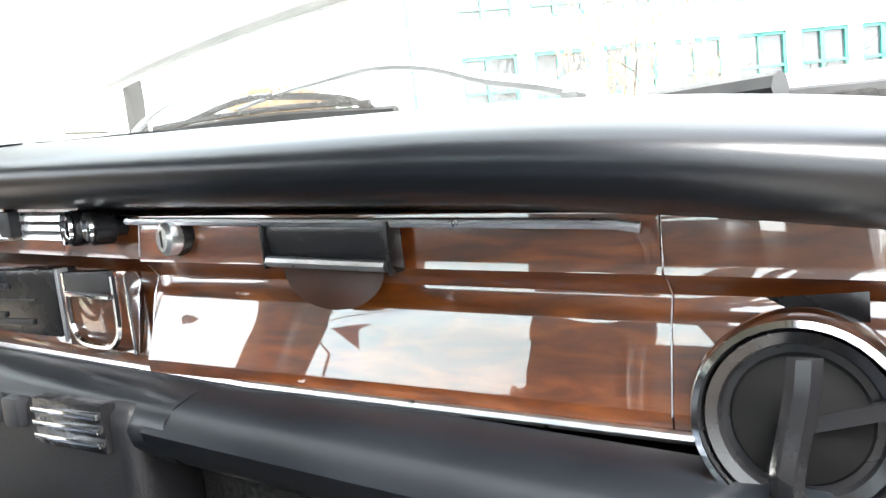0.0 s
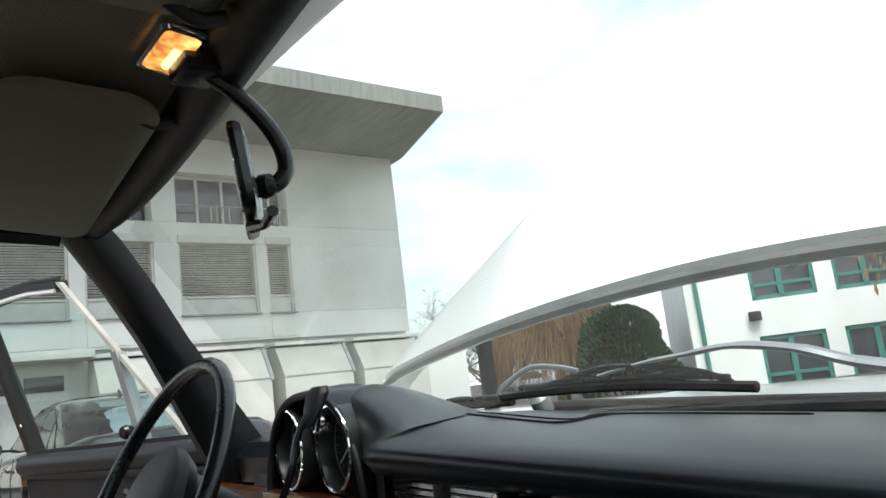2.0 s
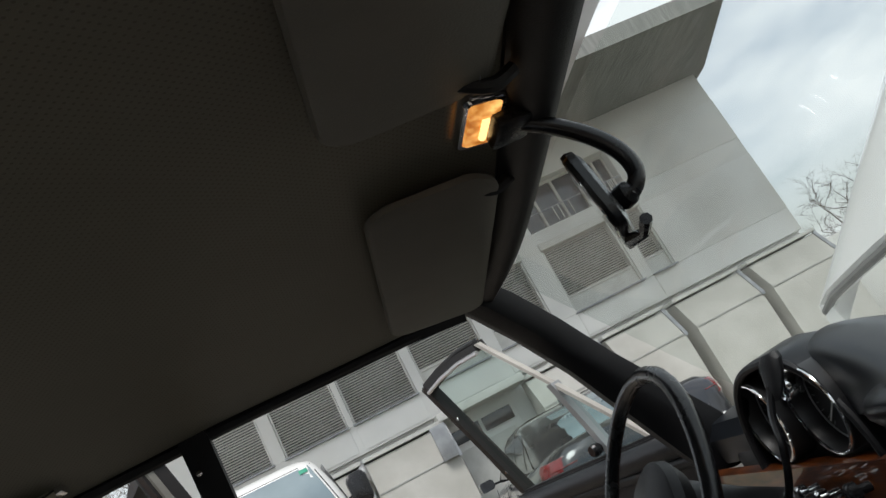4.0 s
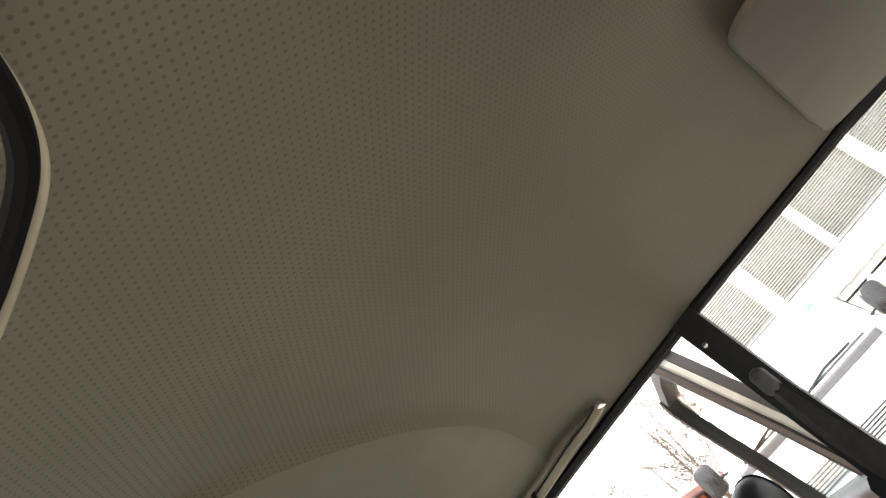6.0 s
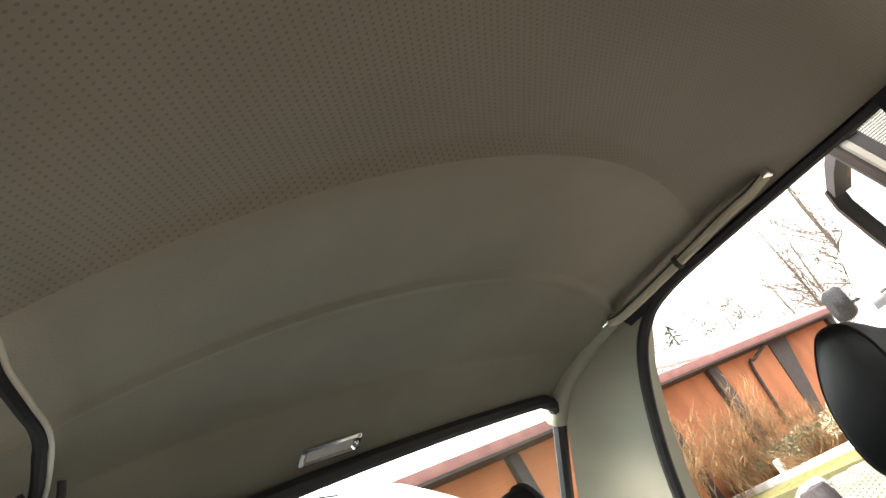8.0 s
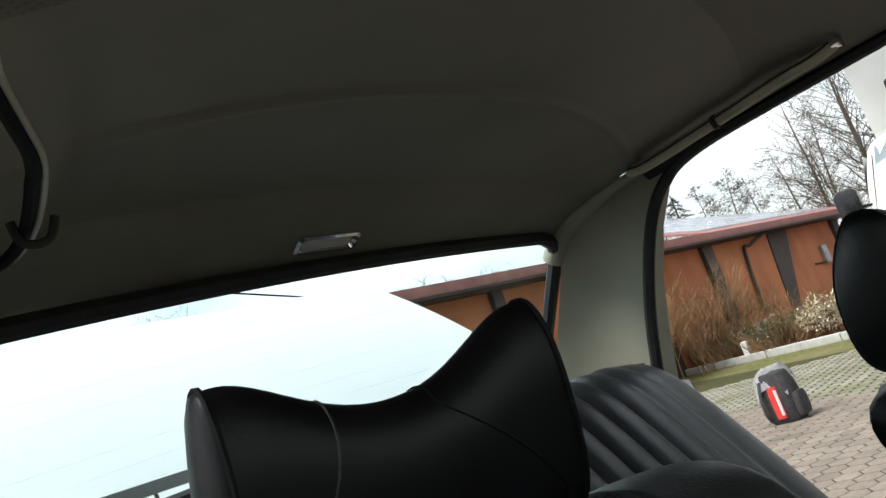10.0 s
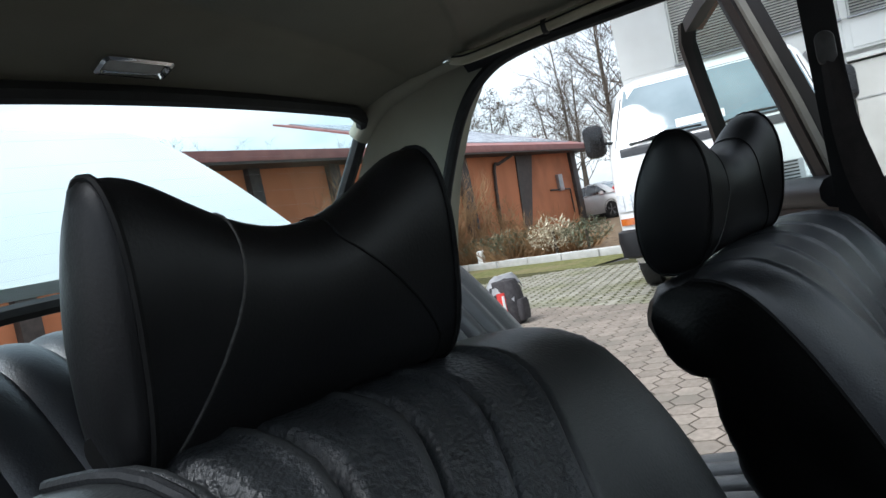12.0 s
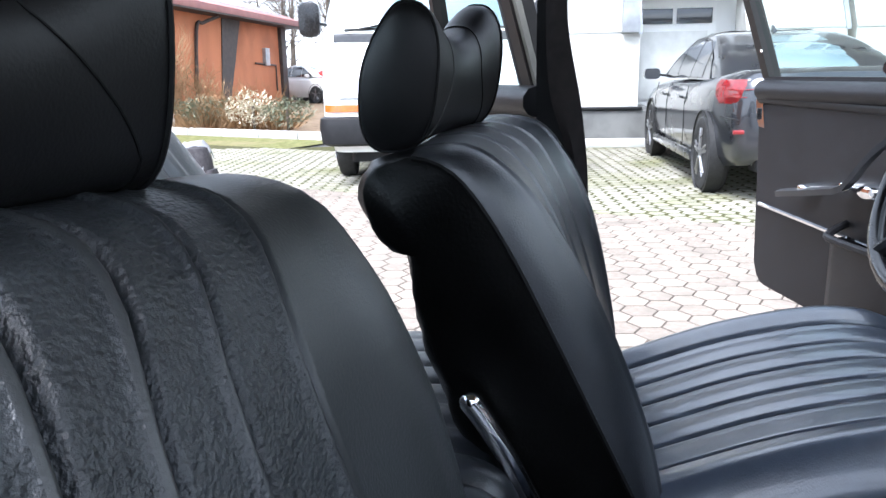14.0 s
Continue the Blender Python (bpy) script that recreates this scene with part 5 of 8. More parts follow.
# the hood's flank sweeps down into the top pad
flank = spline([(-0.139, 0.722, 0.905), (-0.150, 0.727, 0.930), (-0.175, 0.736, 0.972), (-0.20, 0.755, 0.994), (-0.21, 0.80, 1.003), (-0.21, 0.86, 0.983), (-0.205, 0.92, 0.941), (-0.19, 0.97, 0.892)], 4)
foot = spline([(-0.01, 0.652, 0.924), (0.008, 0.668, 0.938), (0.02, 0.69, 0.9455), (0.022, 0.725, 0.9485), (0.012, 0.775, 0.9505), (-0.02, 0.83, 0.9485), (-0.07, 0.90, 0.943), (-0.10, 0.97, 0.930)], 4)
rings = []
for k, (h, f) in enumerate(zip(flank, foot)):
    full = min(1, k / 3)
    row = []
    for q in range(21):
        t = q / 20
        p = h.lerp(f, t)
        p.z = f.z + (h.z - f.z) * ((1 - t) * (1 - full) + (1 - t ** 1.4) ** 0.95 * full)
        row.append(p)
    rings.append(row)
apron = [[p + V((0.006, 0.014, -d)) for p in rings[0]] for d in (0.06, 0.03, 0.012)]
rings = apron + rings
part("hood_fairing", loft(B(), rings, closed=False), M["pad"], dash, angle=60)
part("instrument_face", slab(B(), [(-0.275 + wx * 0.138, 0.752, 0.838 + 0.162 * math.sqrt(max(0, 1 - abs(wx) ** 2.6))) for wx in [math.cos(math.pi * q / 20) for q in range(21)]], (0, 0.02, 0)), M["dial"], bin_, "black instrument face")
part("hood_rim", tube(B(), [(-0.275 + wx * 0.141, 0.718, 0.838 + 0.161 * math.sqrt(max(0, 1 - abs(wx) ** 2.6))) for wx in [math.cos(math.pi * q / 28) for q in range(29)]], 0.006, 8), M["vinyl"], bin_)
TURN_D = radians(6.5)


def dial_pt(c, r, a, deep=0.0):
    """A point on a dial that faces a little towards the driver."""
    w, h = r * math.cos(a), r * math.sin(a)
    return V(c) + V((w * math.cos(TURN_D) + deep * math.sin(TURN_D), -w * math.sin(TURN_D) + deep * math.cos(TURN_D), h))


def round_line(c, r, deep, n=44):
    return [dial_pt(c, r, 2 * math.pi * k / n, deep) for k in range(n)]


for c in ((-0.343, 0.7185, 0.923), (-0.208, 0.7185, 0.923)):
    dl = part("dial", loft(B(), [round_line(c, r, d) for r, d in ((0.0605, 0.034), (0.0605, 0.002), (0.0575, 0.0), (0.0555, 0.004), (0.0535, 0.028), (0.02, 0.0285), (0.001, 0.0285))], cap=False), M["dial"], bin_, "round black gauge in a deep well")
    part("dial_ring", tube(B(), round_line(c, 0.0575, 0.0), 0.0021, 6, closed=True), M["chrome"], dl, "chrome ring")
    part("inner_ring", tube(B(), round_line(c, 0.0515, 0.026), 0.0012, 5, closed=True), M["metal"], dl, "thin bright inner ring")
    part("needle", loft(B(), [[dial_pt(c, r, radians(215) + o, 0.025) for o in (-w, w)] + [dial_pt(c, r, radians(215), 0.0235)] for r, w in ((0.004, 0.4), (0.042, 0.03))]), M["white"], dl, "white needle")
    for k in range(20):
        a = radians(-40 + 260 * k / 19)
        part("scale_mark", loft(B(), [[dial_pt(c, r, a + o, d) for o, d in ((-0.014, 0.0278), (0.014, 0.0278), (0.0, 0.0268))] for r in (0.041, 0.048)]), M["metal"], dl, "small grey scale mark")
sg = part("small_gauge", loft(B(), [round_line((-0.2545, 0.722, 0.962), r, d, 24) for r, d in ((0.0205, 0.02), (0.0205, 0.0), (0.019, -0.002), (0.0165, 0.0), (0.015, 0.012), (0.001, 0.012))], cap=False), M["chrome"], bin_, "small chrome-ringed gauge")
part("gauge_face", loft(B(), [round_line((-0.2545, 0.722, 0.962), r, d, 24) for r, d in ((0.0155, 0.006), (0.001, 0.006))], cap=False), M["dial"], sg)

# defroster slots: two long lines that turn back along the glass at the near end
for dx, dy, r in ((0.0, 0.0, 0.0016), (-0.006, 0.022, 0.0011)):
    line = spline([(-0.118 + dx, 0.825 + dy, 0), (-0.03 + dx, 0.800 + dy, 0), (0.05 + dx, 0.778 + dy, 0), (0.14 + dx, 0.754 + dy, 0), (0.19 + dx, 0.744 + dy, 0), (0.208 + dx, 0.752 + dy, 0), (0.21 + dx * 2, 0.785 + dy * 0.5, 0), (0.23 + dx * 2, 0.822 + dy * 0.3, 0), (0.30, 0.838 + dy * 0.2, 0), (0.40, 0.842 + dy * 0.2, 0)], 5)
    part("defroster_slot", tube(B(), [(p.x, p.y + bow(p.x)[0], lerp_table([(0.70, 0.932), (0.74, 0.936), (0.80, 0.9375), (0.90, 0.93), (0.98, 0.918)], p.y) + tilt(p.x) + bow(p.x)[1] + 0.0003) for p in line], r, 6), M["slot"], dash, "dark defroster slot")

# ---------------------------------------------------------------- steering wheel and column
wc, wt = V((-0.342, 0.505, 0.877)), radians(27)
wu = V((0, math.sin(wt), math.cos(wt)))
wx_ = V((1, 0, 0))
wnrm = V((0, -math.cos(wt), math.sin(wt)))
sw = thing("steering_wheel", "thin black steering wheel with a padded grey hub", "steering wheel", wc)
rim = [wc + (wx_ * math.cos(2 * math.pi * k / 48) + wu * math.sin(2 * math.pi * k / 48)) * 0.203 for k in range(48)]
part("rim", tube(B(), rim, 0.0118, 10, closed=True), M["blackplastic"], sw, "black grooved rim")
for a in (-15, 195):
    e = wc + (wx_ * math.cos(radians(a)) + wu * math.sin(radians(a))) * 0.198
    part("spoke", loft(B(), [[p + wu * s + wnrm * q for s, q in ((-w, 0), (0, 0.008), (w, 0), (0, -0.008))] for p, w in ((wc - wnrm * 0.02, 0.05), ((wc + e) / 2 - wnrm * 0.01, 0.03), (e, 0.016))]), M["blackplastic"], sw)
for a in (-60, -120):
    e = wc + (wx_ * math.cos(radians(a)) + wu * math.sin(radians(a))) * 0.198
    part("spoke", tube(B(), [wc - wnrm * 0.02, (wc + e) / 2 - wnrm * 0.012, e], 0.012, 8), M["blackplastic"], sw)
hub = part("hub_pad", turned(B(), wc - wnrm * 0.035, wnrm, [(0, 0.075), (0.02, 0.088), (0.034, 0.086), (0.044, 0.07), (0.05, 0.0)], 36), M["vinyl"], sw, "black padded hub")
part("hub_ring", tube(B(), [wc + wnrm * 0.005 + (wx_ * math.cos(2 * math.pi * k / 36) + wu * math.sin(2 * math.pi * k / 36)) * 0.066 for k in range(36)], 0.004, 6, closed=True), M["metal"], hub, "grey metal ring")
part("column", turned(B(), wc - wnrm * 0.28, wnrm, [(-0.05, 0.05), (0.0, 0.052), (0.16, 0.055), (0.22, 0.062), (0.25, 0.065)], 24), M["vinyl"], sw, "black column shroud")
sh = thing("shift_lever", "black column shift lever with a flat leather knob", "shift lever", (-0.27, 0.62, 0.83))
part("rod", tube(B(), spline([(-0.27, 0.62, 0.83), (-0.235, 0.64, 0.85), (-0.205, 0.652, 0.90), (-0.203, 0.665, 0.945), (-0.20, 0.69, 0.985)], 5), 0.005, 8), M["blackplastic"], sh)
part("knob", loft(B(), [[V((-0.20, y, z)) + V((math.cos(a) * r * 1.1, math.sin(a) * r * 0.6, 0)) for a in [2 * math.pi * k / 14 for k in range(14)]] for y, z, r in ((0.679, 0.955, 0.007), (0.684, 0.966, 0.014), (0.692, 0.982, 0.019), (0.699, 0.999, 0.021), (0.703, 1.008, 0.015))]), M["vinyl"], sh, "flat black leather knob")
st = thing("indicator_stalk", "thin black indicator stalk on the steering column", "stalk", (-0.36, 0.56, 0.86))
part("rod", tube(B(), [(-0.36, 0.56, 0.86), (-0.43, 0.54, 0.875), (-0.50, 0.53, 0.89)], [0.006, 0.006, 0.009], 8), M["blackplastic"], st)

# ---------------------------------------------------------------- overhead fittings


def visor(x0, x1, y0, y1, clip, skew):
    v = thing("sun_visor", "pale grey-beige padded sun visor folded up against the headliner", "sun visor", (0.5 * (x0 + x1), y1, 1.32), group="sun visors")
    rings = []
    cx, cy, w, h = 0.5 * (x0 + x1), 0.5 * (y0 + y1), x1 - x0, y1 - y0
    for q, dz in ((0.97, 0.0), (1.0, 0.004), (1.0, 0.011), (0.97, 0.015)):
        rings.append([(cx + px * q, cy + py * q + skew * px, min(roof_z(cx + px * q, min(cy + py * q, 0.5)), 1.345) - 0.028 + dz - 0.05 * max(0, cy + py - 0.42)) for px, py in rounded(w, h, 0.035, 5)])
    part("pad", loft(B(), rings), M["visor"], v)
    part("clip", tube(B(), spline([(clip, y1 - 0.03 + skew * (clip - cx), 1.322), (clip, y1 - 0.005 + skew * (clip - cx), 1.309), (clip, y1 + 0.02 + skew * (clip - cx), 1.316)], 4), 0.007, 8), M["rubber"], v, "dark clip")
    part("pivot_rod", tube(B(), [(x0 + 0.02, y1 - 0.014 - skew * w / 2, 1.318), (x1 - 0.02, y1 - 0.014 + skew * w / 2, 1.318)], 0.004, 6), M["metal"], v)


visor(-0.505, -0.030, 0.312, 0.470, -0.07, -0.045)
visor(0.145, 0.585, 0.258, 0.412, 0.17, -0.06)

dome = thing("interior_lamp", "lit amber interior lamp in a chrome frame above the mirror", "lamp", (0.071, 0.431, 1.333))
dm = Matrix.Rotation(radians(-8), 3, "X")
bm = B()
fo, fi = rounded(0.092, 0.046, 0.008, 4), rounded(0.078, 0.034, 0.006, 4)
loft(bm, [[V((0.071, 0.431, 1.325)) + dm @ V((x, y, z)) for x, y in o] for o, z in ((fo, 0.014), (fo, 0.003), (rounded(0.088, 0.042, 0.008, 4), 0.0), (fi, 0.0), (fi, 0.006))], cap=False)
part("frame", bm, M["chrome"], dome, "chrome frame")
part("lens", loft(B(), [[V((0.071, 0.431, 1.325)) + dm @ V((x * q, y * q, z)) for x, y in fi] for q, z in ((1.0, 0.006), (1.0, 0.0), (0.9, -0.003), (0.5, -0.0045))]), M["lampshade"], dome, "glowing amber lens")
part("bulb", tube(B(), [(0.053, 0.431, 1.3202), (0.089, 0.431, 1.3202)], [0.004, 0.004], 8), M["bulb"], dome, "bright festoon bulb")

mir = thing("rear_view_mirror", "black rear-view mirror on a curved arm from the header", "mirror", (0.07, 0.468, 1.31))
part("arm", tube(B(), spline([(0.07, 0.458, 1.316), (0.07, 0.488, 1.298), (0.07, 0.520, 1.270), (0.07, 0.538, 1.242), (0.07, 0.540, 1.218), (0.066, 0.528, 1.204), (0.056, 0.512, 1.204)], 6), 0.0088, 10), M["blackplastic"], mir, "black curved arm")
part("base", box((0.07, 0.455, 1.314), (0.05, 0.04, 0.02), 0.006), M["blackplastic"], mir)
part("ball_joint", turned(B(), (0.062, 0.522, 1.204), (-0.8, -0.5, 0.0), [(-0.012, 0.006), (-0.006, 0.012), (0.004, 0.013), (0.012, 0.009)], 16), M["blackplastic"], mir)
md = V((-0.90, 0.42, 0.02)).normalized()
mn = V((-0.41, -0.90, -0.1)).normalized()
mu_ = V((0.05, -0.16, 0.98)).normalized()
mc = V((0.02, 0.516, 1.216))
part("housing", loft(B(), [[mc + md * (a * q) + mu_ * (b * q) + mn * d for a, b in rounded(0.19, 0.085, 0.02, 4)] for q, d in ((0.80, -0.011), (0.96, -0.007), (1.0, 0.0), (0.98, 0.005))]), M["blackplastic"], mir, "black plastic housing")
part("mirror_glass", loft(B(), [[mc + md * a + mu_ * b + mn * d for a, b in rounded(0.18, 0.075, 0.016, 4)] for d in (0.0045, 0.0062)]), M["mirror"], mir, "silvered mirror glass")
part("dipping_lever", tube(B(), [mc - mu_ * 0.048 - md * 0.02, mc - mu_ * 0.056 - md * 0.06 - mn * 0.012, mc - mu_ * 0.05 - md * 0.085 - mn * 0.02], [0.007, 0.005, 0.006], 8), M["blackplastic"], mir)


def grab_handle(side, y0, y1, x, z0, z1, dark, hook=False, drop=0.045):
    """A soft loop handle between two chrome-capped ends under the roof rail."""
    h = thing("grab_handle", ("black and beige loop grab handle above the passenger door" if dark else "beige grab handle with chrome ends above the rear door"), "grab handle", (side * x, 0.5 * (y0 + y1), z0), group="grab handles")
    n = spline([(side * (x + 0.012), y1, z1), (side * x, y1 - 0.03, z1 - drop * 0.75), (side * (x - 0.006), y1 - 0.08, z1 - drop), (side * (x - 0.008), 0.5 * (y0 + y1), 0.5 * (z0 + z1) - drop * 1.08), (side * (x - 0.004), y0 + 0.06, z0 - drop), (side * (x + 0.004), y0 + 0.022, z0 - drop * 0.7), (side * (x + 0.022), y0, z0)], 7)
    part("strap", tube(B(), n, 0.006 if dark else 0.0095, 10, flat=1.0), M["rubber"] if dark else M["handle"], h)
    part("backing", tube(B(), [p + V((-side * 0.003 if dark else side * 0.006, 0, 0.005)) for p in n], 0.0055 if dark else 0.0085, 10), M["handle"], h, "beige backing")
    for y, z in ((y0, z0), (y1, z1)):
        part("end_cap", box((side * (x + 0.014), y, z + 0.002), (0.026, 0.022, 0.018), 0.004), M["chrome"] if not dark else M["handle"], h, "chrome end cap" if not dark else "beige end cap")
    if not dark:
        part("edge_line", tube(B(), [p + V((-side * 0.008, 0, 0.004)) for p in n], 0.0022, 6), M["rubber"], h, "dark seam line")
        k = n[len(n) // 2]
        part("band", tube(B(), [k + V((0, -0.004, 0)), k + V((0, 0.004, 0))], 0.0125, 10), M["rubber"], h, "dark band")
    if hook:
        part("coat_hook", tube(B(), spline([(side * (x - 0.02), y0 + 0.05, z0 - 0.04), (side * (x - 0.01), y0 + 0.055, z0 - 0.062), (side * (x + 0.012), y0 + 0.055, z0 - 0.06), (side * (x + 0.016), y0 + 0.05, z0 - 0.038)], 5), 0.004, 6), M["rubber"], h, "small black coat hook")
    return h


def side_loop(path, label, cap_at):
    """Soft loop handle: beige strap with a black inner edge."""
    h = thing("grab_handle", label, "grab handle", path[len(path) // 2], group="grab handles")
    pts = spline(path, 6)
    part("strap", tube(B(), pts, 0.0036, 10), M["handle"], h)
    part("inner_edge", tube(B(), [p + V((0.0075, 0.003 * (1 if k < len(pts) / 2 else -1), -0.0015)) for k, p in enumerate(pts)], 0.0058, 8), M["strapblack"], h, "black inner edge")
    part("end_cap", box(cap_at, (0.024, 0.03, 0.02), 0.004), M["chrome"], h, "chrome end cap")
    return h


side_loop([(0.5990, 0.114, 1.298), (0.5815, 0.102, 1.290), (0.5625, 0.084, 1.284), (0.5495, 0.062, 1.281), (0.5435, 0.030, 1.280), (0.5395, -0.015, 1.280), (0.5395, -0.043, 1.281), (0.5455, -0.065, 1.283), (0.5615, -0.083, 1.288), (0.5890, -0.095, 1.298)], "black and beige loop grab handle above the passenger door", (0.5990, 0.116, 1.302))
grab_handle(-1, -0.605, -0.225, 0.505, 1.294, 1.312, False, drop=0.012)
gr_h = side_loop([(0.565, -0.290, 1.292), (0.535, -0.325, 1.276), (0.520, -0.365, 1.272), (0.495, -0.418, 1.270), (0.474, -0.465, 1.270), (0.460, -0.520, 1.270), (0.447, -0.600, 1.270), (0.445, -0.665, 1.271), (0.456, -0.705, 1.274), (0.495, -0.725, 1.282)], "beige and black grab handle above the rear door", (0.566, -0.288, 1.296))
part("coat_hook", tube(B(), spline([(0.432, -0.590, 1.276), (0.438, -0.600, 1.258), (0.458, -0.604, 1.258), (0.466, -0.598, 1.276)], 5), 0.004, 6), M["rubber"], gr_h, "small black coat hook")

rl = thing("rear_lamp", "unlit chrome-framed lamp above the rear window", "lamp", (0.037, -0.757, 1.281))
lm = Matrix.Rotation(radians(25), 3, "X")
bm = B()
loft(bm, [[V((0.037, -0.757, 1.276)) + lm @ V((x, y, z)) for x, y in rounded(a, b, 0.007, 3)] for a, b, z in ((0.108, 0.034, 0.012), (0.106, 0.032, -0.002), (0.096, 0.024, -0.004), (0.090, 0.019, 0.002))], cap=False)
part("frame", bm, M["chrome"], rl, "chrome frame")
part("lens", loft(B(), [[V((0.037, -0.757, 1.276)) + lm @ V((x, y, z)) for x, y in rounded(0.09 * q, 0.02 * q, 0.005, 3)] for q, z in ((1, 0.004), (0.9, 0.0))]), M["lamp_off"], rl, "clear grey lens")

# ---------------------------------------------------------------- seats


def seat_ring(w, t, c, ax_y, ax_n, pleat, amp, bolster, crown):
    """One cross-section of a seat: pleated front face and rounded back, across x."""
    out = []
    for k in range(161):
        u = 2 * k / 160 - 1
        x = u * w / 2
        f = t / 2 * (1 - abs(u) ** 9) ** 0.5
        f += bolster * math.exp(-((abs(u) - 0.80) / 0.14) ** 2) - crown * (1 - min(1, abs(u) / 0.6) ** 2)
        for g in pleat:
            f -= amp * math.exp(-((x - g) / 0.004) ** 2) - 0.25 * amp * math.exp(-((x - g - 0.011) / 0.006) ** 2)
        f += amp * 0.5 * (abs(math.sin((x - pleat[0]) / (pleat[1] - pleat[0]) * math.pi)) if pleat[0] <= x <= pleat[-1] else 0)
        out.append(c + V((x, 0, 0)) + ax_n * f)
    for k in range(1, 16):
        a = math.pi * k / 16
        u = math.cos(a)
        out.append(c + V((u * w / 2, 0, 0)) - ax_n * (t / 2 * math.sin(a) ** 0.5))
    return out


DRIVER_PLEATS = [-0.200, -0.100, 0.0, 0.105, 0.215]
PLEATS = [-0.165, -0.099, -0.033, 0.033, 0.099, 0.165]
WIDE_PLEATS = [-0.088, -0.018, 0.040, 0.088, 0.122]


OUT_CURVE = [(0.078, 0.47), (0.068, 0.58), (0.044, 0.715), (0.014, 0.812), (-0.014, 0.865), (-0.046, 0.902), (-0.097, 0.915), (-0.175, 0.907)]
IN_CURVE = [(0.085, 0.47), (0.058, 0.58), (0.003, 0.715), (-0.050, 0.812), (-0.090, 0.868), (-0.125, 0.897), (-0.155, 0.905), (-0.188, 0.902)]
PIPE_LINE = [(0.072, 0.47), (0.017, 0.585), (-0.041, 0.705), (-0.086, 0.795), (-0.121, 0.852), (-0.145, 0.880), (-0.168, 0.894), (-0.190, 0.899)]
BACK_LINE = [(-0.085, 0.47), (-0.148, 0.56), (-0.182, 0.64), (-0.199, 0.705), (-0.209, 0.765), (-0.213, 0.792), (-0.226, 0.791), (-0.242, 0.808), (-0.257, 0.832), (-0.264, 0.856), (-0.244, 0.886), (-0.197, 0.898)]


def resample(line, n):
    pts = spline([(0, y, z) for y, z in line], 8)
    acc = [0.0]
    for p, q in zip(pts, pts[1:]):
        acc.append(acc[-1] + (q - p).length)
    out = []
    for k in range(n):
        s = acc[-1] * k / (n - 1)
        i = max(j for j in range(len(acc)) if acc[j] <= s + 1e-9)
        i = min(i, len(pts) - 2)
        f = (s - acc[i]) / max(1e-9, acc[i + 1] - acc[i])
        out.append(pts[i].lerp(pts[i + 1], min(1, f)))
    return out


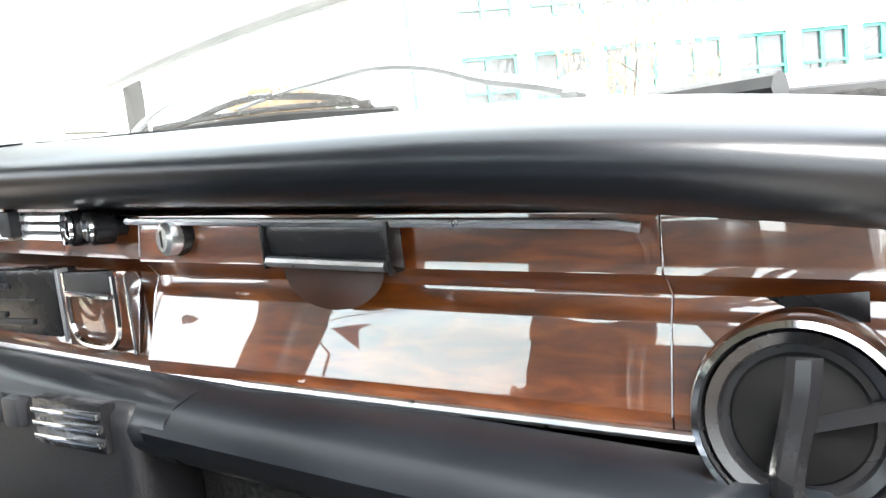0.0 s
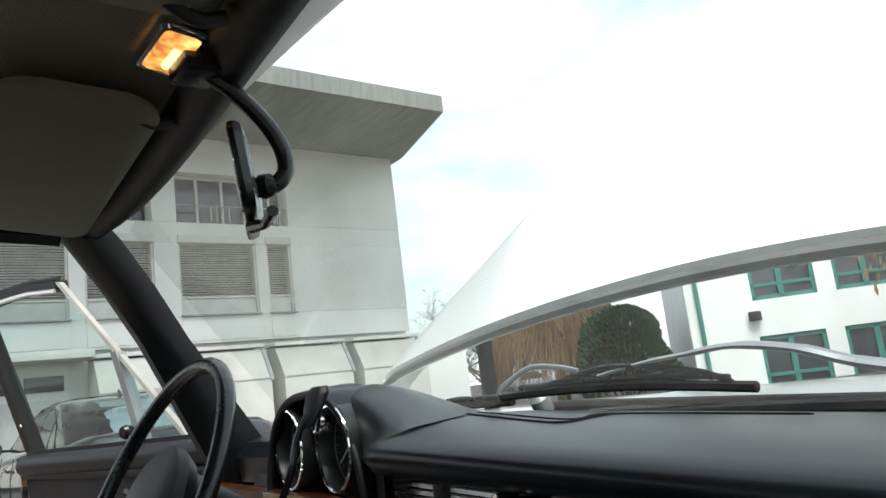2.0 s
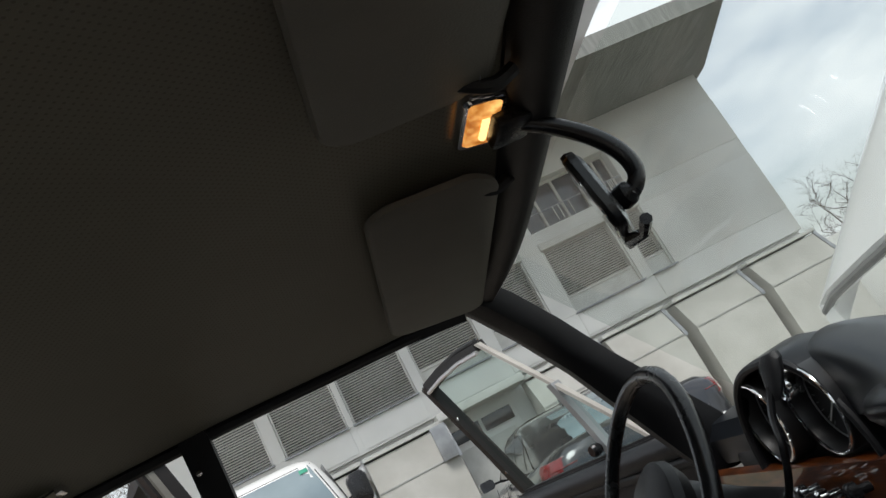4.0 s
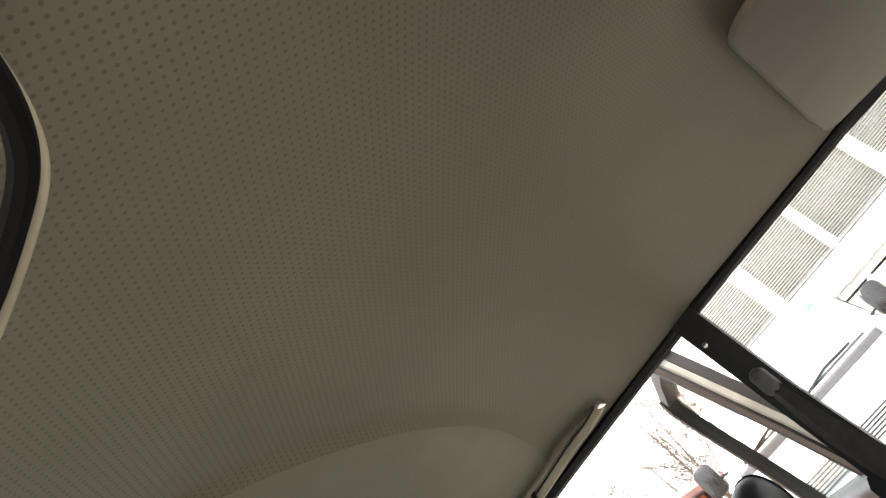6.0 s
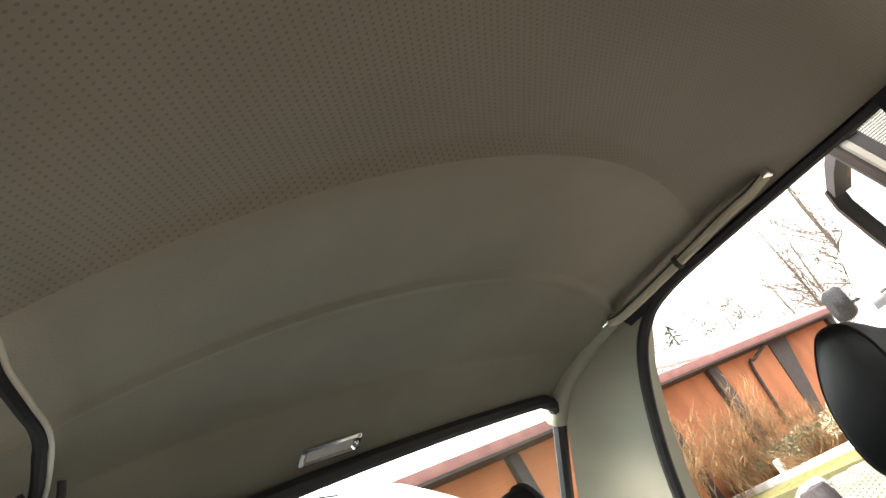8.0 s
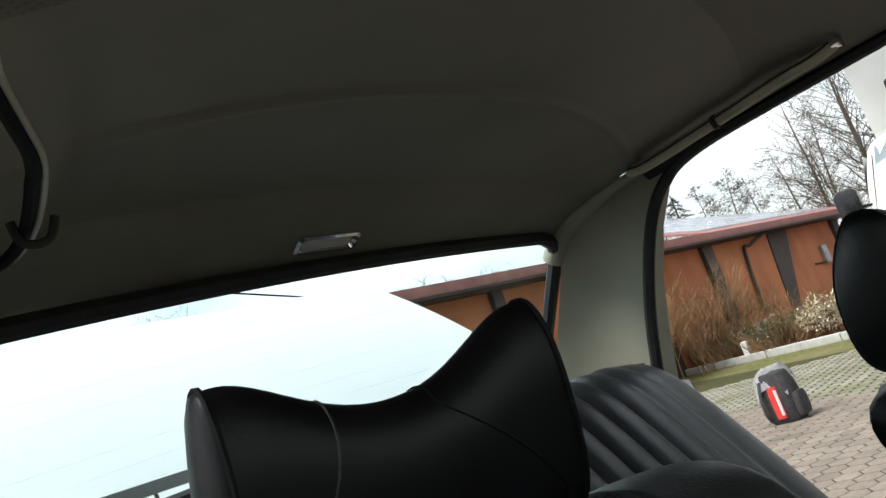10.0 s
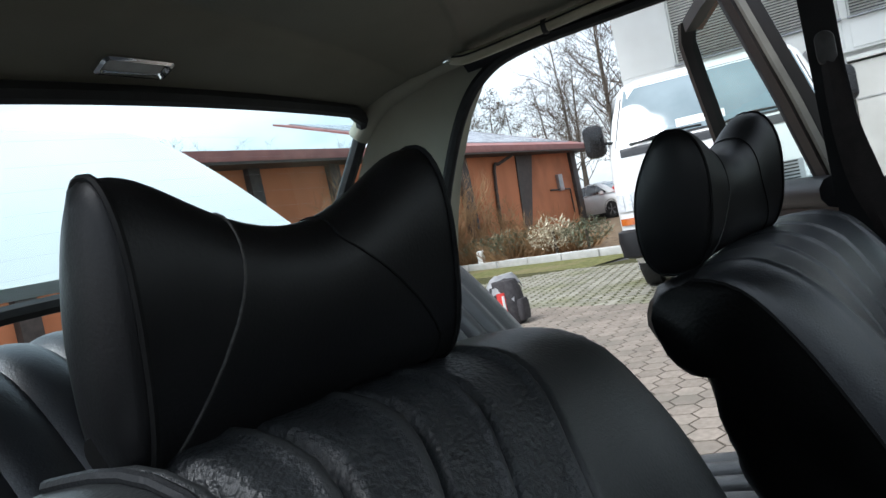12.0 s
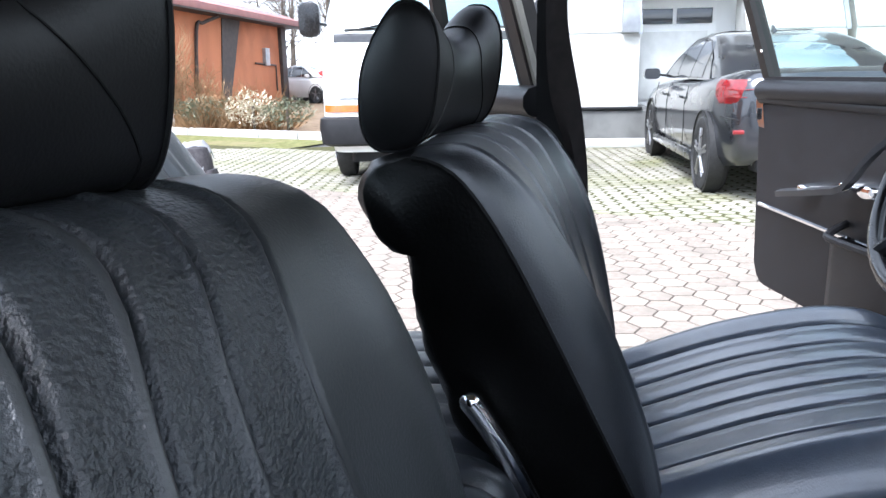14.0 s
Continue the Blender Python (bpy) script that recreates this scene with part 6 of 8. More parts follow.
def front_seat(x0, dy, label, mat, minus_end, plus_end, head, groove, pleats, rise, hollow, swept):
    """minus_end and plus_end say how far each side of the backrest follows the forward curve (1) or the rear one (0)."""
    s = thing("front_seat", label, "car seat", (x0, dy + 0.1, 0.32), group="front seats")
    W, n = 0.535, 34
    co, ci, cp, cb = (resample(c, n) for c in (OUT_CURVE, IN_CURVE, PIPE_LINE, BACK_LINE))

    def twist(u):
        return minus_end + (plus_end - minus_end) * (u + 1) / 2

    def leant(u, z):
        """Where a pleat that starts at u runs at height z: the swept seat's pleats lean inwards towards the crest."""
        if not swept:
            return u
        x = u * W / 2
        side = 1 - 0.6 * min(1.0, max(0.0, (x - 0.04) / 0.085))
        edge = min(1.0, max(0.0, (1 - abs(u)) / 0.6))
        return u - 0.062 / (W / 2) * side * edge * min(1.0, max(0.0, (z - 0.80) / 0.125)) ** 2

    def face(v, i, deep=True):
        """A point of the front: v counts the pleats across, i the steps up."""
        k = twist(v)
        p = ci[i].lerp(co[i], k)
        crest = max(0.0, min(1.0, (i / (n - 1) - 0.5) / 0.4))
        ease = crest * crest * (3 - 2 * crest)
        u = leant(v, p.z + (rise[0] + (rise[1] - rise[0]) * min(1.0, (v + 1) / 1.3)) * ease)
        k = twist(u)
        p = ci[i].lerp(co[i], k)
        j, l = min(i + 1, n - 1), max(i - 1, 0)
        d = (ci[j].lerp(co[j], k) - ci[l].lerp(co[l], k)).normalized()
        nrm = V((0, d.z, -d.y))
        f = 0.010 * math.exp(-((abs(u) - 0.80) / 0.12) ** 2) * (1 - crest) - hollow * max(0, 1 - (abs(u) / 0.72) ** 2) * (1 - crest)
        lift = V((0, 0, (rise[0] + (rise[1] - rise[0]) * min(1.0, (u + 1) / 1.3)) * ease))
        fade = 1 - max(0, i / (n - 1) - 0.90) / 0.11
        if deep:
            x = v * W / 2
            for g in pleats:
                f += fade * groove * (0.30 * math.exp(-((x - g - 0.008) / 0.004) ** 2) - math.exp(-((x - g) / 0.0034) ** 2))
        q = min(1, max(0, (abs(u) - 0.84) / 0.16))
        return (V((x0 + u * W / 2, dy, 0)) + p + nrm * f + lift).lerp(pipe(u, i), 1 - math.sqrt(1 - q * q))

    def pipe(u, i):
        sh = (co[i].y - ci[i].y) * twist(u)
        return V((x0 + u * W / 2, dy + sh, 0)) + cp[i]

    us = [2 * k / 260 - 1 for k in range(261)]
    rings = [[face(u, i) for i in range(n)] + [pipe(u, i) + V((0, 0.004, 0)) for i in range(n - 1, -1, -3)] for u in us]
    back = part("backrest", loft(B(), rings), mat, s, "pleated black leather backrest", angle=70)
    if mat == M["crinkle"]:
        back.data.materials.append(M["bolster"])
        for p in back.data.polygons:
            x = W / 2 * sum(us[k // len(rings[0])] for k in p.vertices) / len(p.vertices)
            seam_band = any(0.001 < x - g < 0.0105 for g in pleats)
            if seam_band or not pleats[0] < x < 0.137:
                p.material_index = 1
    for g in pleats:
        u = g / (W / 2)
        part("pleat_seam", tube(B(), [face(u, i) + V((0, 0.0012, 0.0012)) for i in range(2, n - 1)], 0.0019, 6), M["slot"], back)
    if swept:
        part("bolster_piping", tube(B(), [face(0.137 / (W / 2), i) + V((0, 0.0022, 0.0022)) for i in range(2, n)], 0.0032, 8), M["piping"], back, "grey leather piping beside the bolster")
    rings = []
    for k in range(41):
        u = (2 * k / 40 - 1) * 0.985
        q = (1 - abs(2 * k / 40 - 1) ** 5) ** 0.5
        row = []
        for i in range(n):
            c = cb[i] + V((x0 + u * W / 2 * 0.97, dy + 0.3 * (co[i].y - ci[i].y) * twist(u), 0))
            wr = 0.0045 * math.sin(8 * u + i * 0.9) * math.sin(i * 0.35) + 0.003 * math.sin(21 * u + i * 0.5) + 0.002 * math.sin(33 * u - i * 0.8)
            row.append(pipe(u, i).lerp(c, 0.84 + 0.16 * q) + V((0, wr, 0)))
        rings.append(row + [pipe(u, i) + V((0, 0.006, 0)) for i in range(n - 1, -1, -3)])
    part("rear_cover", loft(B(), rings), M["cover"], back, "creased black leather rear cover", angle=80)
    for sg in (-1, 1):
        part("side_piping", tube(B(), [pipe(sg * 1.0, i) + V((-sg * 0.001, 0, 0)) for i in range(n)], 0.0032, 6), M["seam"], back, "black piping")
    # cushion
    crown = spline([(x0, dy + 0.05, 0.445), (x0, dy + 0.12, 0.472), (x0, dy + 0.26, 0.522), (x0, dy + 0.41, 0.552), (x0, dy + 0.50, 0.54), (x0, dy + 0.535, 0.49), (x0, dy + 0.53, 0.42)], 4)
    rings = []
    for i, p in enumerate(crown):
        t = i / (len(crown) - 1)
        d = (crown[min(i + 1, len(crown) - 1)] - crown[max(i - 1, 0)]).normalized()
        nrm = V((0, -d.z, d.y))
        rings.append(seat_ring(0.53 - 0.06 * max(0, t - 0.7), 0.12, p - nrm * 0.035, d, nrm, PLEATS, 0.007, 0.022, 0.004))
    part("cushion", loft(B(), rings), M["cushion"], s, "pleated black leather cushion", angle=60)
    part("seat_base", box((x0, dy + 0.28, 0.39), (0.46, 0.46, 0.11), 0.02), M["carpet"], s)
    for sg in (-1, 1):
        part("seat_rail", box((x0 + sg * 0.19, dy + 0.26, 0.315), (0.035, 0.5, 0.045), 0.006), M["underpaint"], s)
    # headrest with its horn-shaped ends
    hx, hy, hz, yaw, half, capd, midd, tmid, thorn, base, lean, roll = head
    turn_h = Matrix.Translation((hx, hy, hz)) @ Matrix.Rotation(radians(yaw), 4, "Z") @ Matrix.Translation((0, 0, 0.95)) @ Matrix.Rotation(radians(roll), 4, "Y") @ Matrix.Translation((0, 0, -0.95))
    hrings = []
    n = 29

    def head_ring(u, x, q):
        horn = abs(u) ** 2.1
        top = tmid + thorn * math.sin(min(1.0, horn * 1.15) * math.pi / 2)
        bot = base - 0.006 * horn
        dep = midd + (capd - midd) * horn
        ring = []
        for k in range(36):
            a = 2 * math.pi * k / 36
            cz, sz = math.cos(a), math.sin(a)
            zz = 0.5 * (top + bot) + 0.5 * q * (top - bot) * math.copysign(abs(sz) ** (0.9 if sz > 0 else 0.7), sz)
            up_ = max(0, sz)
            taper = 1 - 0.10 * up_ ** 3 if cz > 0 else 1 - 0.45 * up_ ** 1.4 * (0.3 + 0.7 * horn)
            yy = 0.5 * q * dep * math.copysign(abs(cz) ** 0.72, cz) * taper + lean * (zz - 0.98)
            ring.append(turn_h @ V((x, yy, zz)))
        return ring

    for k in range(n):
        u = math.sin((2 * k / (n - 1) - 1) * math.pi / 2 * 0.94) / math.sin(math.pi / 2 * 0.94)
        hrings.append(head_ring(u, u * half, 1.0))
    cap = lambda sg: [head_ring(sg, sg * (half + d), q) for q, d in ((0.97, 0.003), (0.85, 0.006), (0.6, 0.009), (0.25, 0.0105))]
    hd = part("headrest", loft(B(), list(reversed(cap(-1))) + hrings + cap(1)), M["headrest"], s, "black leather headrest with raised ends", angle=60)
    for k in (0, n - 1):
        cen = sum(hrings[k], V()) / 36
        part("piping", tube(B(), [p + (p - cen).normalized() * 0.0005 for p in hrings[k]], 0.0019, 6, closed=True), M["seam"], hd, "black piping")
    for sg in (-1, 1):
        pts = []
        for k in range(36):
            z0 = head_ring(0.42, 0, 1.0)[k].z
            u = sg * (0.44 + 0.42 * max(0.0, (0.985 - z0) / 0.09) ** 1.3)
            if swept:
                u = min(0.95, 0.45 + 0.45 * max(0.0, (1.03 - z0) / 0.09) ** 2) if sg > 0 else -min(0.85, 0.15 + 0.60 * max(0.0, (1.025 - z0) / 0.07))
            pts.append(head_ring(u, u * half, 1.006)[k])
        part("stitched_seam", tube(B(), pts, 0.0008, 5, closed=True), M["thread"] if sg > 0 else M["seam"], hd)
    for sg in (-1, 1):
        part("headrest_grommet", turned(B(), turn_h @ V((sg * (half + 0.007), -0.016, 0.928)), turn_h.to_3x3() @ V((sg, 0.1, -0.1)), [(0, 0.009), (0.001, 0.0085), (0.0012, 0.005)], 16), M["slot"], hd, "small dark grommet")
        part("headrest_post", tube(B(), [turn_h @ V((sg * 0.05, -0.018, 0.925)), turn_h @ V((sg * 0.05, -0.022, 0.86))], 0.005, 8), M["blackplastic"], hd, "black post")
    return s


front_seat(-0.385, 0.0, "black pleated leather driver's seat with a horned headrest", M["seat"], 1.0, 0.0, (-0.355, -0.188, 0.0075, -15, 0.1224, 0.0987, 0.086, 1.0214, 0.0413, 0.897, 0.152, 2.85), 0.0115, DRIVER_PLEATS, (0.0, 0.004), 0.019, False)
front_seat(0.385, -0.170, "black crinkled leather passenger seat with a horned headrest", M["crinkle"], 0.95, 0.4, (0.3741, -0.2987, 0.0178, -9.0, 0.1088, 0.0593, 0.0574, 1.0114, 0.0337, 0.913, 0.1355, 0.63), 0.013, WIDE_PLEATS, (0.004, 0.030), 0.012, True)
rc = thing("seat_recliner", "chrome seat recliner lever beside the driver's backrest", "recliner lever", (-0.125, -0.06, 0.52))
part("lever", tube(B(), spline([(-0.115, -0.137, 0.638), (-0.115, -0.131, 0.630), (-0.115, -0.117, 0.610), (-0.115, -0.088, 0.562), (-0.115, -0.052, 0.49), (-0.118, -0.02, 0.43)], 5), [0.004, 0.007, 0.0095, 0.011, 0.012] + [0.0135] * 21, 12), M["chrome"], rc)
part("pivot", turned(B(), (-0.13, -0.02, 0.43), (1, 0, 0), [(-0.01, 0.03), (0.006, 0.03), (0.012, 0.02)], 20), M["blackplastic"], rc)

bench = thing("rear_bench", "black pleated leather rear bench seat", "car seat", (0, -0.4, 0.33))
BP = [-0.48 + 0.06 * k for k in range(17)]
spine = spline([(0, -0.43, 0.52), (0, -0.47, 0.62), (0, -0.56, 0.76), (0, -0.66, 0.90), (0, -0.715, 0.955), (0, -0.765, 0.972), (0, -0.80, 0.955)], 4)


def bench_ring(p, nrm, w, t, amp, groove):
    out = []
    for k in range(121):
        u = 2 * k / 120 - 1
        x = u * w / 2
        f = t / 2 * (1 - abs(u) ** 14) ** 0.5
        if abs(x) < 0.485:
            f += 0.005 * abs(math.sin((x - BP[0]) / 0.06 * math.pi)) * amp
        for gx in BP:
            if abs(x - gx) < 0.02:
                f -= amp * groove * math.exp(-((x - gx) / 0.005) ** 2)
        out.append(p + V((x, 0, 0)) + nrm * f)
    out += [p + V((w / 2 * 0.97, 0, 0)) - nrm * t / 2, p + V((-w / 2 * 0.97, 0, 0)) - nrm * t / 2]
    return out


rings = []
for i, p in enumerate(spine):
    d = (spine[min(i + 1, len(spine) - 1)] - spine[max(i - 1, 0)]).normalized()
    rings.append(bench_ring(p - V((0, d.z, -d.y)) * 0.05, V((0, d.z, -d.y)), 1.19, 0.12, 1.0 - max(0, (i / len(spine) - 0.72) * 2.2), 0.007))
part("backrest", loft(B(), rings), M["seat"], bench, angle=60)
rings = []
crown = spline([(0, -0.44, 0.535), (0, -0.36, 0.55), (0, -0.22, 0.56), (0, -0.12, 0.55), (0, -0.085, 0.50), (0, -0.09, 0.40)], 4)
for i, p in enumerate(crown):
    d = (crown[min(i + 1, len(crown) - 1)] - crown[max(i - 1, 0)]).normalized()
    rings.append(bench_ring(p - V((0, -d.z, d.y)) * 0.05, V((0, -d.z, d.y)), 1.17, 0.12, 1.0, 0.006))
part("cushion", loft(B(), rings), M["seat"], bench, angle=60)
part("seat_base", box((0, -0.33, 0.38), (1.12, 0.42, 0.16), 0.01), M["carpet"], bench)

# ---------------------------------------------------------------- ground and paving
GZ = -0.128


def K(s, w):
    """Yard plan: s runs along the kerb, w away from it towards the car."""
    return (-14.13 + 0.4266 * s + 0.9045 * w, -7.88 + 0.9045 * s - 0.4266 * w)


def kerb_gap(x, y):
    return 0.9045 * (x + 14.13) - 0.4266 * (y + 7.88)


W_GRASS, W_PALE = 1.42, 4.44


def sheet(name, pts, z, mat, label, category):
    ob = raw(name, [(x, y, z) for x, y in pts], [tuple(range(len(pts)))], mat)
    tagged(ob, label, category, kind="structure")
    return ob


sheet("ground", [(-400, -400), (400, -400), (400, 400), (-400, 400)], GZ - 0.03, M["asphalt"], "grey asphalt yard reaching out to the horizon", "ground")
sheet("lawn", [K(-36, 0), K(-36, W_GRASS), K(5.2, W_GRASS), K(5.2, 0)], GZ - 0.006, M["grass"], "thin winter grass strip between the paving and the kerb", "lawn")
sheet("planting_bed", [K(-36, -18), K(-36, 0), K(5.0, 0), (-12.1, -2.95), (-34, -2.95)], GZ - 0.004, M["earth"], "brown planting bed with dry winter growth", "planting bed")
lot = sheet("pavement", [K(-36, W_PALE), (16, -40), (16, 40), K(50, W_PALE)], GZ - 0.003, M["joint"], "paved yard of pale hexagonal concrete blocks", "pavement")
lat = sheet("grass_paving", [K(-36, W_GRASS), K(-36, W_PALE), K(24, W_PALE), (-11.0, 14), (-11.0, -2.95), K(5.2, W_GRASS)], GZ - 0.004, M["moss"], "pale concrete blocks with wide mossy joints", "pavement")

kerb = thing("kerb", "pale concrete kerb stones along the planting bed", "kerb", (*K(-4, 0), GZ), kind="structure")
turn_k = Matrix.Rotation(math.atan2(0.9045, 0.4266), 3, "Z")
for k in range(34):
    part("kerb_stone", box((*K(4.7 - 0.95 * k, 0.006 * (k % 3)), GZ + 0.04), (0.93, 0.16, 0.17), 0.012, turn_k), M["kerb"], kerb)

# ---------------------------------------------------------------- office building with blinds
FX = -11.3
off = thing("office_building", "white plastered office building with grey blinds and concrete skirts", "building", (FX, 3, 0))
wins = [(-2.05, -1.05), (-0.85, 0.20), (0.30, 1.42), (1.58, 2.75), (2.98, 4.02), (4.42, 5.78), (5.98, 6.45)]
Y0, Y1 = -2.9, 8.90
# wall built round its openings: piers and bands
part("wall", box((FX - 0.6, 0.5 * (Y0 + Y1), 1.0), (0.7, Y1 - Y0, 2.36), 0.0), M["plaster"], off)
part("wall_band", box((FX - 0.3, 0.5 * (Y0 + Y1), 2.40), (0.36, Y1 - Y0, 0.46), 0.01), M["plaster"], off)
part("wall_band", box((FX - 0.3, 0.5 * (Y0 + Y1), 4.03), (0.36, Y1 - Y0, 0.36), 0.01), M["plaster"], off)
part("wall_band", box((FX - 0.3, 0.5 * (Y0 + Y1), 5.45), (0.36, Y1 - Y0, 0.72), 0.01), M["plaster"], off)
edges = [Y0] + [v for w in wins for v in w] + [Y1]
for a, b in zip(edges[::2], edges[1::2]):
    for z0, z1 in ((2.63, 3.85), (4.21, 5.09)):
        part("pier", box((FX - 0.28, 0.5 * (a + b), 0.5 * (z0 + z1)), (0.34, b - a, z1 - z0), 0.008), M["plaster"], off)
part("rear_block", box((FX - 4.0, 0.5 * (Y0 + Y1), 2.9), (7.0, Y1 - Y0 - 0.1, 5.7)), M["plaster"], off)
for i, (a, b) in enumerate(wins):
    w = part("window", box((FX - 0.40, 0.5 * (a + b), 3.24), (0.03, b - a, 1.22)), M["darkglass"], off, "dark window behind a grey blind")
    for k in range(30 if i < 3 else 22):
        z = 3.83 - 0.041 * k
        part("blind_slat", loft(B(), [[(FX - 0.20, y, z - 0.016), (FX - 0.165, y, z + 0.004), (FX - 0.160, y, z + 0.001), (FX - 0.195, y, z - 0.019)] for y in (a + 0.03, b - 0.03)]), M["blind"], w)
    for y in (a + 0.02, b - 0.02):
        part("blind_guide", box((FX - 0.17, y, 3.24), (0.05, 0.03, 1.2), 0.004), M["frame"], w)
    if i >= 3:
        part("lower_panel", box((FX - 0.21, 0.5 * (a + b), 2.78), (0.04, b - a - 0.02, 0.31), 0.004), M["frame"], w, "white lower panel")
        part("blind_rail", box((FX - 0.175, 0.5 * (a + b), 2.935), (0.04, b - a - 0.04, 0.03), 0.004), M["blind"], w)
    part("lintel", box((FX - 0.12, 0.5 * (a + b), 3.92), (0.10, b - a + 0.02, 0.13), 0.006), M["frame"], w)
    part("spandrel", box((FX - 0.14, 0.5 * (a + b), 2.41), (0.08, b - a, 0.40), 0.01), M["plaster"], w)
    part("sill", box((FX - 0.10, 0.5 * (a + b), 2.625), (0.14, b - a + 0.03, 0.025), 0.004), M["metal"], w)
    u = part("upper_window", box((FX - 0.42, 0.5 * (a + b), 4.65), (0.03, b - a, 0.88)), M["darkglass"], off, "dark upper window with pale frames")
    n = 3 if b - a > 0.8 else 2
    for k in range(n + 1):
        part("mullion", box((FX - 0.39, a + (b - a) * k / n, 4.65), (0.05, 0.05, 0.88), 0.006), M["frame"], u)
    for z in (4.23, 5.07):
        part("transom", box((FX - 0.388, 0.5 * (a + b), z), (0.05, b - a, 0.05), 0.006), M["frame"], u)
    part("guard_rail", tube(B(), [(FX - 0.15, a, 4.52), (FX - 0.15, b, 4.52)], 0.012, 6), M["metal"], u)
    for k in range(4):
        part("guard_bar", tube(B(), [(FX - 0.15, a + (b - a) * (0.45 + 0.08 * k), 4.24), (FX - 0.15, a + (b - a) * (0.45 + 0.08 * k), 4.52)], 0.010, 6), M["frame"], u)
# roof with a deep overhang
part("roof", slab(B(), [(-8.87, 8.33, 5.72), (-8.87, -4.0, 5.72), (-19, -4.0, 5.72), (-19, 9.6, 5.72), (-11.3, 9.1, 5.72)], (0, 0, 0.30)), M["eave"], off, "grey boarded roof overhang")
# concrete skirts in front of the lower storey
skirts = [(-2.9, -1.0), (-0.95, 0.12), (0.20, 1.50), (2.95, 4.30), (4.42, 5.55), (5.78, 7.08), (7.30, 8.70)]
for a, b in skirts:
    sk = part("concrete_skirt", loft(B(), [[(x, y, z) for x, z in ((FX, 2.0), (FX + 0.34, 1.97), (FX + 0.62, 1.50), (FX + 0.62, GZ), (FX, GZ))] for y in (a, b)]), M["concrete"], off, "weathered concrete skirt panel")
    part("white_lip", box((FX + 0.18, 0.5 * (a + b), 2.03), (0.42, b - a + 0.04, 0.06), 0.008), M["frame"], sk)
    part("joint_line", box((FX + 0.625, 0.5 * (a + b), 1.48), (0.012, b - a - 0.02, 0.02)), M["kerb"], sk)
    part("edge_rail", loft(B(), [[(FX + 0.36, y, 2.0), (FX + 0.65, y, 1.50), (FX + 0.65, y, 1.44), (FX + 0.33, y, 1.96)] for y in (b - 0.03, b + 0.03)]), M["metal"], sk)
part("base_strip", box((FX + 0.35, 0.4, 0.125), (0.74, 2.9, 0.51), 0.01), M["plinth"], off, "grey base strip")
part("base_gap", box((FX + 0.35, 0.4, 0.405), (0.60, 2.5, 0.05), 0.0), M["plinth"], off)
# thin dark box that paints the shadow gap on top of the strip
part("base_lip", box((FX + 0.38, 0.4, 0.415), (0.76, 2.3, 0.03), 0.004), M["rubber"], off, "dark strip drawn as the shadow gap above the base strip")
# doorway with a canopy and a transom window
dw = part("doorway", box((FX - 0.25, 2.1, 1.05), (0.08, 1.25, 2.1), 0.01), M["plaster"], off)
for yc in (1.82, 2.40):
    part("transom_pane", box((FX - 0.19, yc, 1.72), (0.03, 0.52, 0.22), 0.004), M["darkglass"], dw)
part("door_pane", box((FX - 0.19, 2.1, 1.0), (0.03, 1.0, 1.0), 0.004), M["frame"], dw)
part("canopy", box((FX + 0.1, 2.2, 2.08), (0.7, 1.5, 0.12), 0.01), M["frame"], dw)
part("meter_box", box((FX + 0.68, 1.36, 1.72), (0.10, 0.24, 0.52), 0.01), M["metal"], off, "grey metal meter box")
part("low_annex", box((FX - 0.6, 9.45, 0.83), (1.6, 1.1, 1.94), 0.01), M["plaster"], off)
part("building_kerb", box((FX + 0.80, 0.4, GZ + 0.05), (0.2, 6.0, 0.12), 0.01), M["kerb"], off)

# ---------------------------------------------------------------- office building with green frames
gb = thing("green_framed_building", "white three-storey building with green window frames", "building", (-15, 22, 0))
ga, gb_dir = V((-13.6, 21.56, 0)), V((0.74, 0.673, 0)).normalized()
gn = V((gb_dir.y, -gb_dir.x, 0))


def G(s, d, z):
    return ga + gb_dir * s + gn * d + V((0, 0, z))


def gbox(s0, s1, z0, z1, d0, d1, bev=0.0):
    bm = loft(B(), [[G(s, d, z) for s, z in ((s0, z0), (s1, z0), (s1, z1), (s0, z1))] for d in (d0, d1)])
    return bm


part("wall", gbox(0, 30, -1.6, 9.6, -6, -0.22), M["plaster"], gb)
gw = [(2.05 + 2.56 * k, 4.05 + 2.56 * k) for k in range(10)]
rowz = [(-0.35, 1.35), (2.5, 4.2), (5.3, 6.9)]
for z0, z1 in ((-1.6, -0.35), (1.35, 2.5), (4.2, 5.3), (6.9, 9.6)):
    part("wall_band", gbox(0, 30, z0, z1, -0.22, 0.0), M["plaster"], gb)
for z0, z1 in rowz:
    e = [0] + [v for w in gw for v in w] + [30]
    for a, b in zip(e[::2], e[1::2]):
        part("pier", gbox(a, b, z0, z1, -0.22, 0.0), M["plaster"], gb)
    for a, b in gw:
        w = part("window", gbox(a, b, z0, z1, -0.20, -0.16), M["darkglass"], gb, "green-framed window with dark glass")
        for s0, s1, y0, y1 in ((a, b, z0, z0 + 0.13), (a, b, z1 - 0.13, z1), (a, a + 0.12, z0, z1), (b - 0.12, b, z0, z1), (a + 0.85, a + 1.02, z0, z1), (a, b, z0 + 0.42, z0 + 0.52)):
            part("green_bar", gbox(s0, s1, y0, y1, -0.16, -0.06), M["greenframe"], w)
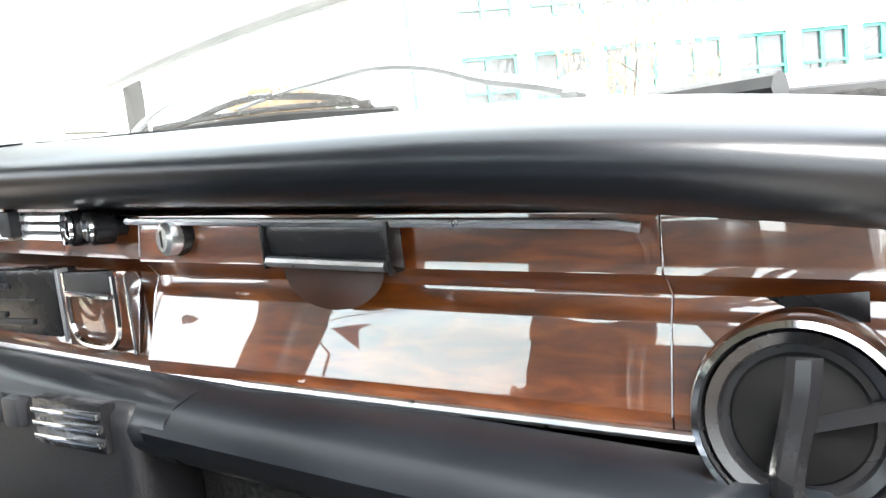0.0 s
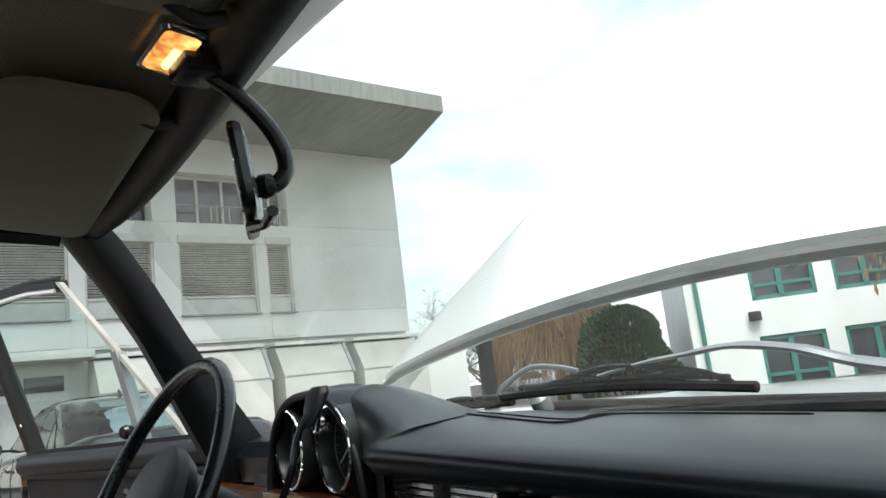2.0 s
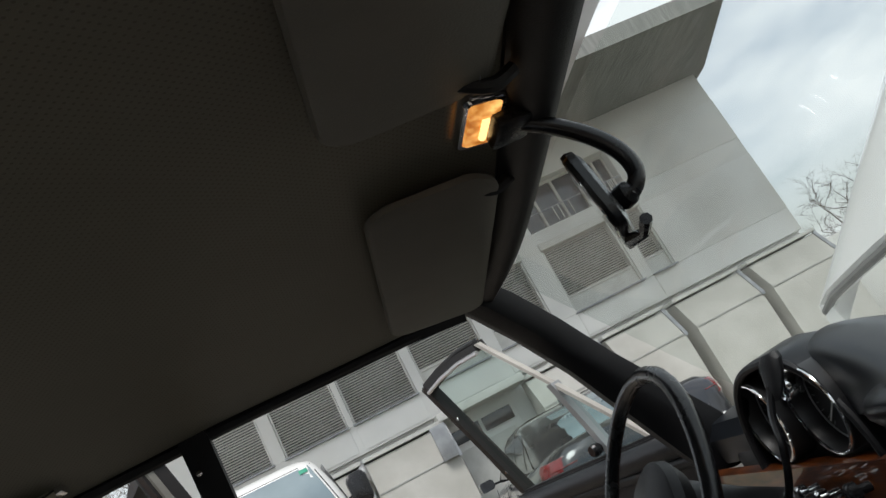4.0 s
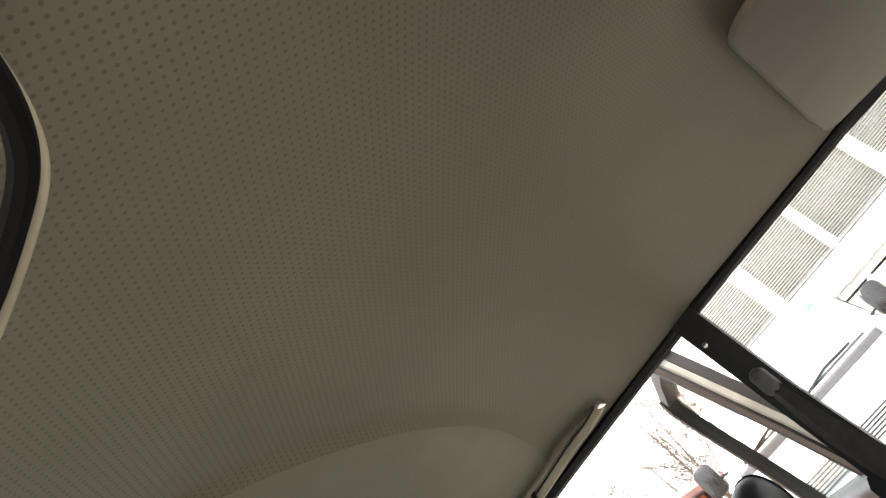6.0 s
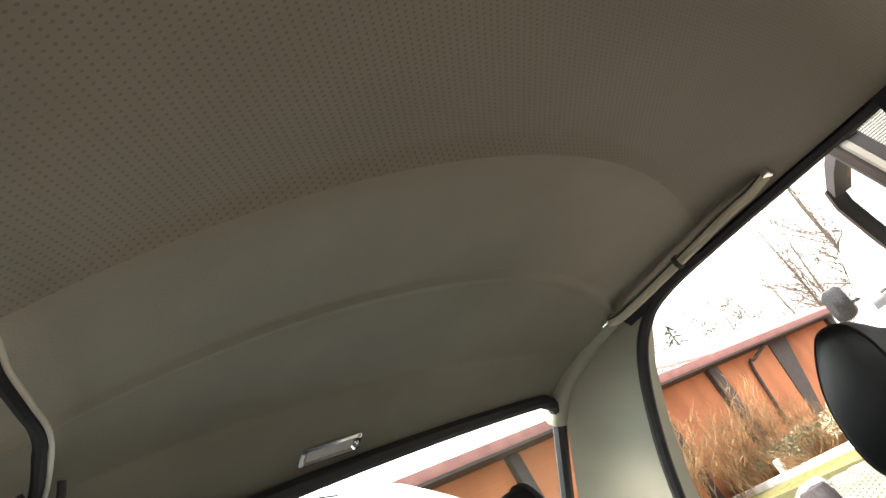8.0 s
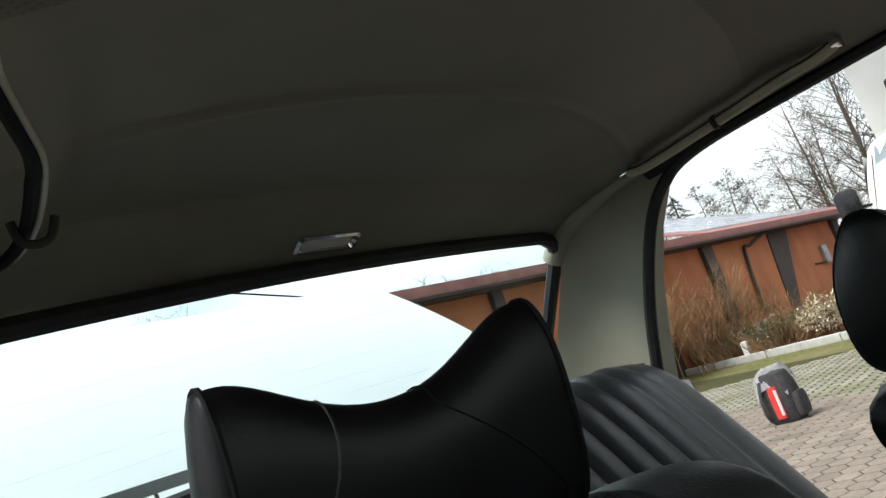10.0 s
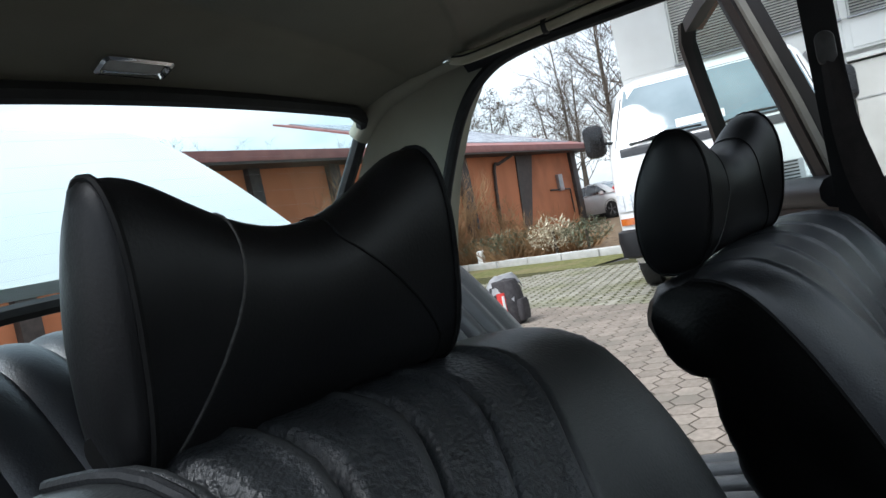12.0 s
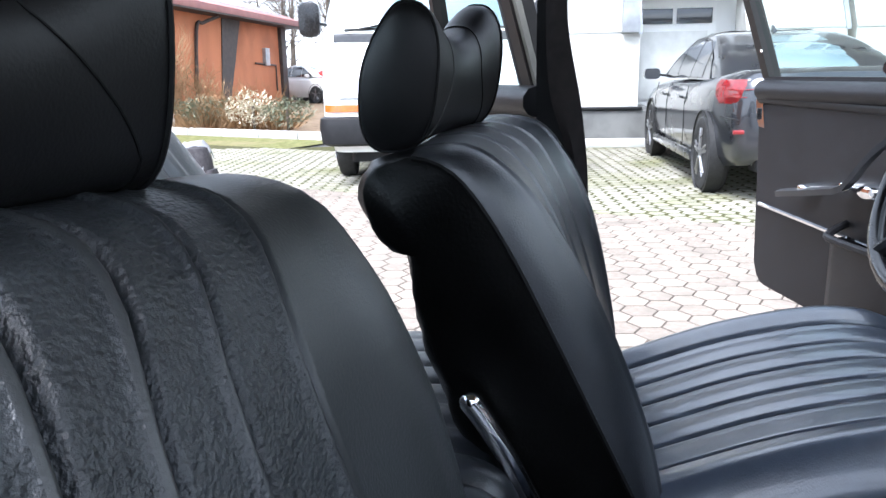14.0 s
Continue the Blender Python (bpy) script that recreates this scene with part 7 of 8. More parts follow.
part("side_wall", loft(B(), [[ga + V((-0.02, 0, z)), ga + V((-2.4, 9.0, z)), ga + V((2, 9, z))] for z in (-1.6, 9.6)]), M["plaster"], gb)
for z0, z1 in rowz:
    for k in range(3):
        p = ga + V((-0.55 - 0.55 * k, 1.6 + 2.1 * k, 0))
        part("side_window", box(p + V((-0.02, 0, 0.5 * (z0 + z1))), (0.28, 1.0, z1 - z0), 0.0, Matrix.Rotation(radians(15), 3, "Z")), M["greenframe"], gb)
part("downpipe", tube(B(), [G(0.35, 0.1, -1.5), G(0.35, 0.1, 8.8)], 0.07, 8), M["greenframe"], gb)
part("wall_lamp", box(G(2.0, 0.15, 2.0), (0.3, 0.3, 0.3), 0.03), M["rubber"], gb, "dark wall lamp")

# ---------------------------------------------------------------- timber shed behind the planting
shed = thing("timber_shed", "long red-brown timber shed with dark posts and a red roof edge", "shed", (-14, -9, 0))
part("wall", box((-15.6, -9.4, 1.25), (24.4, 0.3, 2.85)), M["redwood"], shed)
part("end_wall", box((-27.65, -11.4, 1.25), (0.3, 4.0, 2.85)), M["redwood"], shed)
for x, w in ((-27.45, 0.55), (-17.9, 0.55), (-14.6, 0.3), (-12.0, 0.35), (-9.6, 0.3), (-7.2, 0.3), (-5.0, 0.3)):
    part("post", box((x, -9.2, 1.25), (w, 0.16, 2.85), 0.02), M["darktimber"], shed)
# the wall is unbroken here; a dark slab imitates the dark of a tapered gap
part("dark_recess_board", slab(B(), [(-23.4, -9.24, 2.66), (-21.95, -9.24, 2.66), (-21.45, -9.24, -0.1), (-22.0, -9.24, -0.1)], (0, 0.03, 0)), M["darktimber"], shed, "dark tapered panel standing in for a gap in the wall")
part("downpipe", tube(B(), spline([(-20.9, -8.9, 2.62), (-20.3, -9.1, 2.42), (-20.0, -9.18, 2.2), (-19.6, -9.18, -0.1)], 4), 0.05, 8), M["darktimber"], shed, "dark downpipe")
part("conduit", tube(B(), [(-24.5, -9.2, 1.36), (-26.6, -9.2, 1.30), (-26.6, -9.2, 0.4)], 0.03, 6), M["darktimber"], shed)
part("roof_edge", box((-15.95, -8.75, 2.79), (25.9, 0.12, 0.15), 0.01), M["redroof"], shed, "red painted roof edge")
part("soffit", box((-15.95, -9.1, 2.69), (25.7, 0.8, 0.05)), M["darktimber"], shed)
part("roof", slab(B(), [(-17.5, -8.70, 2.84), (-3.0, -8.70, 2.84), (-3.0, -15, 4.1), (-17.5, -15, 4.1)], (0, 0, 0.06)), M["redroof"], shed)
part("steep_roof", slab(B(), [(-28.85, -8.70, 2.84), (-17.5, -8.70, 2.84), (-17.5, -15, 5.0), (-28.85, -15, 5.0)], (0, 0, 0.06)), M["redroof"], shed)
for k in range(6):
    x = -27.9 + 1.62 * k
    part("solar_panel", slab(B(), [(x, -9.3, 3.09), (x + 1.6, -9.3, 3.09), (x + 1.6, -14.9, 5.02), (x, -14.9, 5.02)], (0, -0.02, 0.05)), M["solar"], shed, "pale reflecting solar panel")
part("meter", box((-25.6, -9.2, 1.58), (0.42, 0.15, 0.6), 0.02), M["metal"], shed, "grey meter box")

# ---------------------------------------------------------------- trees and shrubs


def tree_mesh(bm_v, bm_f, base, height, seed, spread=0.45, levels=4, r0=0.12, droop=0.0, forks=3, up=0.6, first=None, trunk=0.42):
    """A bare tapered trunk that splits again and again, appended to the lists."""
    rnd = random.Random(seed)

    def limb(p, d, length, r, lev):
        n = 4
        pts = [p]
        for k in range(n):
            d = (d + V((rnd.uniform(-1, 1), rnd.uniform(-1, 1), rnd.uniform(-0.6, 0.8))) * 0.16 + V((0, 0, -droop * (levels - lev) * 0.2))).normalized()
            pts.append(pts[-1] + d * length / n)
        m = 6 if lev == levels else (4 if lev > 1 else 3)
        start = len(bm_v)
        for k, q in enumerate(pts):
            rr = r * (1 - 0.6 * k / n)
            t = (pts[min(k + 1, n)] - pts[max(k - 1, 0)]).normalized()
            u = t.orthogonal().normalized()
            w = t.cross(u)
            for j in range(m):
                a = 2 * math.pi * j / m
                bm_v.append(q + (u * math.cos(a) + w * math.sin(a)) * rr)
        for k in range(n):
            for j in range(m):
                a = start + k * m + j
                b = start + k * m + (j + 1) % m
                bm_f.append((a, b, b + m, a + m))
        if lev > 0:
            cnt = forks + (1 if lev == levels else 0) + rnd.randint(0, 1)
            for c in range(cnt):
                f = rnd.uniform(0.35, 1.0) if c else 1.0
                i = min(n, int(f * n))
                side = V((rnd.uniform(-1, 1), rnd.uniform(-1, 1), rnd.uniform(-0.2, 0.5))).normalized()
                nd = (d * up + side * spread * 1.6).normalized()
                limb(pts[i], nd, length * rnd.uniform(0.5, 0.72), r * (1 - 0.6 * f) * 0.75 + 0.003, lev - 1)

    limb(V(base), first or V((rnd.uniform(-0.08, 0.08), rnd.uniform(-0.08, 0.08), 1)).normalized(), height * trunk, r0, levels)


def bare_tree(base, height, seed, label="bare winter tree with fine grey-brown branches", mat="bark", **kw):
    t = thing("bare_tree", label, "tree", base, group="bare trees")
    vs, fs = [], []
    tree_mesh(vs, fs, base, height, seed, **kw)
    raw("branch_work", vs, fs, M[mat], t)
    return t


for i, (x, y, h, lv) in enumerate(((-29, -15.5, 8.0, 5), (-25, -16.5, 7.0, 5), (-20, -18, 6.5, 5), (-17, -19.5, 7.0, 5), (-22, -17, 6.5, 4), (-6.6, -26, 9.4, 5), (-9.4, -26, 9.6, 5), (-8.0, -26.5, 9.2, 5), (-1.5, -26, 7, 5), (3.5, -25, 6.5, 5), (8, -27, 7, 5))):
    far = 1.3 if x > -28.6 and -15.6 < y < -8 else 1.0
    bare_tree((x * far, y * far, GZ - 0.03), h * far, 11 + i, levels=lv, spread=0.42, r0=0.085 * far)


def leader_tree(base, height, seed, stems=1, count=26, rise=0.9, reach=0.24, clear=0.2, needles=0):
    """A tall slim tree: straight leading stems with thin rising side branches, some with needle tufts."""
    label = "thin pine with sparse dark needle tufts" if needles else "tall slim bare tree with thin rising branches"
    tr = thing("pine_tree" if needles else "bare_tree", label, "tree", base, group="pines" if needles else "bare trees")
    rnd = random.Random(seed)
    vs, fs, nv, nf = [], [], [], []
    for st_ in range(stems):
        p = V(base) + V((rnd.uniform(-0.3, 0.3) * st_, rnd.uniform(-0.5, 0.5) * st_, 0))
        lean = V((rnd.uniform(-0.05, 0.05), rnd.uniform(-0.06, 0.06), 1)).normalized()
        h = height * (1 - 0.12 * st_)
        pts = [p]
        for k in range(12):
            lean = (lean + V((rnd.uniform(-0.05, 0.05), rnd.uniform(-0.05, 0.05), 0.02))).normalized()
            pts.append(pts[-1] + lean * h / 12)
        o = len(vs)
        for k, q in enumerate(pts):
            r = 0.013 * h * (1 - 0.9 * k / 12)
            vs.extend(q + V((math.cos(a) * r, math.sin(a) * r, 0)) for a in [math.pi * 2 * j / 6 for j in range(6)])
        fs.extend((o + 6 * k + j, o + 6 * k + (j + 1) % 6, o + 6 * k + 6 + (j + 1) % 6, o + 6 * k + 6 + j) for k in range(12) for j in range(6))
        for c in range(count):
            f = clear + (0.98 - clear) * (c + rnd.random()) / count
            k = min(11, int(f * 12))
            q = pts[k].lerp(pts[k + 1], f * 12 - k)
            a = rnd.uniform(0, 2 * math.pi)
            d = V((math.cos(a), math.sin(a), rise * rnd.uniform(0.5, 1.4))).normalized()
            ln = reach * h * (1.05 - f) ** 0.6 * rnd.uniform(0.6, 1.2)
            tree_mesh(vs, fs, q, ln / 0.6, rnd.randint(0, 99999), 0.42, 3, 0.0034 * h * (1.1 - f) + 0.004, forks=2, first=d, trunk=0.6)
            if needles:
                for e in range(needles):
                    w = q + d * ln * rnd.uniform(0.5, 1.25) + V((rnd.gauss(0, 0.15), rnd.gauss(0, 0.15), rnd.gauss(0, 0.12)))
                    a1, a2 = leaf_cloud(w, (0.30, 0.30, 0.13), 16, rnd.randint(0, 9999), (0.17, 0.035), 0, 0.0)
                    nf.extend(tuple(len(nv) + z for z in g) for g in a2)
                    nv.extend(a1)
    raw("branch_work", vs, fs, M["bark"], tr)
    if needles:
        tagged(raw("foliage", nv, nf, M["pinetuft"], tr, "dull brownish-green needle tufts"), kind="stuff")
    return tr


for i, (x, y, h) in enumerate(((-30, 25, 8), (-34, 28, 9), (-27, 30, 8), (-23.5, 21.5, 7.0), (-38, 24, 9), (-26, 23, 6))):
    bare_tree((x, y, GZ - 0.03), h, 41 + i, levels=5, spread=0.5, r0=0.12)
near_tree = bare_tree(G(6.4, 4.2, -1.0), 8.2, 77, "bare tree with hanging dry brown seed clusters", levels=5, spread=0.62, r0=0.13, forks=3)
bare_tree(G(12.5, 5.0, -1.0), 6.5, 78, "bare tree with hanging dry brown seed clusters", levels=5, spread=0.6, r0=0.11)


def leaf_cloud(centre, size, count, seed, leaf, hang=0.0, shell_=0.5):
    rnd = random.Random(seed)
    vs, fs = [], []
    for k in range(count):
        while True:
            p = V((rnd.uniform(-1, 1), rnd.uniform(-1, 1), rnd.uniform(-1, 1)))
            if shell_ < p.length < 1:
                break
        c = V(centre) + V((p.x * size[0], p.y * size[1], p.z * size[2]))
        a = V((rnd.gauss(0, 1), rnd.gauss(0, 1), rnd.gauss(0, 1))).normalized()
        b = a.orthogonal().normalized()
        if hang:
            a = (a * (1 - hang) + V((0, 0, -1)) * hang).normalized()
            b = a.orthogonal().normalized()
        l, w = leaf[0] * rnd.uniform(0.6, 1.4), leaf[1] * rnd.uniform(0.6, 1.4)
        i = len(vs)
        vs += [c, c + a * l * 0.5 + b * w * 0.5, c + a * l, c + a * l * 0.5 - b * w * 0.5]
        fs.append((i, i + 1, i + 2, i + 3))
    return vs, fs


for i, (x, y, h, stems, need) in enumerate(((-31.0, -19.6, 7.6, 1, 5), (-33.7, -11.2, 9.0, 2, 0), (-28.4, -7.4, 9.4, 2, 0), (-36.5, -13.2, 7.6, 1, 2), (-34.0, -15.3, 7.0, 1, 4), (-35.5, -16.9, 7.2, 1, 4), (-33.5, -18.6, 6.9, 1, 4), (-36.5, -14.6, 7.0, 1, 2), (-38.0, -12.0, 7.4, 1, 2), (-32.6, -19.0, 7.4, 1, 0), (-25.2, -5.4, 9.5, 1, 0))):
    leaf_tree = leader_tree((x, y, GZ - 0.03), h, 501 + i, stems, 32 if not need else 20, 0.95 if not need else 0.45, 0.34 if not need else 0.26, 0.18 if not need else 0.35, need)
raw("dry_leaves", *leaf_cloud((-25.2, -5.4, 7.0), (0.7, 0.9, 2.2), 700, 611, (0.16, 0.07), 0.6, 0.2), M["dryleaf"], leaf_tree, "hanging dry brown leaves")

cr = leaf_cloud(G(6.6, 4.2, 3.6), (2.6, 2.6, 2.9), 900, 5, (0.30, 0.10), 0.8, 0.35)
raw("seed_clusters", *cr, M["dryleaf"], near_tree, "hanging dry brown seed clusters")

conifer = thing("conifer", "dense dark green conifer clipped to a rounded column", "tree", (-15.95, 21.0, GZ - 0.03))
part("trunk", tube(B(), [(-15.95, 21.0, GZ - 0.03), (-15.95, 21.0, 2.4)], [0.14, 0.05], 8), M["bark"], conifer)
vs, fs = [], []
rnd = random.Random(3)
for k in range(9000):
    z = rnd.random() ** 0.85
    r = (1.5 * (1 - z ** 3.2) ** 0.6 + 0.12 * math.sin(9 * z)) * (0.82 + 0.22 * rnd.random() ** 0.5)
    a = rnd.uniform(0, 2 * math.pi)
    r *= 1 + 0.07 * math.sin(3 * a + 5 * z) + 0.05 * math.sin(7 * a)
    c = V((-15.95 + r * math.cos(a), 21.0 + r * math.sin(a), 0.0 + 2.95 * z))
    d = V((math.cos(a), math.sin(a), rnd.uniform(0.2, 1.2))).normalized()
    b = d.cross(V((rnd.uniform(-1, 1), rnd.uniform(-1, 1), rnd.uniform(-1, 1)))).normalized()
    l = rnd.uniform(0.10, 0.2)
    i = len(vs)
    vs += [c - b * 0.04, c + b * 0.04, c + d * l + b * 0.02, c + d * l - b * 0.02]
    fs.append((i, i + 1, i + 2, i + 3))
raw("crown", vs, fs, M["needle"], conifer)

willow = thing("willow", "bare brown weeping willow with hanging strands", "tree", (-19.6, 21.6, GZ - 0.03))
part("trunk", tube(B(), [(-19.6, 21.6, GZ - 0.03), (-19.55, 21.6, 1.4), (-19.4, 21.6, 2.8)], [0.28, 0.2, 0.1], 10), M["bark"], willow)
vs, fs = [], []
for k in range(7000):
    a, q = rnd.uniform(0, 2 * math.pi), rnd.random() ** 0.55
    top = 4.1 * (1 - 0.55 * q ** 3) + rnd.uniform(-0.3, 0.15) + 0.25 * math.sin(3 * a)
    p = V((-19.6 + 3.0 * q * math.cos(a), 21.6 + 2.6 * q * math.sin(a), top))
    ln = rnd.uniform(0.6, 2.0)
    out = V((math.cos(a), math.sin(a), 0)) * rnd.uniform(0, 0.35)
    i = len(vs)
    w = V((0.012, 0.0, 0)) if k % 2 else V((0.009, 0.009, 0))
    m = p + out * 0.7 + V((0, 0, -ln * 0.4))
    e = p + out * 1.6 + V((rnd.uniform(-0.3, 0.3), rnd.uniform(-0.3, 0.3), -ln))
    vs += [p - w, p + w, m + w, m - w, e + w * 0.4, e - w * 0.4]
    fs += [(i, i + 1, i + 2, i + 3), (i + 3, i + 2, i + 4, i + 5)]
raw("crown", vs, fs, M["willow"], willow)

pine = thing("pine_tree", "dark green pine behind the shed roof", "tree", (-31.2, -16.4, GZ - 0.03))
part("trunk", tube(B(), [(-31.2, -16.4, GZ - 0.03), (-31.2, -16.4, 6.6)], [0.15, 0.03], 8), M["bark"], pine)
vs, fs = [], []
for q in range(60):
    z = 2.2 + 4.3 * (q / 60) ** 0.9
    a = q * 2.4 + rnd.uniform(-0.3, 0.3)
    ln = (1.75 * (1 - (z - 2.2) / 4.6) + 0.12) * rnd.uniform(0.7, 1.15)
    d = V((math.cos(a), math.sin(a), rnd.uniform(0.05, 0.35))).normalized()
    for t in range(46):
        f = rnd.random() ** 0.7
        c = V((-31.2, -16.4, z)) + d * ln * f + V((0, 0, -0.18 * f * f))
        nd_ = (d * 0.5 + V((rnd.uniform(-1, 1), rnd.uniform(-1, 1), rnd.uniform(-0.5, 0.5)))).normalized()
        w = nd_.orthogonal().normalized() * 0.012
        i = len(vs)
        vs += [c - w, c + w, c + nd_ * rnd.uniform(0.12, 0.24)]
        fs.append((i, i + 1, i + 2))
raw("crown", vs, fs, M["needle"], pine)


def shrub(base, h, w, seed, mat="twig", count=420, label="dry brown twiggy shrub in the planting bed"):
    s = thing("shrub", label, "shrub", base, group="planting")
    r = random.Random(seed)
    vs, fs = [], []
    for k in range(count):
        a, q = r.uniform(0, 2 * math.pi), r.random() ** 0.6
        p = V(base) + V((0.35 * w * q * math.cos(a), 0.35 * w * q * math.sin(a), 0))
        d = V((0.55 * w / h * q * math.cos(a), 0.55 * w / h * q * math.sin(a), 1)).normalized()
        L = h * r.uniform(0.45, 1.0)
        b = d.orthogonal().normalized()
        b = (b * math.cos(a * 3) + d.cross(b) * math.sin(a * 3)) * 0.007
        mid = p + d * L * 0.5 + V((r.uniform(-1, 1), r.uniform(-1, 1), 0)) * 0.05 * h
        e = p + d * L + V((r.uniform(-1, 1), r.uniform(-1, 1), 0)) * 0.10 * h
        i = len(vs)
        vs += [p - b, p + b, mid + b, mid - b, e]
        fs += [(i, i + 1, i + 2, i + 3), (i + 3, i + 2, i + 4)]
        for t in range(2):
            c = mid.lerp(e, r.random())
            dd = (d + V((r.uniform(-1, 1), r.uniform(-1, 1), r.uniform(-0.3, 0.6))) * 0.9).normalized()
            i = len(vs)
            vs += [c - b * 0.7, c + b * 0.7, c + dd * L * 0.22]
            fs.append((i, i + 1, i + 2))
    raw("twig_work", vs, fs, M[mat], s)
    return s


sr = random.Random(9)
for k in range(30):
    x, y = K(-3.2 + 0.25 * (k - 8), -0.5 - 1.7 * sr.random())
    tall = 1.45 if k < 11 else 0.95
    shrub((x, y, GZ), tall * sr.uniform(0.6, 1.15), 1.5, 100 + k, "twig", 150 if tall > 1 else 260)
for k, (x, y, h) in enumerate(((-11.2, -8.2, 3.0), (-12.0, -8.0, 2.4), (-12.8, -8.3, 2.8), (-13.7, -8.1, 2.5), (-14.8, -8.3, 2.3), (-15.7, -8.2, 2.8), (-16.6, -8.3, 2.0), (-17.8, -8.2, 1.7), (-10.4, -8.0, 2.4))):
    s = thing("shrub", "tall dry brown shrub in front of the shed", "shrub", (x, y, GZ), group="planting")
    vs, fs = [], []
    for q in range(6):
        tree_mesh(vs, fs, (x + 0.25 * math.sin(q * 2.1), y + 0.2 * math.cos(q * 1.7), GZ), h * (0.75 + 0.08 * q), 700 + 11 * k + q, spread=0.36, levels=3, r0=0.012, up=0.8)
    raw("branch_work", vs, fs, M["twig"], s)
for k, (x, y, h, m, lb) in enumerate(((*K(1.25, -0.5), 0.55, "bush", "grey-green low shrub"), (*K(2.5, -0.6), 0.68, "cream", "cream dry flower heads of a garden shrub"), (*K(3.2, -0.8), 0.55, "bush", "grey-green low shrub"), (*K(0.2, -0.6), 0.5, "bush", "grey-green low shrub"))):
    s = thing("shrub", lb + " behind the kerb", "shrub", (x, y, GZ), group="planting")
    raw("crown", *leaf_cloud((x, y, h * 0.55), (0.5, 0.55, h * 0.5), 700, 300 + k, (0.09, 0.03), 0, 0.2), M[m], s)
    part("stem", tube(B(), [(x, y, GZ), (x, y, h * 0.6)], 0.03, 6), M["bark"], s)
pst = thing("marker_stone", "small white marker stone on the kerb", "stone", (*K(0.75, -0.05), GZ))
part("stone", box((*K(0.75, -0.05), GZ + 0.25), (0.13, 0.13, 0.28), 0.02), M["white"], pst)

# wooden posts with a wire behind the shed
wire = thing("overhead_wire", "thin dark overhead wire between two wooden posts", "wire", (-12, -18, GZ - 0.03))
part("wire", tube(B(), [(-20 + 2.0 * k, -18, 3.5 + 0.205 * 2.0 * k * 1.0) for k in range(11)], 0.028, 5), M["rubber"], wire)
for x, z in ((-20, 3.55), (0.0, 7.65)):
    part("post", tube(B(), [(x, -18, GZ - 0.03), (x, -18, z + 0.2)], [0.12, 0.09], 8), M["bark"], wire)

# ---------------------------------------------------------------- parked vehicles


def placed(loc, turn, size=1.0):
    """Local places (ahead, left, up) of a vehicle that stands at loc and faces turn."""
    m = Matrix.Translation(loc) @ Matrix.Rotation(radians(turn), 4, "Z") @ Matrix.Scale(size, 4)
    return lambda a, l, z: m @ V((a, l, z))


def wheel(P, v, a, l, r, side, spokes=5):
    """Tyre, rim and spokes; side is +1 on the vehicle's left."""
    ax = P(0, side, 0) - P(0, 0, 0)
    up = P(0, 0, 1) - P(0, 0, 0)
    fw = P(1, 0, 0) - P(0, 0, 0)
    c = P(a, l, r)
    rr = r * fw.length
    tyre = part("tyre", turned(B(), c - ax * 0.2, ax, [(0, rr * 0.75), (0.01, rr * 0.95), (0.03, rr), (0.17, rr), (0.195, rr * 0.95), (0.205, rr * 0.80), (0.195, rr * 0.72)], 36), M["tyre"], v, "black tyre")
    part("rim", turned(B(), c - ax * 0.02, ax, [(-0.06, rr * 0.73), (0.015, rr * 0.73), (0.018, rr * 0.70), (0.008, rr * 0.66), (-0.05, rr * 0.64), (-0.055, 0.0)], 32), M["bumper"], tyre, "wheel rim")
    for k in range(spokes):
        for d in (-7, 7):
            t = radians(90 + 360 * k / spokes)
            t2 = t + radians(d)
            e0 = c + (fw * math.cos(t) + up * math.sin(t)) * r * 0.12
            e1 = c + (fw * math.cos(t2) + up * math.sin(t2)) * r * 0.69
            part("spoke", tube(B(), [e0 + ax * 0.0, e1 - ax * 0.005], [0.018, 0.013], 6), M["rim"], tyre)
    part("hub_cap", turned(B(), c - ax * 0.01, ax, [(-0.03, rr * 0.17), (0.012, rr * 0.17), (0.016, rr * 0.12), (0.016, 0)], 20), M["rim"], tyre)
    return tyre


def plan_ring(P, front, rear, half, z, rf, rr, n=6):
    """Plan outline of a body at height z with rounded corners in front (rf) and behind (rr)."""
    out = []
    for cx, cy, a0, r in ((front - rf, half - rf, 0, rf), (rear + rr, half - rr, 90, rr), (rear + rr, -half + rr, 180, rr), (front - rf, -half + rf, 270, rf)):
        for k in range(n + 1):
            t = radians(a0 + 90 * k / n)
            out.append(P(cx + r * math.cos(t), cy + r * math.sin(t), z))
    return out


def mirror_arm(P, v, a, l, z, side, w, h, mat):
    m = part("side_mirror", loft(B(), [[P(a + d, l + side * (0.02 + (x + w / 2) * q), z + y * q) for x, y in rounded(w, h, min(w, h) * 0.35, 4)] for d, q in ((0.05, 0.7), (0.035, 0.95), (0.0, 1.0), (-0.04, 0.96))]), mat, v, "side mirror")
    part("mirror_bracket", tube(B(), [P(a, l - side * 0.10, z - h * 0.2), P(a, l + side * 0.06, z - h * 0.1)], 0.014, 6), M["blackplastic"], m)


# white delivery van
VP = placed((-6.775, -1.045, GZ), 8, 1.13)
van = thing("white_van", "white boxy delivery van with a dark bumper, parked facing the car", "van", (-9, -1.4, GZ))
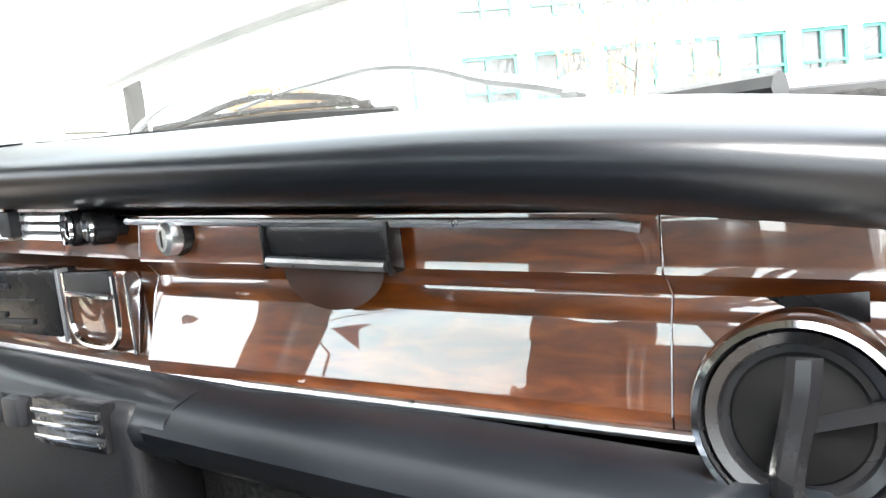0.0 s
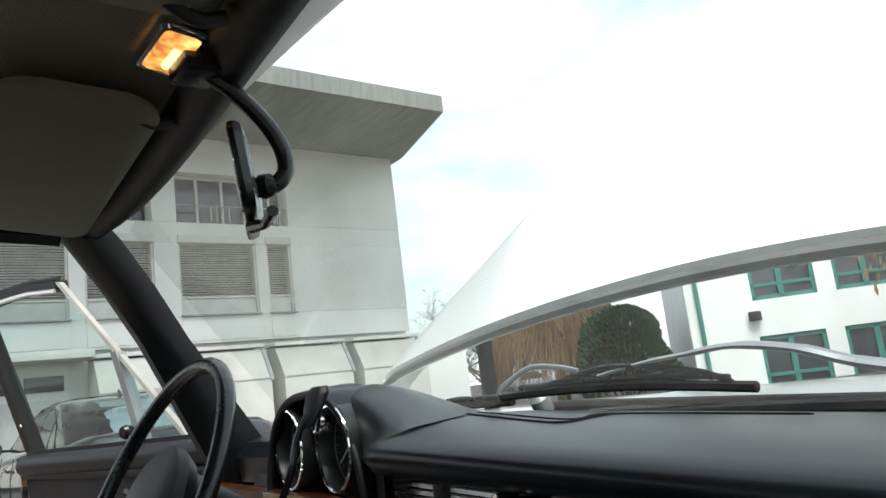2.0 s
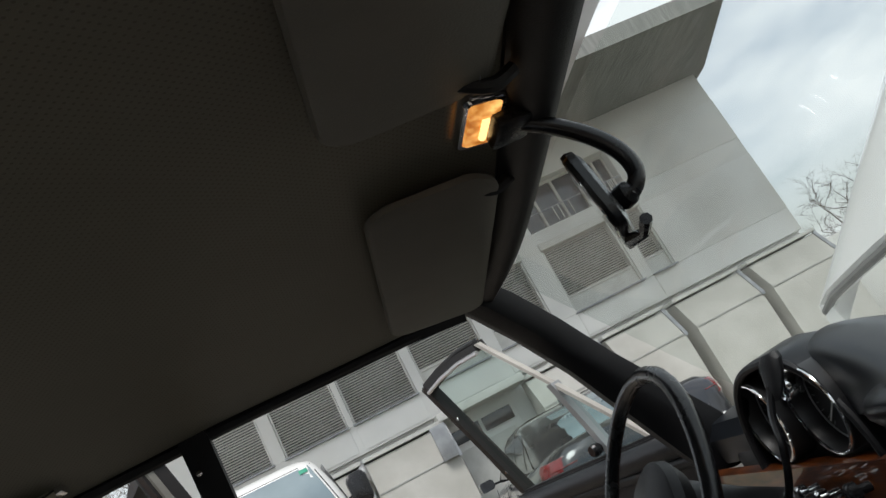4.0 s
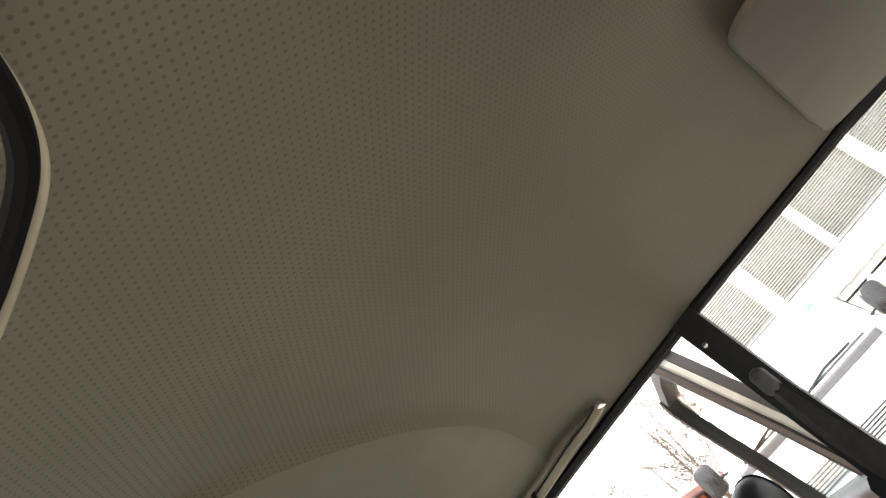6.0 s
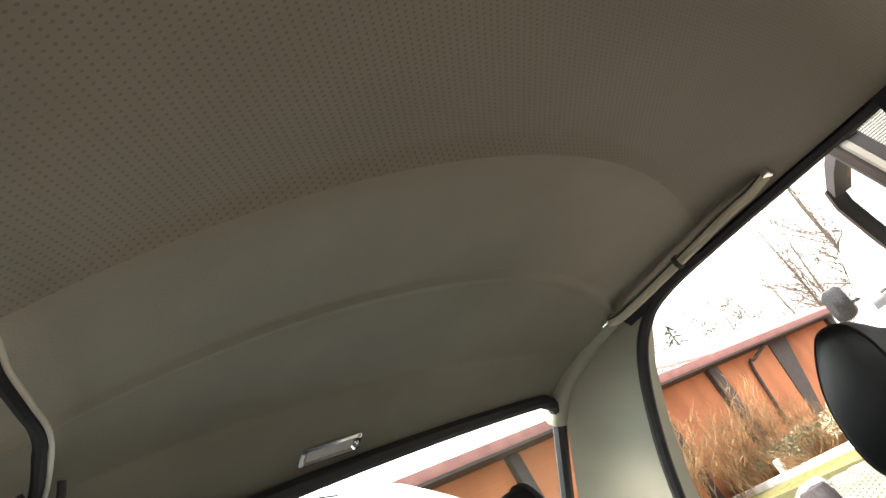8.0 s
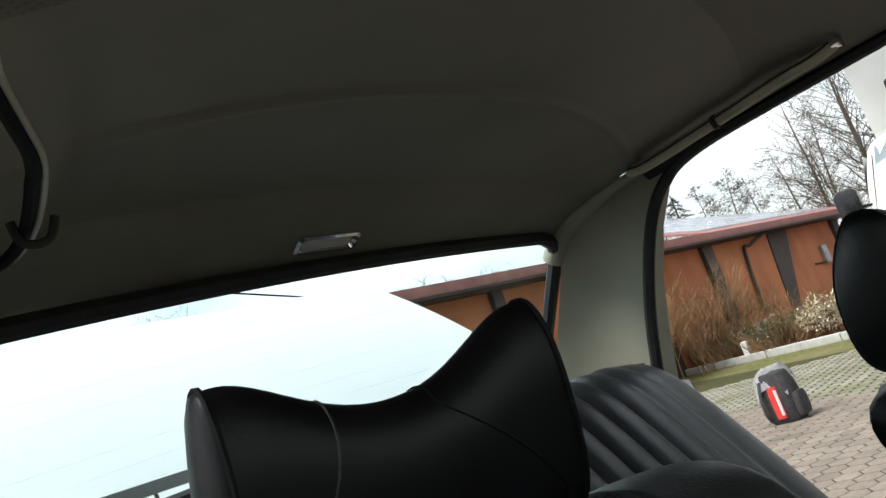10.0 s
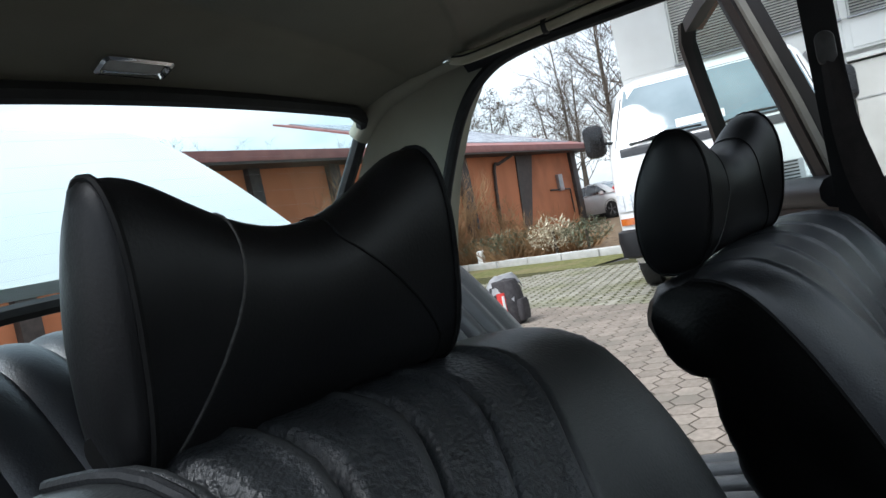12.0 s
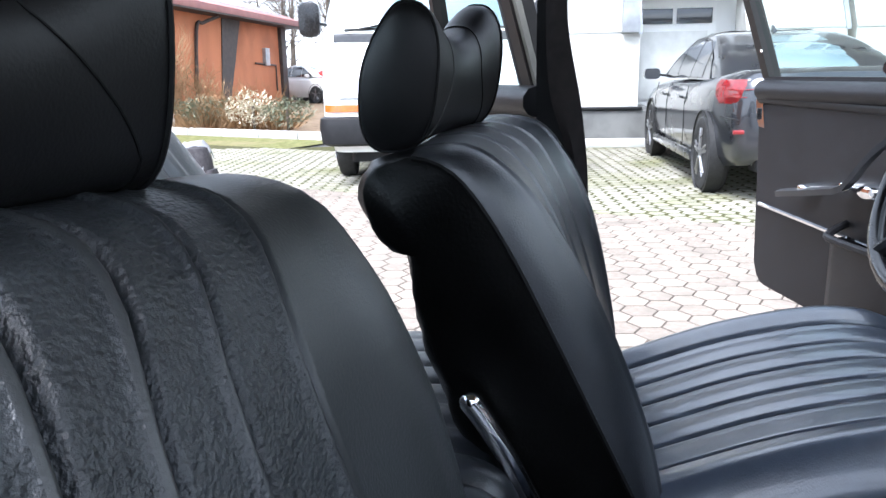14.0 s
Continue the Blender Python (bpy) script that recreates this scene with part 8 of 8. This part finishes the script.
levels = [(0.30, -0.06, 0.84), (0.42, -0.02, 0.90), (0.56, 0.0, 0.92), (0.80, -0.01, 0.925), (1.10, -0.04, 0.92), (1.30, -0.08, 0.91), (1.36, -0.11, 0.90), (1.60, -0.26, 0.85), (1.84, -0.43, 0.78), (1.90, -0.52, 0.74), (1.945, -0.66, 0.66), (1.96, -0.9, 0.5)]
part("body", loft(B(), [plan_ring(VP, f, -4.5, h, z, 0.16, 0.12) for z, f, h in levels]), M["vanwhite"], van, angle=50)


def van_front(l, z, d=0.006):
    f = lerp_table([(a, b) for a, b, c in levels], z)
    h = lerp_table([(a, c) for a, b, c in levels], z)
    e = max(0.0, (abs(l) - (h - 0.16)) / 0.16)
    return VP(f - 0.16 * (1 - math.sqrt(max(0, 1 - min(1, e) ** 2))) + d, l, z)


def van_patch(name, l0, l1, z0, z1, mat, label="", d=0.006, top=None, parent=None):
    rows = []
    for j in range(7):
        z = z0 + (z1 - z0) * j / 6
        a, b = (l0, l1) if not top else (l0 + (top[0] - l0) * j / 6, l1 + (top[1] - l1) * j / 6)
        rows.append([van_front(a + (b - a) * i / 12, z, d) for i in range(13)])
    bm = loft(B(), rows, closed=False)
    return part(name, bm, mat, parent or van, label)


van_patch("windscreen_seal", -0.84, 0.84, 1.335, 1.865, M["rubber"], "black rubber windscreen seal", 0.004, (-0.73, 0.73))
wsv = van_patch("windscreen", -0.81, 0.81, 1.355, 1.845, M["vanglass"], "pale reflecting windscreen", 0.009, (-0.705, 0.705))
for l in (-0.40, 0.28):
    part("wiper_arm", tube(B(), [van_front(l - 0.30, 1.33, 0.03), van_front(l + 0.02, 1.385, 0.02), van_front(l + 0.30, 1.375, 0.016)], 0.009, 6), M["rubber"], van, "black wiper arm")
van_patch("sticker", 0.60, 0.68, 1.79, 1.83, M["greenprint"], "small green sticker", 0.012, parent=wsv)
van_patch("cabin_sheet", -0.30, 0.1, 1.40, 1.47, M["white"], "paper behind the glass", 0.0105, parent=wsv)
van_patch("upper_grille", -0.80, 0.80, 1.24, 1.315, M["grey"], "dark grey air grille", 0.006)
gr = van_patch("grille", -0.90, 0.90, 0.76, 0.93, M["metal"], "grey slatted grille", 0.004)
for k in range(6):
    van_patch("slat", -0.56, 0.56, 0.775 + 0.027 * k, 0.787 + 0.027 * k, M["bumper"], "", 0.012, parent=gr)
for s in (-1, 1):
    hl = van_patch("headlamp", s * 0.60, s * 0.905, 0.775, 0.925, M["clearlens"], "rectangular clear headlamp", 0.014)
    for k in range(4):
        van_patch("lens_rib", s * (0.63 + 0.07 * k), s * (0.636 + 0.07 * k), 0.785, 0.915, M["metal"], "", 0.017, parent=hl)
    van_patch("indicator", s * 0.58, s * 0.905, 0.655, 0.715, M["amber"], "amber indicator", 0.014)
    mirror_arm(VP, van, -0.20, s * 0.90, 1.44, s, 0.19, 0.30, M["blackplastic"])
    # cab door: pane, seam and handle on each flank
    part("door_pane", loft(B(), [[VP(a, s * (0.925 - 0.19 * max(0, z - 1.32)) + s * 0.006, z) for a in aa] for z, aa in ((1.36, (-0.42, -0.8, -1.3)), (1.60, (-0.52, -0.85, -1.3)), (1.82, (-0.64, -0.9, -1.3)))], closed=False), M["darkglass"], van, "dark side window")
    for a in (-0.36, -1.38):
        part("door_seam", tube(B(), [VP(a, s * 0.926, 0.45), VP(a, s * 0.926, 1.3)], 0.005, 5), M["bumper"], van)
    part("door_handle", box(VP(-1.25, s * 0.935, 1.15), (0.16, 0.03, 0.035), 0.008), M["blackplastic"], van)
    part("side_stripe", loft(B(), [[VP(a, s * 0.931, z) for a in (-1.45, -2.6, -4.3)] for z in (0.95, 1.15)], closed=False), M["greenprint"], van, "green printed stripe")
    part("side_stripe", loft(B(), [[VP(a, s * 0.931, z) for a in (-1.45, -2.6, -4.3)] for z in (0.82, 0.90)], closed=False), M["redlens"], van, "red printed stripe")
    for a in (-0.88, -3.35):
        wheel(VP, van, a, s * 0.90, 0.325, s, 6)
bmv = loft(B(), [plan_ring(VP, f, -0.35, h, z, 0.14, 0.02) for z, f, h in ((0.36, 0.02, 0.90), (0.385, 0.075, 0.94), (0.52, 0.095, 0.955), (0.60, 0.07, 0.95), (0.615, 0.02, 0.92))])
part("front_bumper", bmv, M["bumper"], van, "dark grey plastic bumper")
part("number_plate", box(VP(0.101, 0.0, 0.47), (0.012, 0.52, 0.11), 0.002, Matrix.Rotation(radians(8), 3, "Z")), M["white"], van, "white plate with plain dark bars")
part("plate_bar", box(VP(0.109, 0.02, 0.47), (0.004, 0.36, 0.055), 0.0, Matrix.Rotation(radians(8), 3, "Z")), M["blackplastic"], van)
part("underbody", loft(B(), [plan_ring(VP, -0.2, -4.4, 0.70, z, 0.05, 0.05) for z in (0.20, 0.36)]), M["bumper"], van)


def saloon(name, label, loc, turn, mat, L=4.9, W=1.86, H=1.46, detail=True):
    """A four-door saloon; local a runs from the tail (0) to the nose (L)."""
    P = placed(loc, turn)
    k = L / 4.9
    car = thing(name, label, "car", loc)
    hw = W / 2
    st = [(0.0, 0.80, 0.62, 0.96, 0.42), (0.04, 0.86, 0.50, 1.05, 0.36), (0.14, 0.905, 0.40, 1.085, 0.30), (0.45, 0.955, 0.28, 1.09, 0.26), (0.85, 0.99, 0.24, 1.06, 0.24), (1.6, 1.0, 0.22, 1.01, 0.22), (2.6, 1.0, 0.22, 0.99, 0.22), (3.5, 0.995, 0.22, 0.97, 0.22), (4.1, 0.98, 0.24, 0.90, 0.24), (4.55, 0.92, 0.28, 0.80, 0.26), (4.8, 0.80, 0.34, 0.70, 0.30), (4.9, 0.66, 0.42, 0.60, 0.38)]
    rings = []
    for a, q, zl, zt, zf in st:
        w = hw * q
        half = [(0.0, zt), (0.45 * w, zt - 0.004), (0.80 * w, zt - 0.022), (0.93 * w, zt - 0.075), (0.975 * w, zt - 0.15), (1.0 * w, 0.5 * (zt - 0.10) + 0.5 * 0.55), (0.995 * w, 0.50), (0.975 * w, 0.36), (0.90 * w, zf), (0.0, zf)]
        half = [(x, max(zf, min(z, zt))) for x, z in half]
        rings.append([P(a * k, x, z) for x, z in half] + [P(a * k, -x, z) for x, z in reversed(half[1:-1])])
    part("body", loft(B(), rings), mat, car, angle=45)
    gl = [(0.98, 0.62, 3.72, 0.79), (1.08, 0.80, 3.50, 0.765), (1.20, 1.06, 3.22, 0.72), (1.32, 1.40, 2.92, 0.665), (1.40, 1.72, 2.66, 0.615), (1.44, 1.98, 2.45, 0.55), (H, 2.2, 2.3, 0.40)]
    gl = [(z * H / 1.46, r * k, f * k, w * W / 1.86) for z, r, f, w in gl]
    part("cabin", loft(B(), [plan_ring(P, f, r, w, z, 0.16, 0.16, 5) for z, r, f, w in gl]), mat, car, angle=50)

    def at(z, i):
        return lerp_table([(g[0], g[i]) for g in gl], z)

    for s in (-1, 1):
        for a0, a1, z1 in ((0.30, 0.47, 1.35), (0.485, 0.70, 1.39), (0.715, 0.93, 1.36)):
            rows = []
            for j in range(6):
                z = (1.00 + (z1 - 1.00) * j / 5) * H / 1.46
                r0, f0 = at(z, 1) + 0.12 * k, at(z, 2) - 0.12 * k
                b0, b1 = at(1.0, 1), at(1.0, 2)
                lo, hi = max(r0, b0 + (b1 - b0) * a0 - 0.02), min(f0, b0 + (b1 - b0) * a1)
                hi = max(hi, lo + 0.02)
                rows.append([P(lo + (hi - lo) * i / 4, s * (at(z, 3) + 0.006), z) for i in range(5)])
            part("side_pane", loft(B(), rows, closed=False), M["darkglass"], car, "dark side window")
        part("window_trim", tube(B(), [P(at(z, 1) + 0.17 * k + o, s * (at(z, 3) + 0.005), z) for z, o in ((1.0, 0.35), (1.2, 0.16), (1.36, 0.10), (1.40, 0.3))] + [P(a, s * (at(1.40, 3) + 0.004), 1.395 * H / 1.46) for a in (2.3 * k, 2.6 * k)] + [P(at(1.2, 2) - 0.1, s * (at(1.2, 3) + 0.005), 1.2), P(at(1.0, 2) - 0.1, s * (at(1.0, 3) + 0.006), 1.0)], 0.008, 6), M["blackplastic"], car, "black window trim")
        mirror_arm(P, car, 3.35 * k, s * (hw - 0.05), 1.03, s, 0.19, 0.13, mat)
    for nm, i, sg in (("rear_window", 1, -1), ("windscreen", 2, 1)):
        rows = []
        for j in range(7):
            z = (1.015 + 0.375 * j / 6) * H / 1.46
            w = at(z, 3) - 0.10
            rows.append([P(at(z, i) + sg * (0.007 - 0.05 * (abs(u) / 6) ** 4), w * u / 6, z) for u in range(-6, 7)])
        part(nm, loft(B(), rows, closed=False), M["vanglass"], car, "reflecting glass")
    for a in (0.80 * k, 3.78 * k):
        for s in (-1, 1):
            c = P(a, s * (hw * 0.985), 0.345)
            ax = P(0, s, 0) - P(0, 0, 0)
            part("wheel_arch", turned(B(), c, ax, [(-0.12, 0.375), (0.012, 0.385), (0.016, 0.372), (-0.05, 0.36), (-0.06, 0)], 36), M["rubber"], car, "dark wheel arch")
            wheel(P, car, a, s * (hw * 0.985 + 0.012), 0.335, s)
    if detail:
        for s in (-1, 1):
            rows = [[P(a - 0.004, s * (l + 0.012), z) for a, l in aa] for z, aa in ((0.805, ((0.10, 0.52), (0.06, 0.68), (0.10, 0.80), (0.22, 0.858), (0.34, 0.885))), (0.87, ((0.07, 0.50), (0.03, 0.66), (0.06, 0.79), (0.20, 0.868), (0.42, 0.90))), (0.95, ((0.06, 0.48), (0.02, 0.64), (0.055, 0.77), (0.18, 0.85), (0.46, 0.888))), (1.0, ((0.08, 0.47), (0.04, 0.62), (0.08, 0.74), (0.18, 0.82), (0.40, 0.87))))]
            tl = part("tail_lamp", loft(B(), rows, closed=False), M["redlens"], car, "red tail lamp")
            for z in (0.86, 0.92):
                part("lamp_rib", tube(B(), [P(0.03, s * 0.52, z), P(0.005, s * 0.66, z), P(0.035, s * 0.80, z), P(0.18, s * 0.878, z)], 0.004, 5), M["redlens"], tl)
            part("reflector", box(P(0.03, s * 0.74, 0.585), (0.03, 0.22, 0.035), 0.008), M["redlens"], car, "red reflector")
            part("exhaust", turned(B(), P(0.10, s * 0.52, 0.34), P(-1, 0, 0) - P(0, 0, 0), [(-0.05, 0.05), (0.07, 0.05), (0.075, 0.046), (0.0, 0.042), (0.0, 0)], 20), M["chrome"], car, "chrome exhaust tip")
            for a in (1.62, 2.62, 3.4):
                part("door_seam", tube(B(), [P(a, s * (hw * 1.0 + 0.001), 0.35), P(a, s * (hw * 1.0 + 0.0), 0.75), P(a - 0.03, s * (hw * 0.965), 0.93)], 0.004, 5), M["rubber"], car)
            for a in (1.72, 2.72):
                part("door_handle", tube(B(), [P(a, s * (hw - 0.005), 0.80), P(a + 0.02, s * (hw + 0.02), 0.81), P(a + 0.18, s * (hw + 0.02), 0.815), P(a + 0.2, s * (hw - 0.005), 0.815)], 0.011, 6), mat, car)
            part("sill_trim", box(P(2.3, s * (hw - 0.015), 0.27), (2.2, 0.05, 0.10), 0.02), M["bmw"], car)
        part("diffuser", box(P(0.16, 0, 0.33), (0.22, 1.3, 0.16), 0.03), M["bumper"], car, "dark plastic diffuser")
        part("plate_panel", box(P(0.03, 0, 0.83), (0.03, 0.56, 0.13), 0.006), M["white"], car, "white plate with plain dark bars")
        part("plate_bar", box(P(0.012, 0, 0.83), (0.006, 0.38, 0.065)), M["blackplastic"], car)
        part("emblem", turned(B(), P(0.055, 0, 0.975), P(-1, 0, 0.5) - P(0, 0, 0), [(0, 0.041), (0.014, 0.040), (0.017, 0.03), (0.017, 0)], 24), M["chrome"], car, "round plain badge")
        part("bumper_seam", tube(B(), [P(0.25, 0.90, 0.70), P(0.05, 0.80, 0.68), P(0.0, 0.55, 0.67), P(0.0, -0.55, 0.67), P(0.05, -0.80, 0.68), P(0.25, -0.90, 0.70)], 0.005, 5), M["rubber"], car)
        part("roof_antenna", loft(B(), [[P(a, l, z) for a, l in ((1.95 + 0.1 * q, 0.02 * (1 - q)), (1.95 + 0.16 - 0.02 * q, 0), (1.95 + 0.1 * q, -0.02 * (1 - q)))] for q, z in ((0, H - 0.03), (0.5, H + 0.015), (0.9, H + 0.05))]), mat, car, "shark-fin roof antenna")
    return car


saloon("dark_saloon", "dark grey metallic saloon parked with its tail to the yard", (-5.66, 2.42, GZ), 180, M["bmw"])
for nm, lb, loc, tn, mt in (("parked_car", "silver car parked far off below the trees", (-33.0, 31.0, GZ), 20, "metal"), ("parked_car", "dark car parked far off below the trees", (-29.0, 33.0, GZ), 20, "bmw"), ("parked_car", "white car parked far behind the planting", (-34.0, -12.6, GZ), 60, "vanwhite"), ("parked_car", "red car parked far behind the planting", (-29.5, -8.6, GZ), 60, "red"), ("parked_car", "pale car parked far behind the planting", (-30.2, -10.5, GZ), 60, "vanwhite")):
    saloon(nm, lb, loc, tn, M[mt], 4.2, 1.75, 1.45, False)

# ---------------------------------------------------------------- bag on the paving
BX, BY = -6.19, -3.22
bp = thing("backpack", "dark backpack with red and white panels, grey cloth on top", "bag", (BX, BY, GZ))
part("main_bag", loft(B(), [[(BX + x * q + 0.03 * z, BY + y * q, GZ + z) for x, y in rounded(0.26, 0.32, 0.09, 5)] for z, q in ((0.0, 0.86), (0.04, 1.0), (0.2, 1.04), (0.36, 0.94), (0.45, 0.74), (0.48, 0.42))]), M["bagcloth"], bp)
part("front_panel", loft(B(), [[(BX + 0.135 + 0.02 * d, BY + y * q, GZ + z) for y, d in ((-0.06, -1), (-0.045, 0.6), (0.0, 1), (0.04, 0.6), (0.06, -1))] for z, q in ((0.05, 0.9), (0.12, 1.0), (0.28, 1.0), (0.34, 0.85))]), M["red"], bp, "red front panel")
part("white_strip", loft(B(), [[(BX + 0.160 + 0.006 * d, BY + 0.028 + y, GZ + z) for y, d in ((-0.014, -1), (0.0, 1), (0.014, -1))] for z in (0.08, 0.2, 0.31)]), M["white"], bp, "white reflecting strip")
part("side_pocket", loft(B(), [[(BX + 0.02 + x * q, BY + 0.165 + y * q, GZ + z) for x, y in rounded(0.19, 0.08, 0.035, 4)] for z, q in ((0.04, 0.85), (0.1, 1.03), (0.2, 1.0), (0.25, 0.8))]), M["bagcloth"], bp, "dark side pocket")
rows = []
for j in range(9):
    v = j / 8
    rows.append([(BX - 0.14 + 0.28 * v + 0.01 * math.sin(5 * u), BY - 0.17 + 0.30 * u, GZ + 0.50 - 0.9 * max(0, abs(v - 0.45) - 0.28) ** 1.2 - 0.5 * max(0, abs(u - 0.5) - 0.34) + 0.018 * math.sin(9 * u + 4 * v)) for u in [i / 10 for i in range(11)]])
bm = loft(B(), rows, closed=False)
bmesh.ops.solidify(bm, geom=bm.faces[:], thickness=0.012)
part("draped_cloth", bm, M["greycloth"], bp, "light grey cloth")
part("carry_strap", tube(B(), spline([(BX + 0.12, BY - 0.10, GZ + 0.40), (BX + 0.17, BY - 0.11, GZ + 0.28), (BX + 0.17, BY - 0.12, GZ + 0.12), (BX + 0.13, BY - 0.11, GZ + 0.03)], 5), 0.016, 6, flat=0.5), M["bagcloth"], bp)

# ---------------------------------------------------------------- hexagonal paving blocks
HX, HY = 0.157, 0.136
GRID = radians(4.7)


def hex_points(cx, cy, r):
    return [(cx + r * math.sin(radians(60 * k) - GRID), cy + r * math.cos(radians(60 * k) - GRID)) for k in range(6)]


def hex_verts(cx, cy, r, z, jit):
    low = [(x, y, z - 0.02) for x, y in hex_points(cx, cy, r)]
    mid = [(x, y, z - 0.0012) for x, y in hex_points(cx, cy, r)]
    top = [(x, y, z) for x, y in hex_points(cx, cy, r - 0.003)]
    return low + mid + top


HEX_FACES = [(12, 13, 14, 15, 16, 17)[::-1]] + [(k, (k + 1) % 6, 6 + (k + 1) % 6, 6 + k)[::-1] for k in range(6)] + [(6 + k, 6 + (k + 1) % 6, 12 + (k + 1) % 6, 12 + k)[::-1] for k in range(6)]
hex_mesh = bpy.data.meshes.new("paving_block")
hex_mesh.from_pydata(hex_verts(0, 0, 0.0850, 0, 0), [], HEX_FACES)
hex_mesh.materials.append(M["paver"])
hr_ = random.Random(21)
rest_v, rest_f, moss_v, moss_f = [], [], [], []
near_count = 0
for j in range(-70, 56):
    for i in range(-70, 60):
        a, b = i * HX + (HX / 2 if j % 2 else 0), j * HY
        cx, cy = a * math.cos(GRID) - b * math.sin(GRID), a * math.sin(GRID) + b * math.cos(GRID)
        z = GZ + hr_.uniform(-0.0006, 0.0008)
        gap = kerb_gap(cx, cy)
        if gap > W_PALE:
            if -3.3 < cx < -1.2 and -0.6 < cy < 2.1 and near_count < 300:
                ob = new("paving_block", hex_mesh)
                ob.matrix_world = pose(cx, cy, z, hr_.uniform(-0.4, 0.4), hr_.uniform(-0.4, 0.4), 60 * hr_.randint(0, 5))
                ob.parent = lot
                near_count += 1
            else:
                o = len(rest_v)
                rest_v += hex_verts(cx, cy, 0.0850, z, 0)
                rest_f += [tuple(o + q for q in f) for f in HEX_FACES]
        elif gap > W_GRASS or (cy > -2.0 and cx > -10.4):
            o = len(moss_v)
            moss_v += hex_verts(cx, cy, hr_.uniform(0.070, 0.078), z - 0.0008, 0)
            moss_f += [tuple(o + q for q in f) for f in HEX_FACES]
rb = raw("paving_blocks", rest_v, rest_f, M["paver"], lot)
tagged(rb, "", "", kind="stuff")
mb = raw("paving_blocks", moss_v, moss_f, M["mosspaver"], lat)
tagged(mb, "", "", kind="stuff")
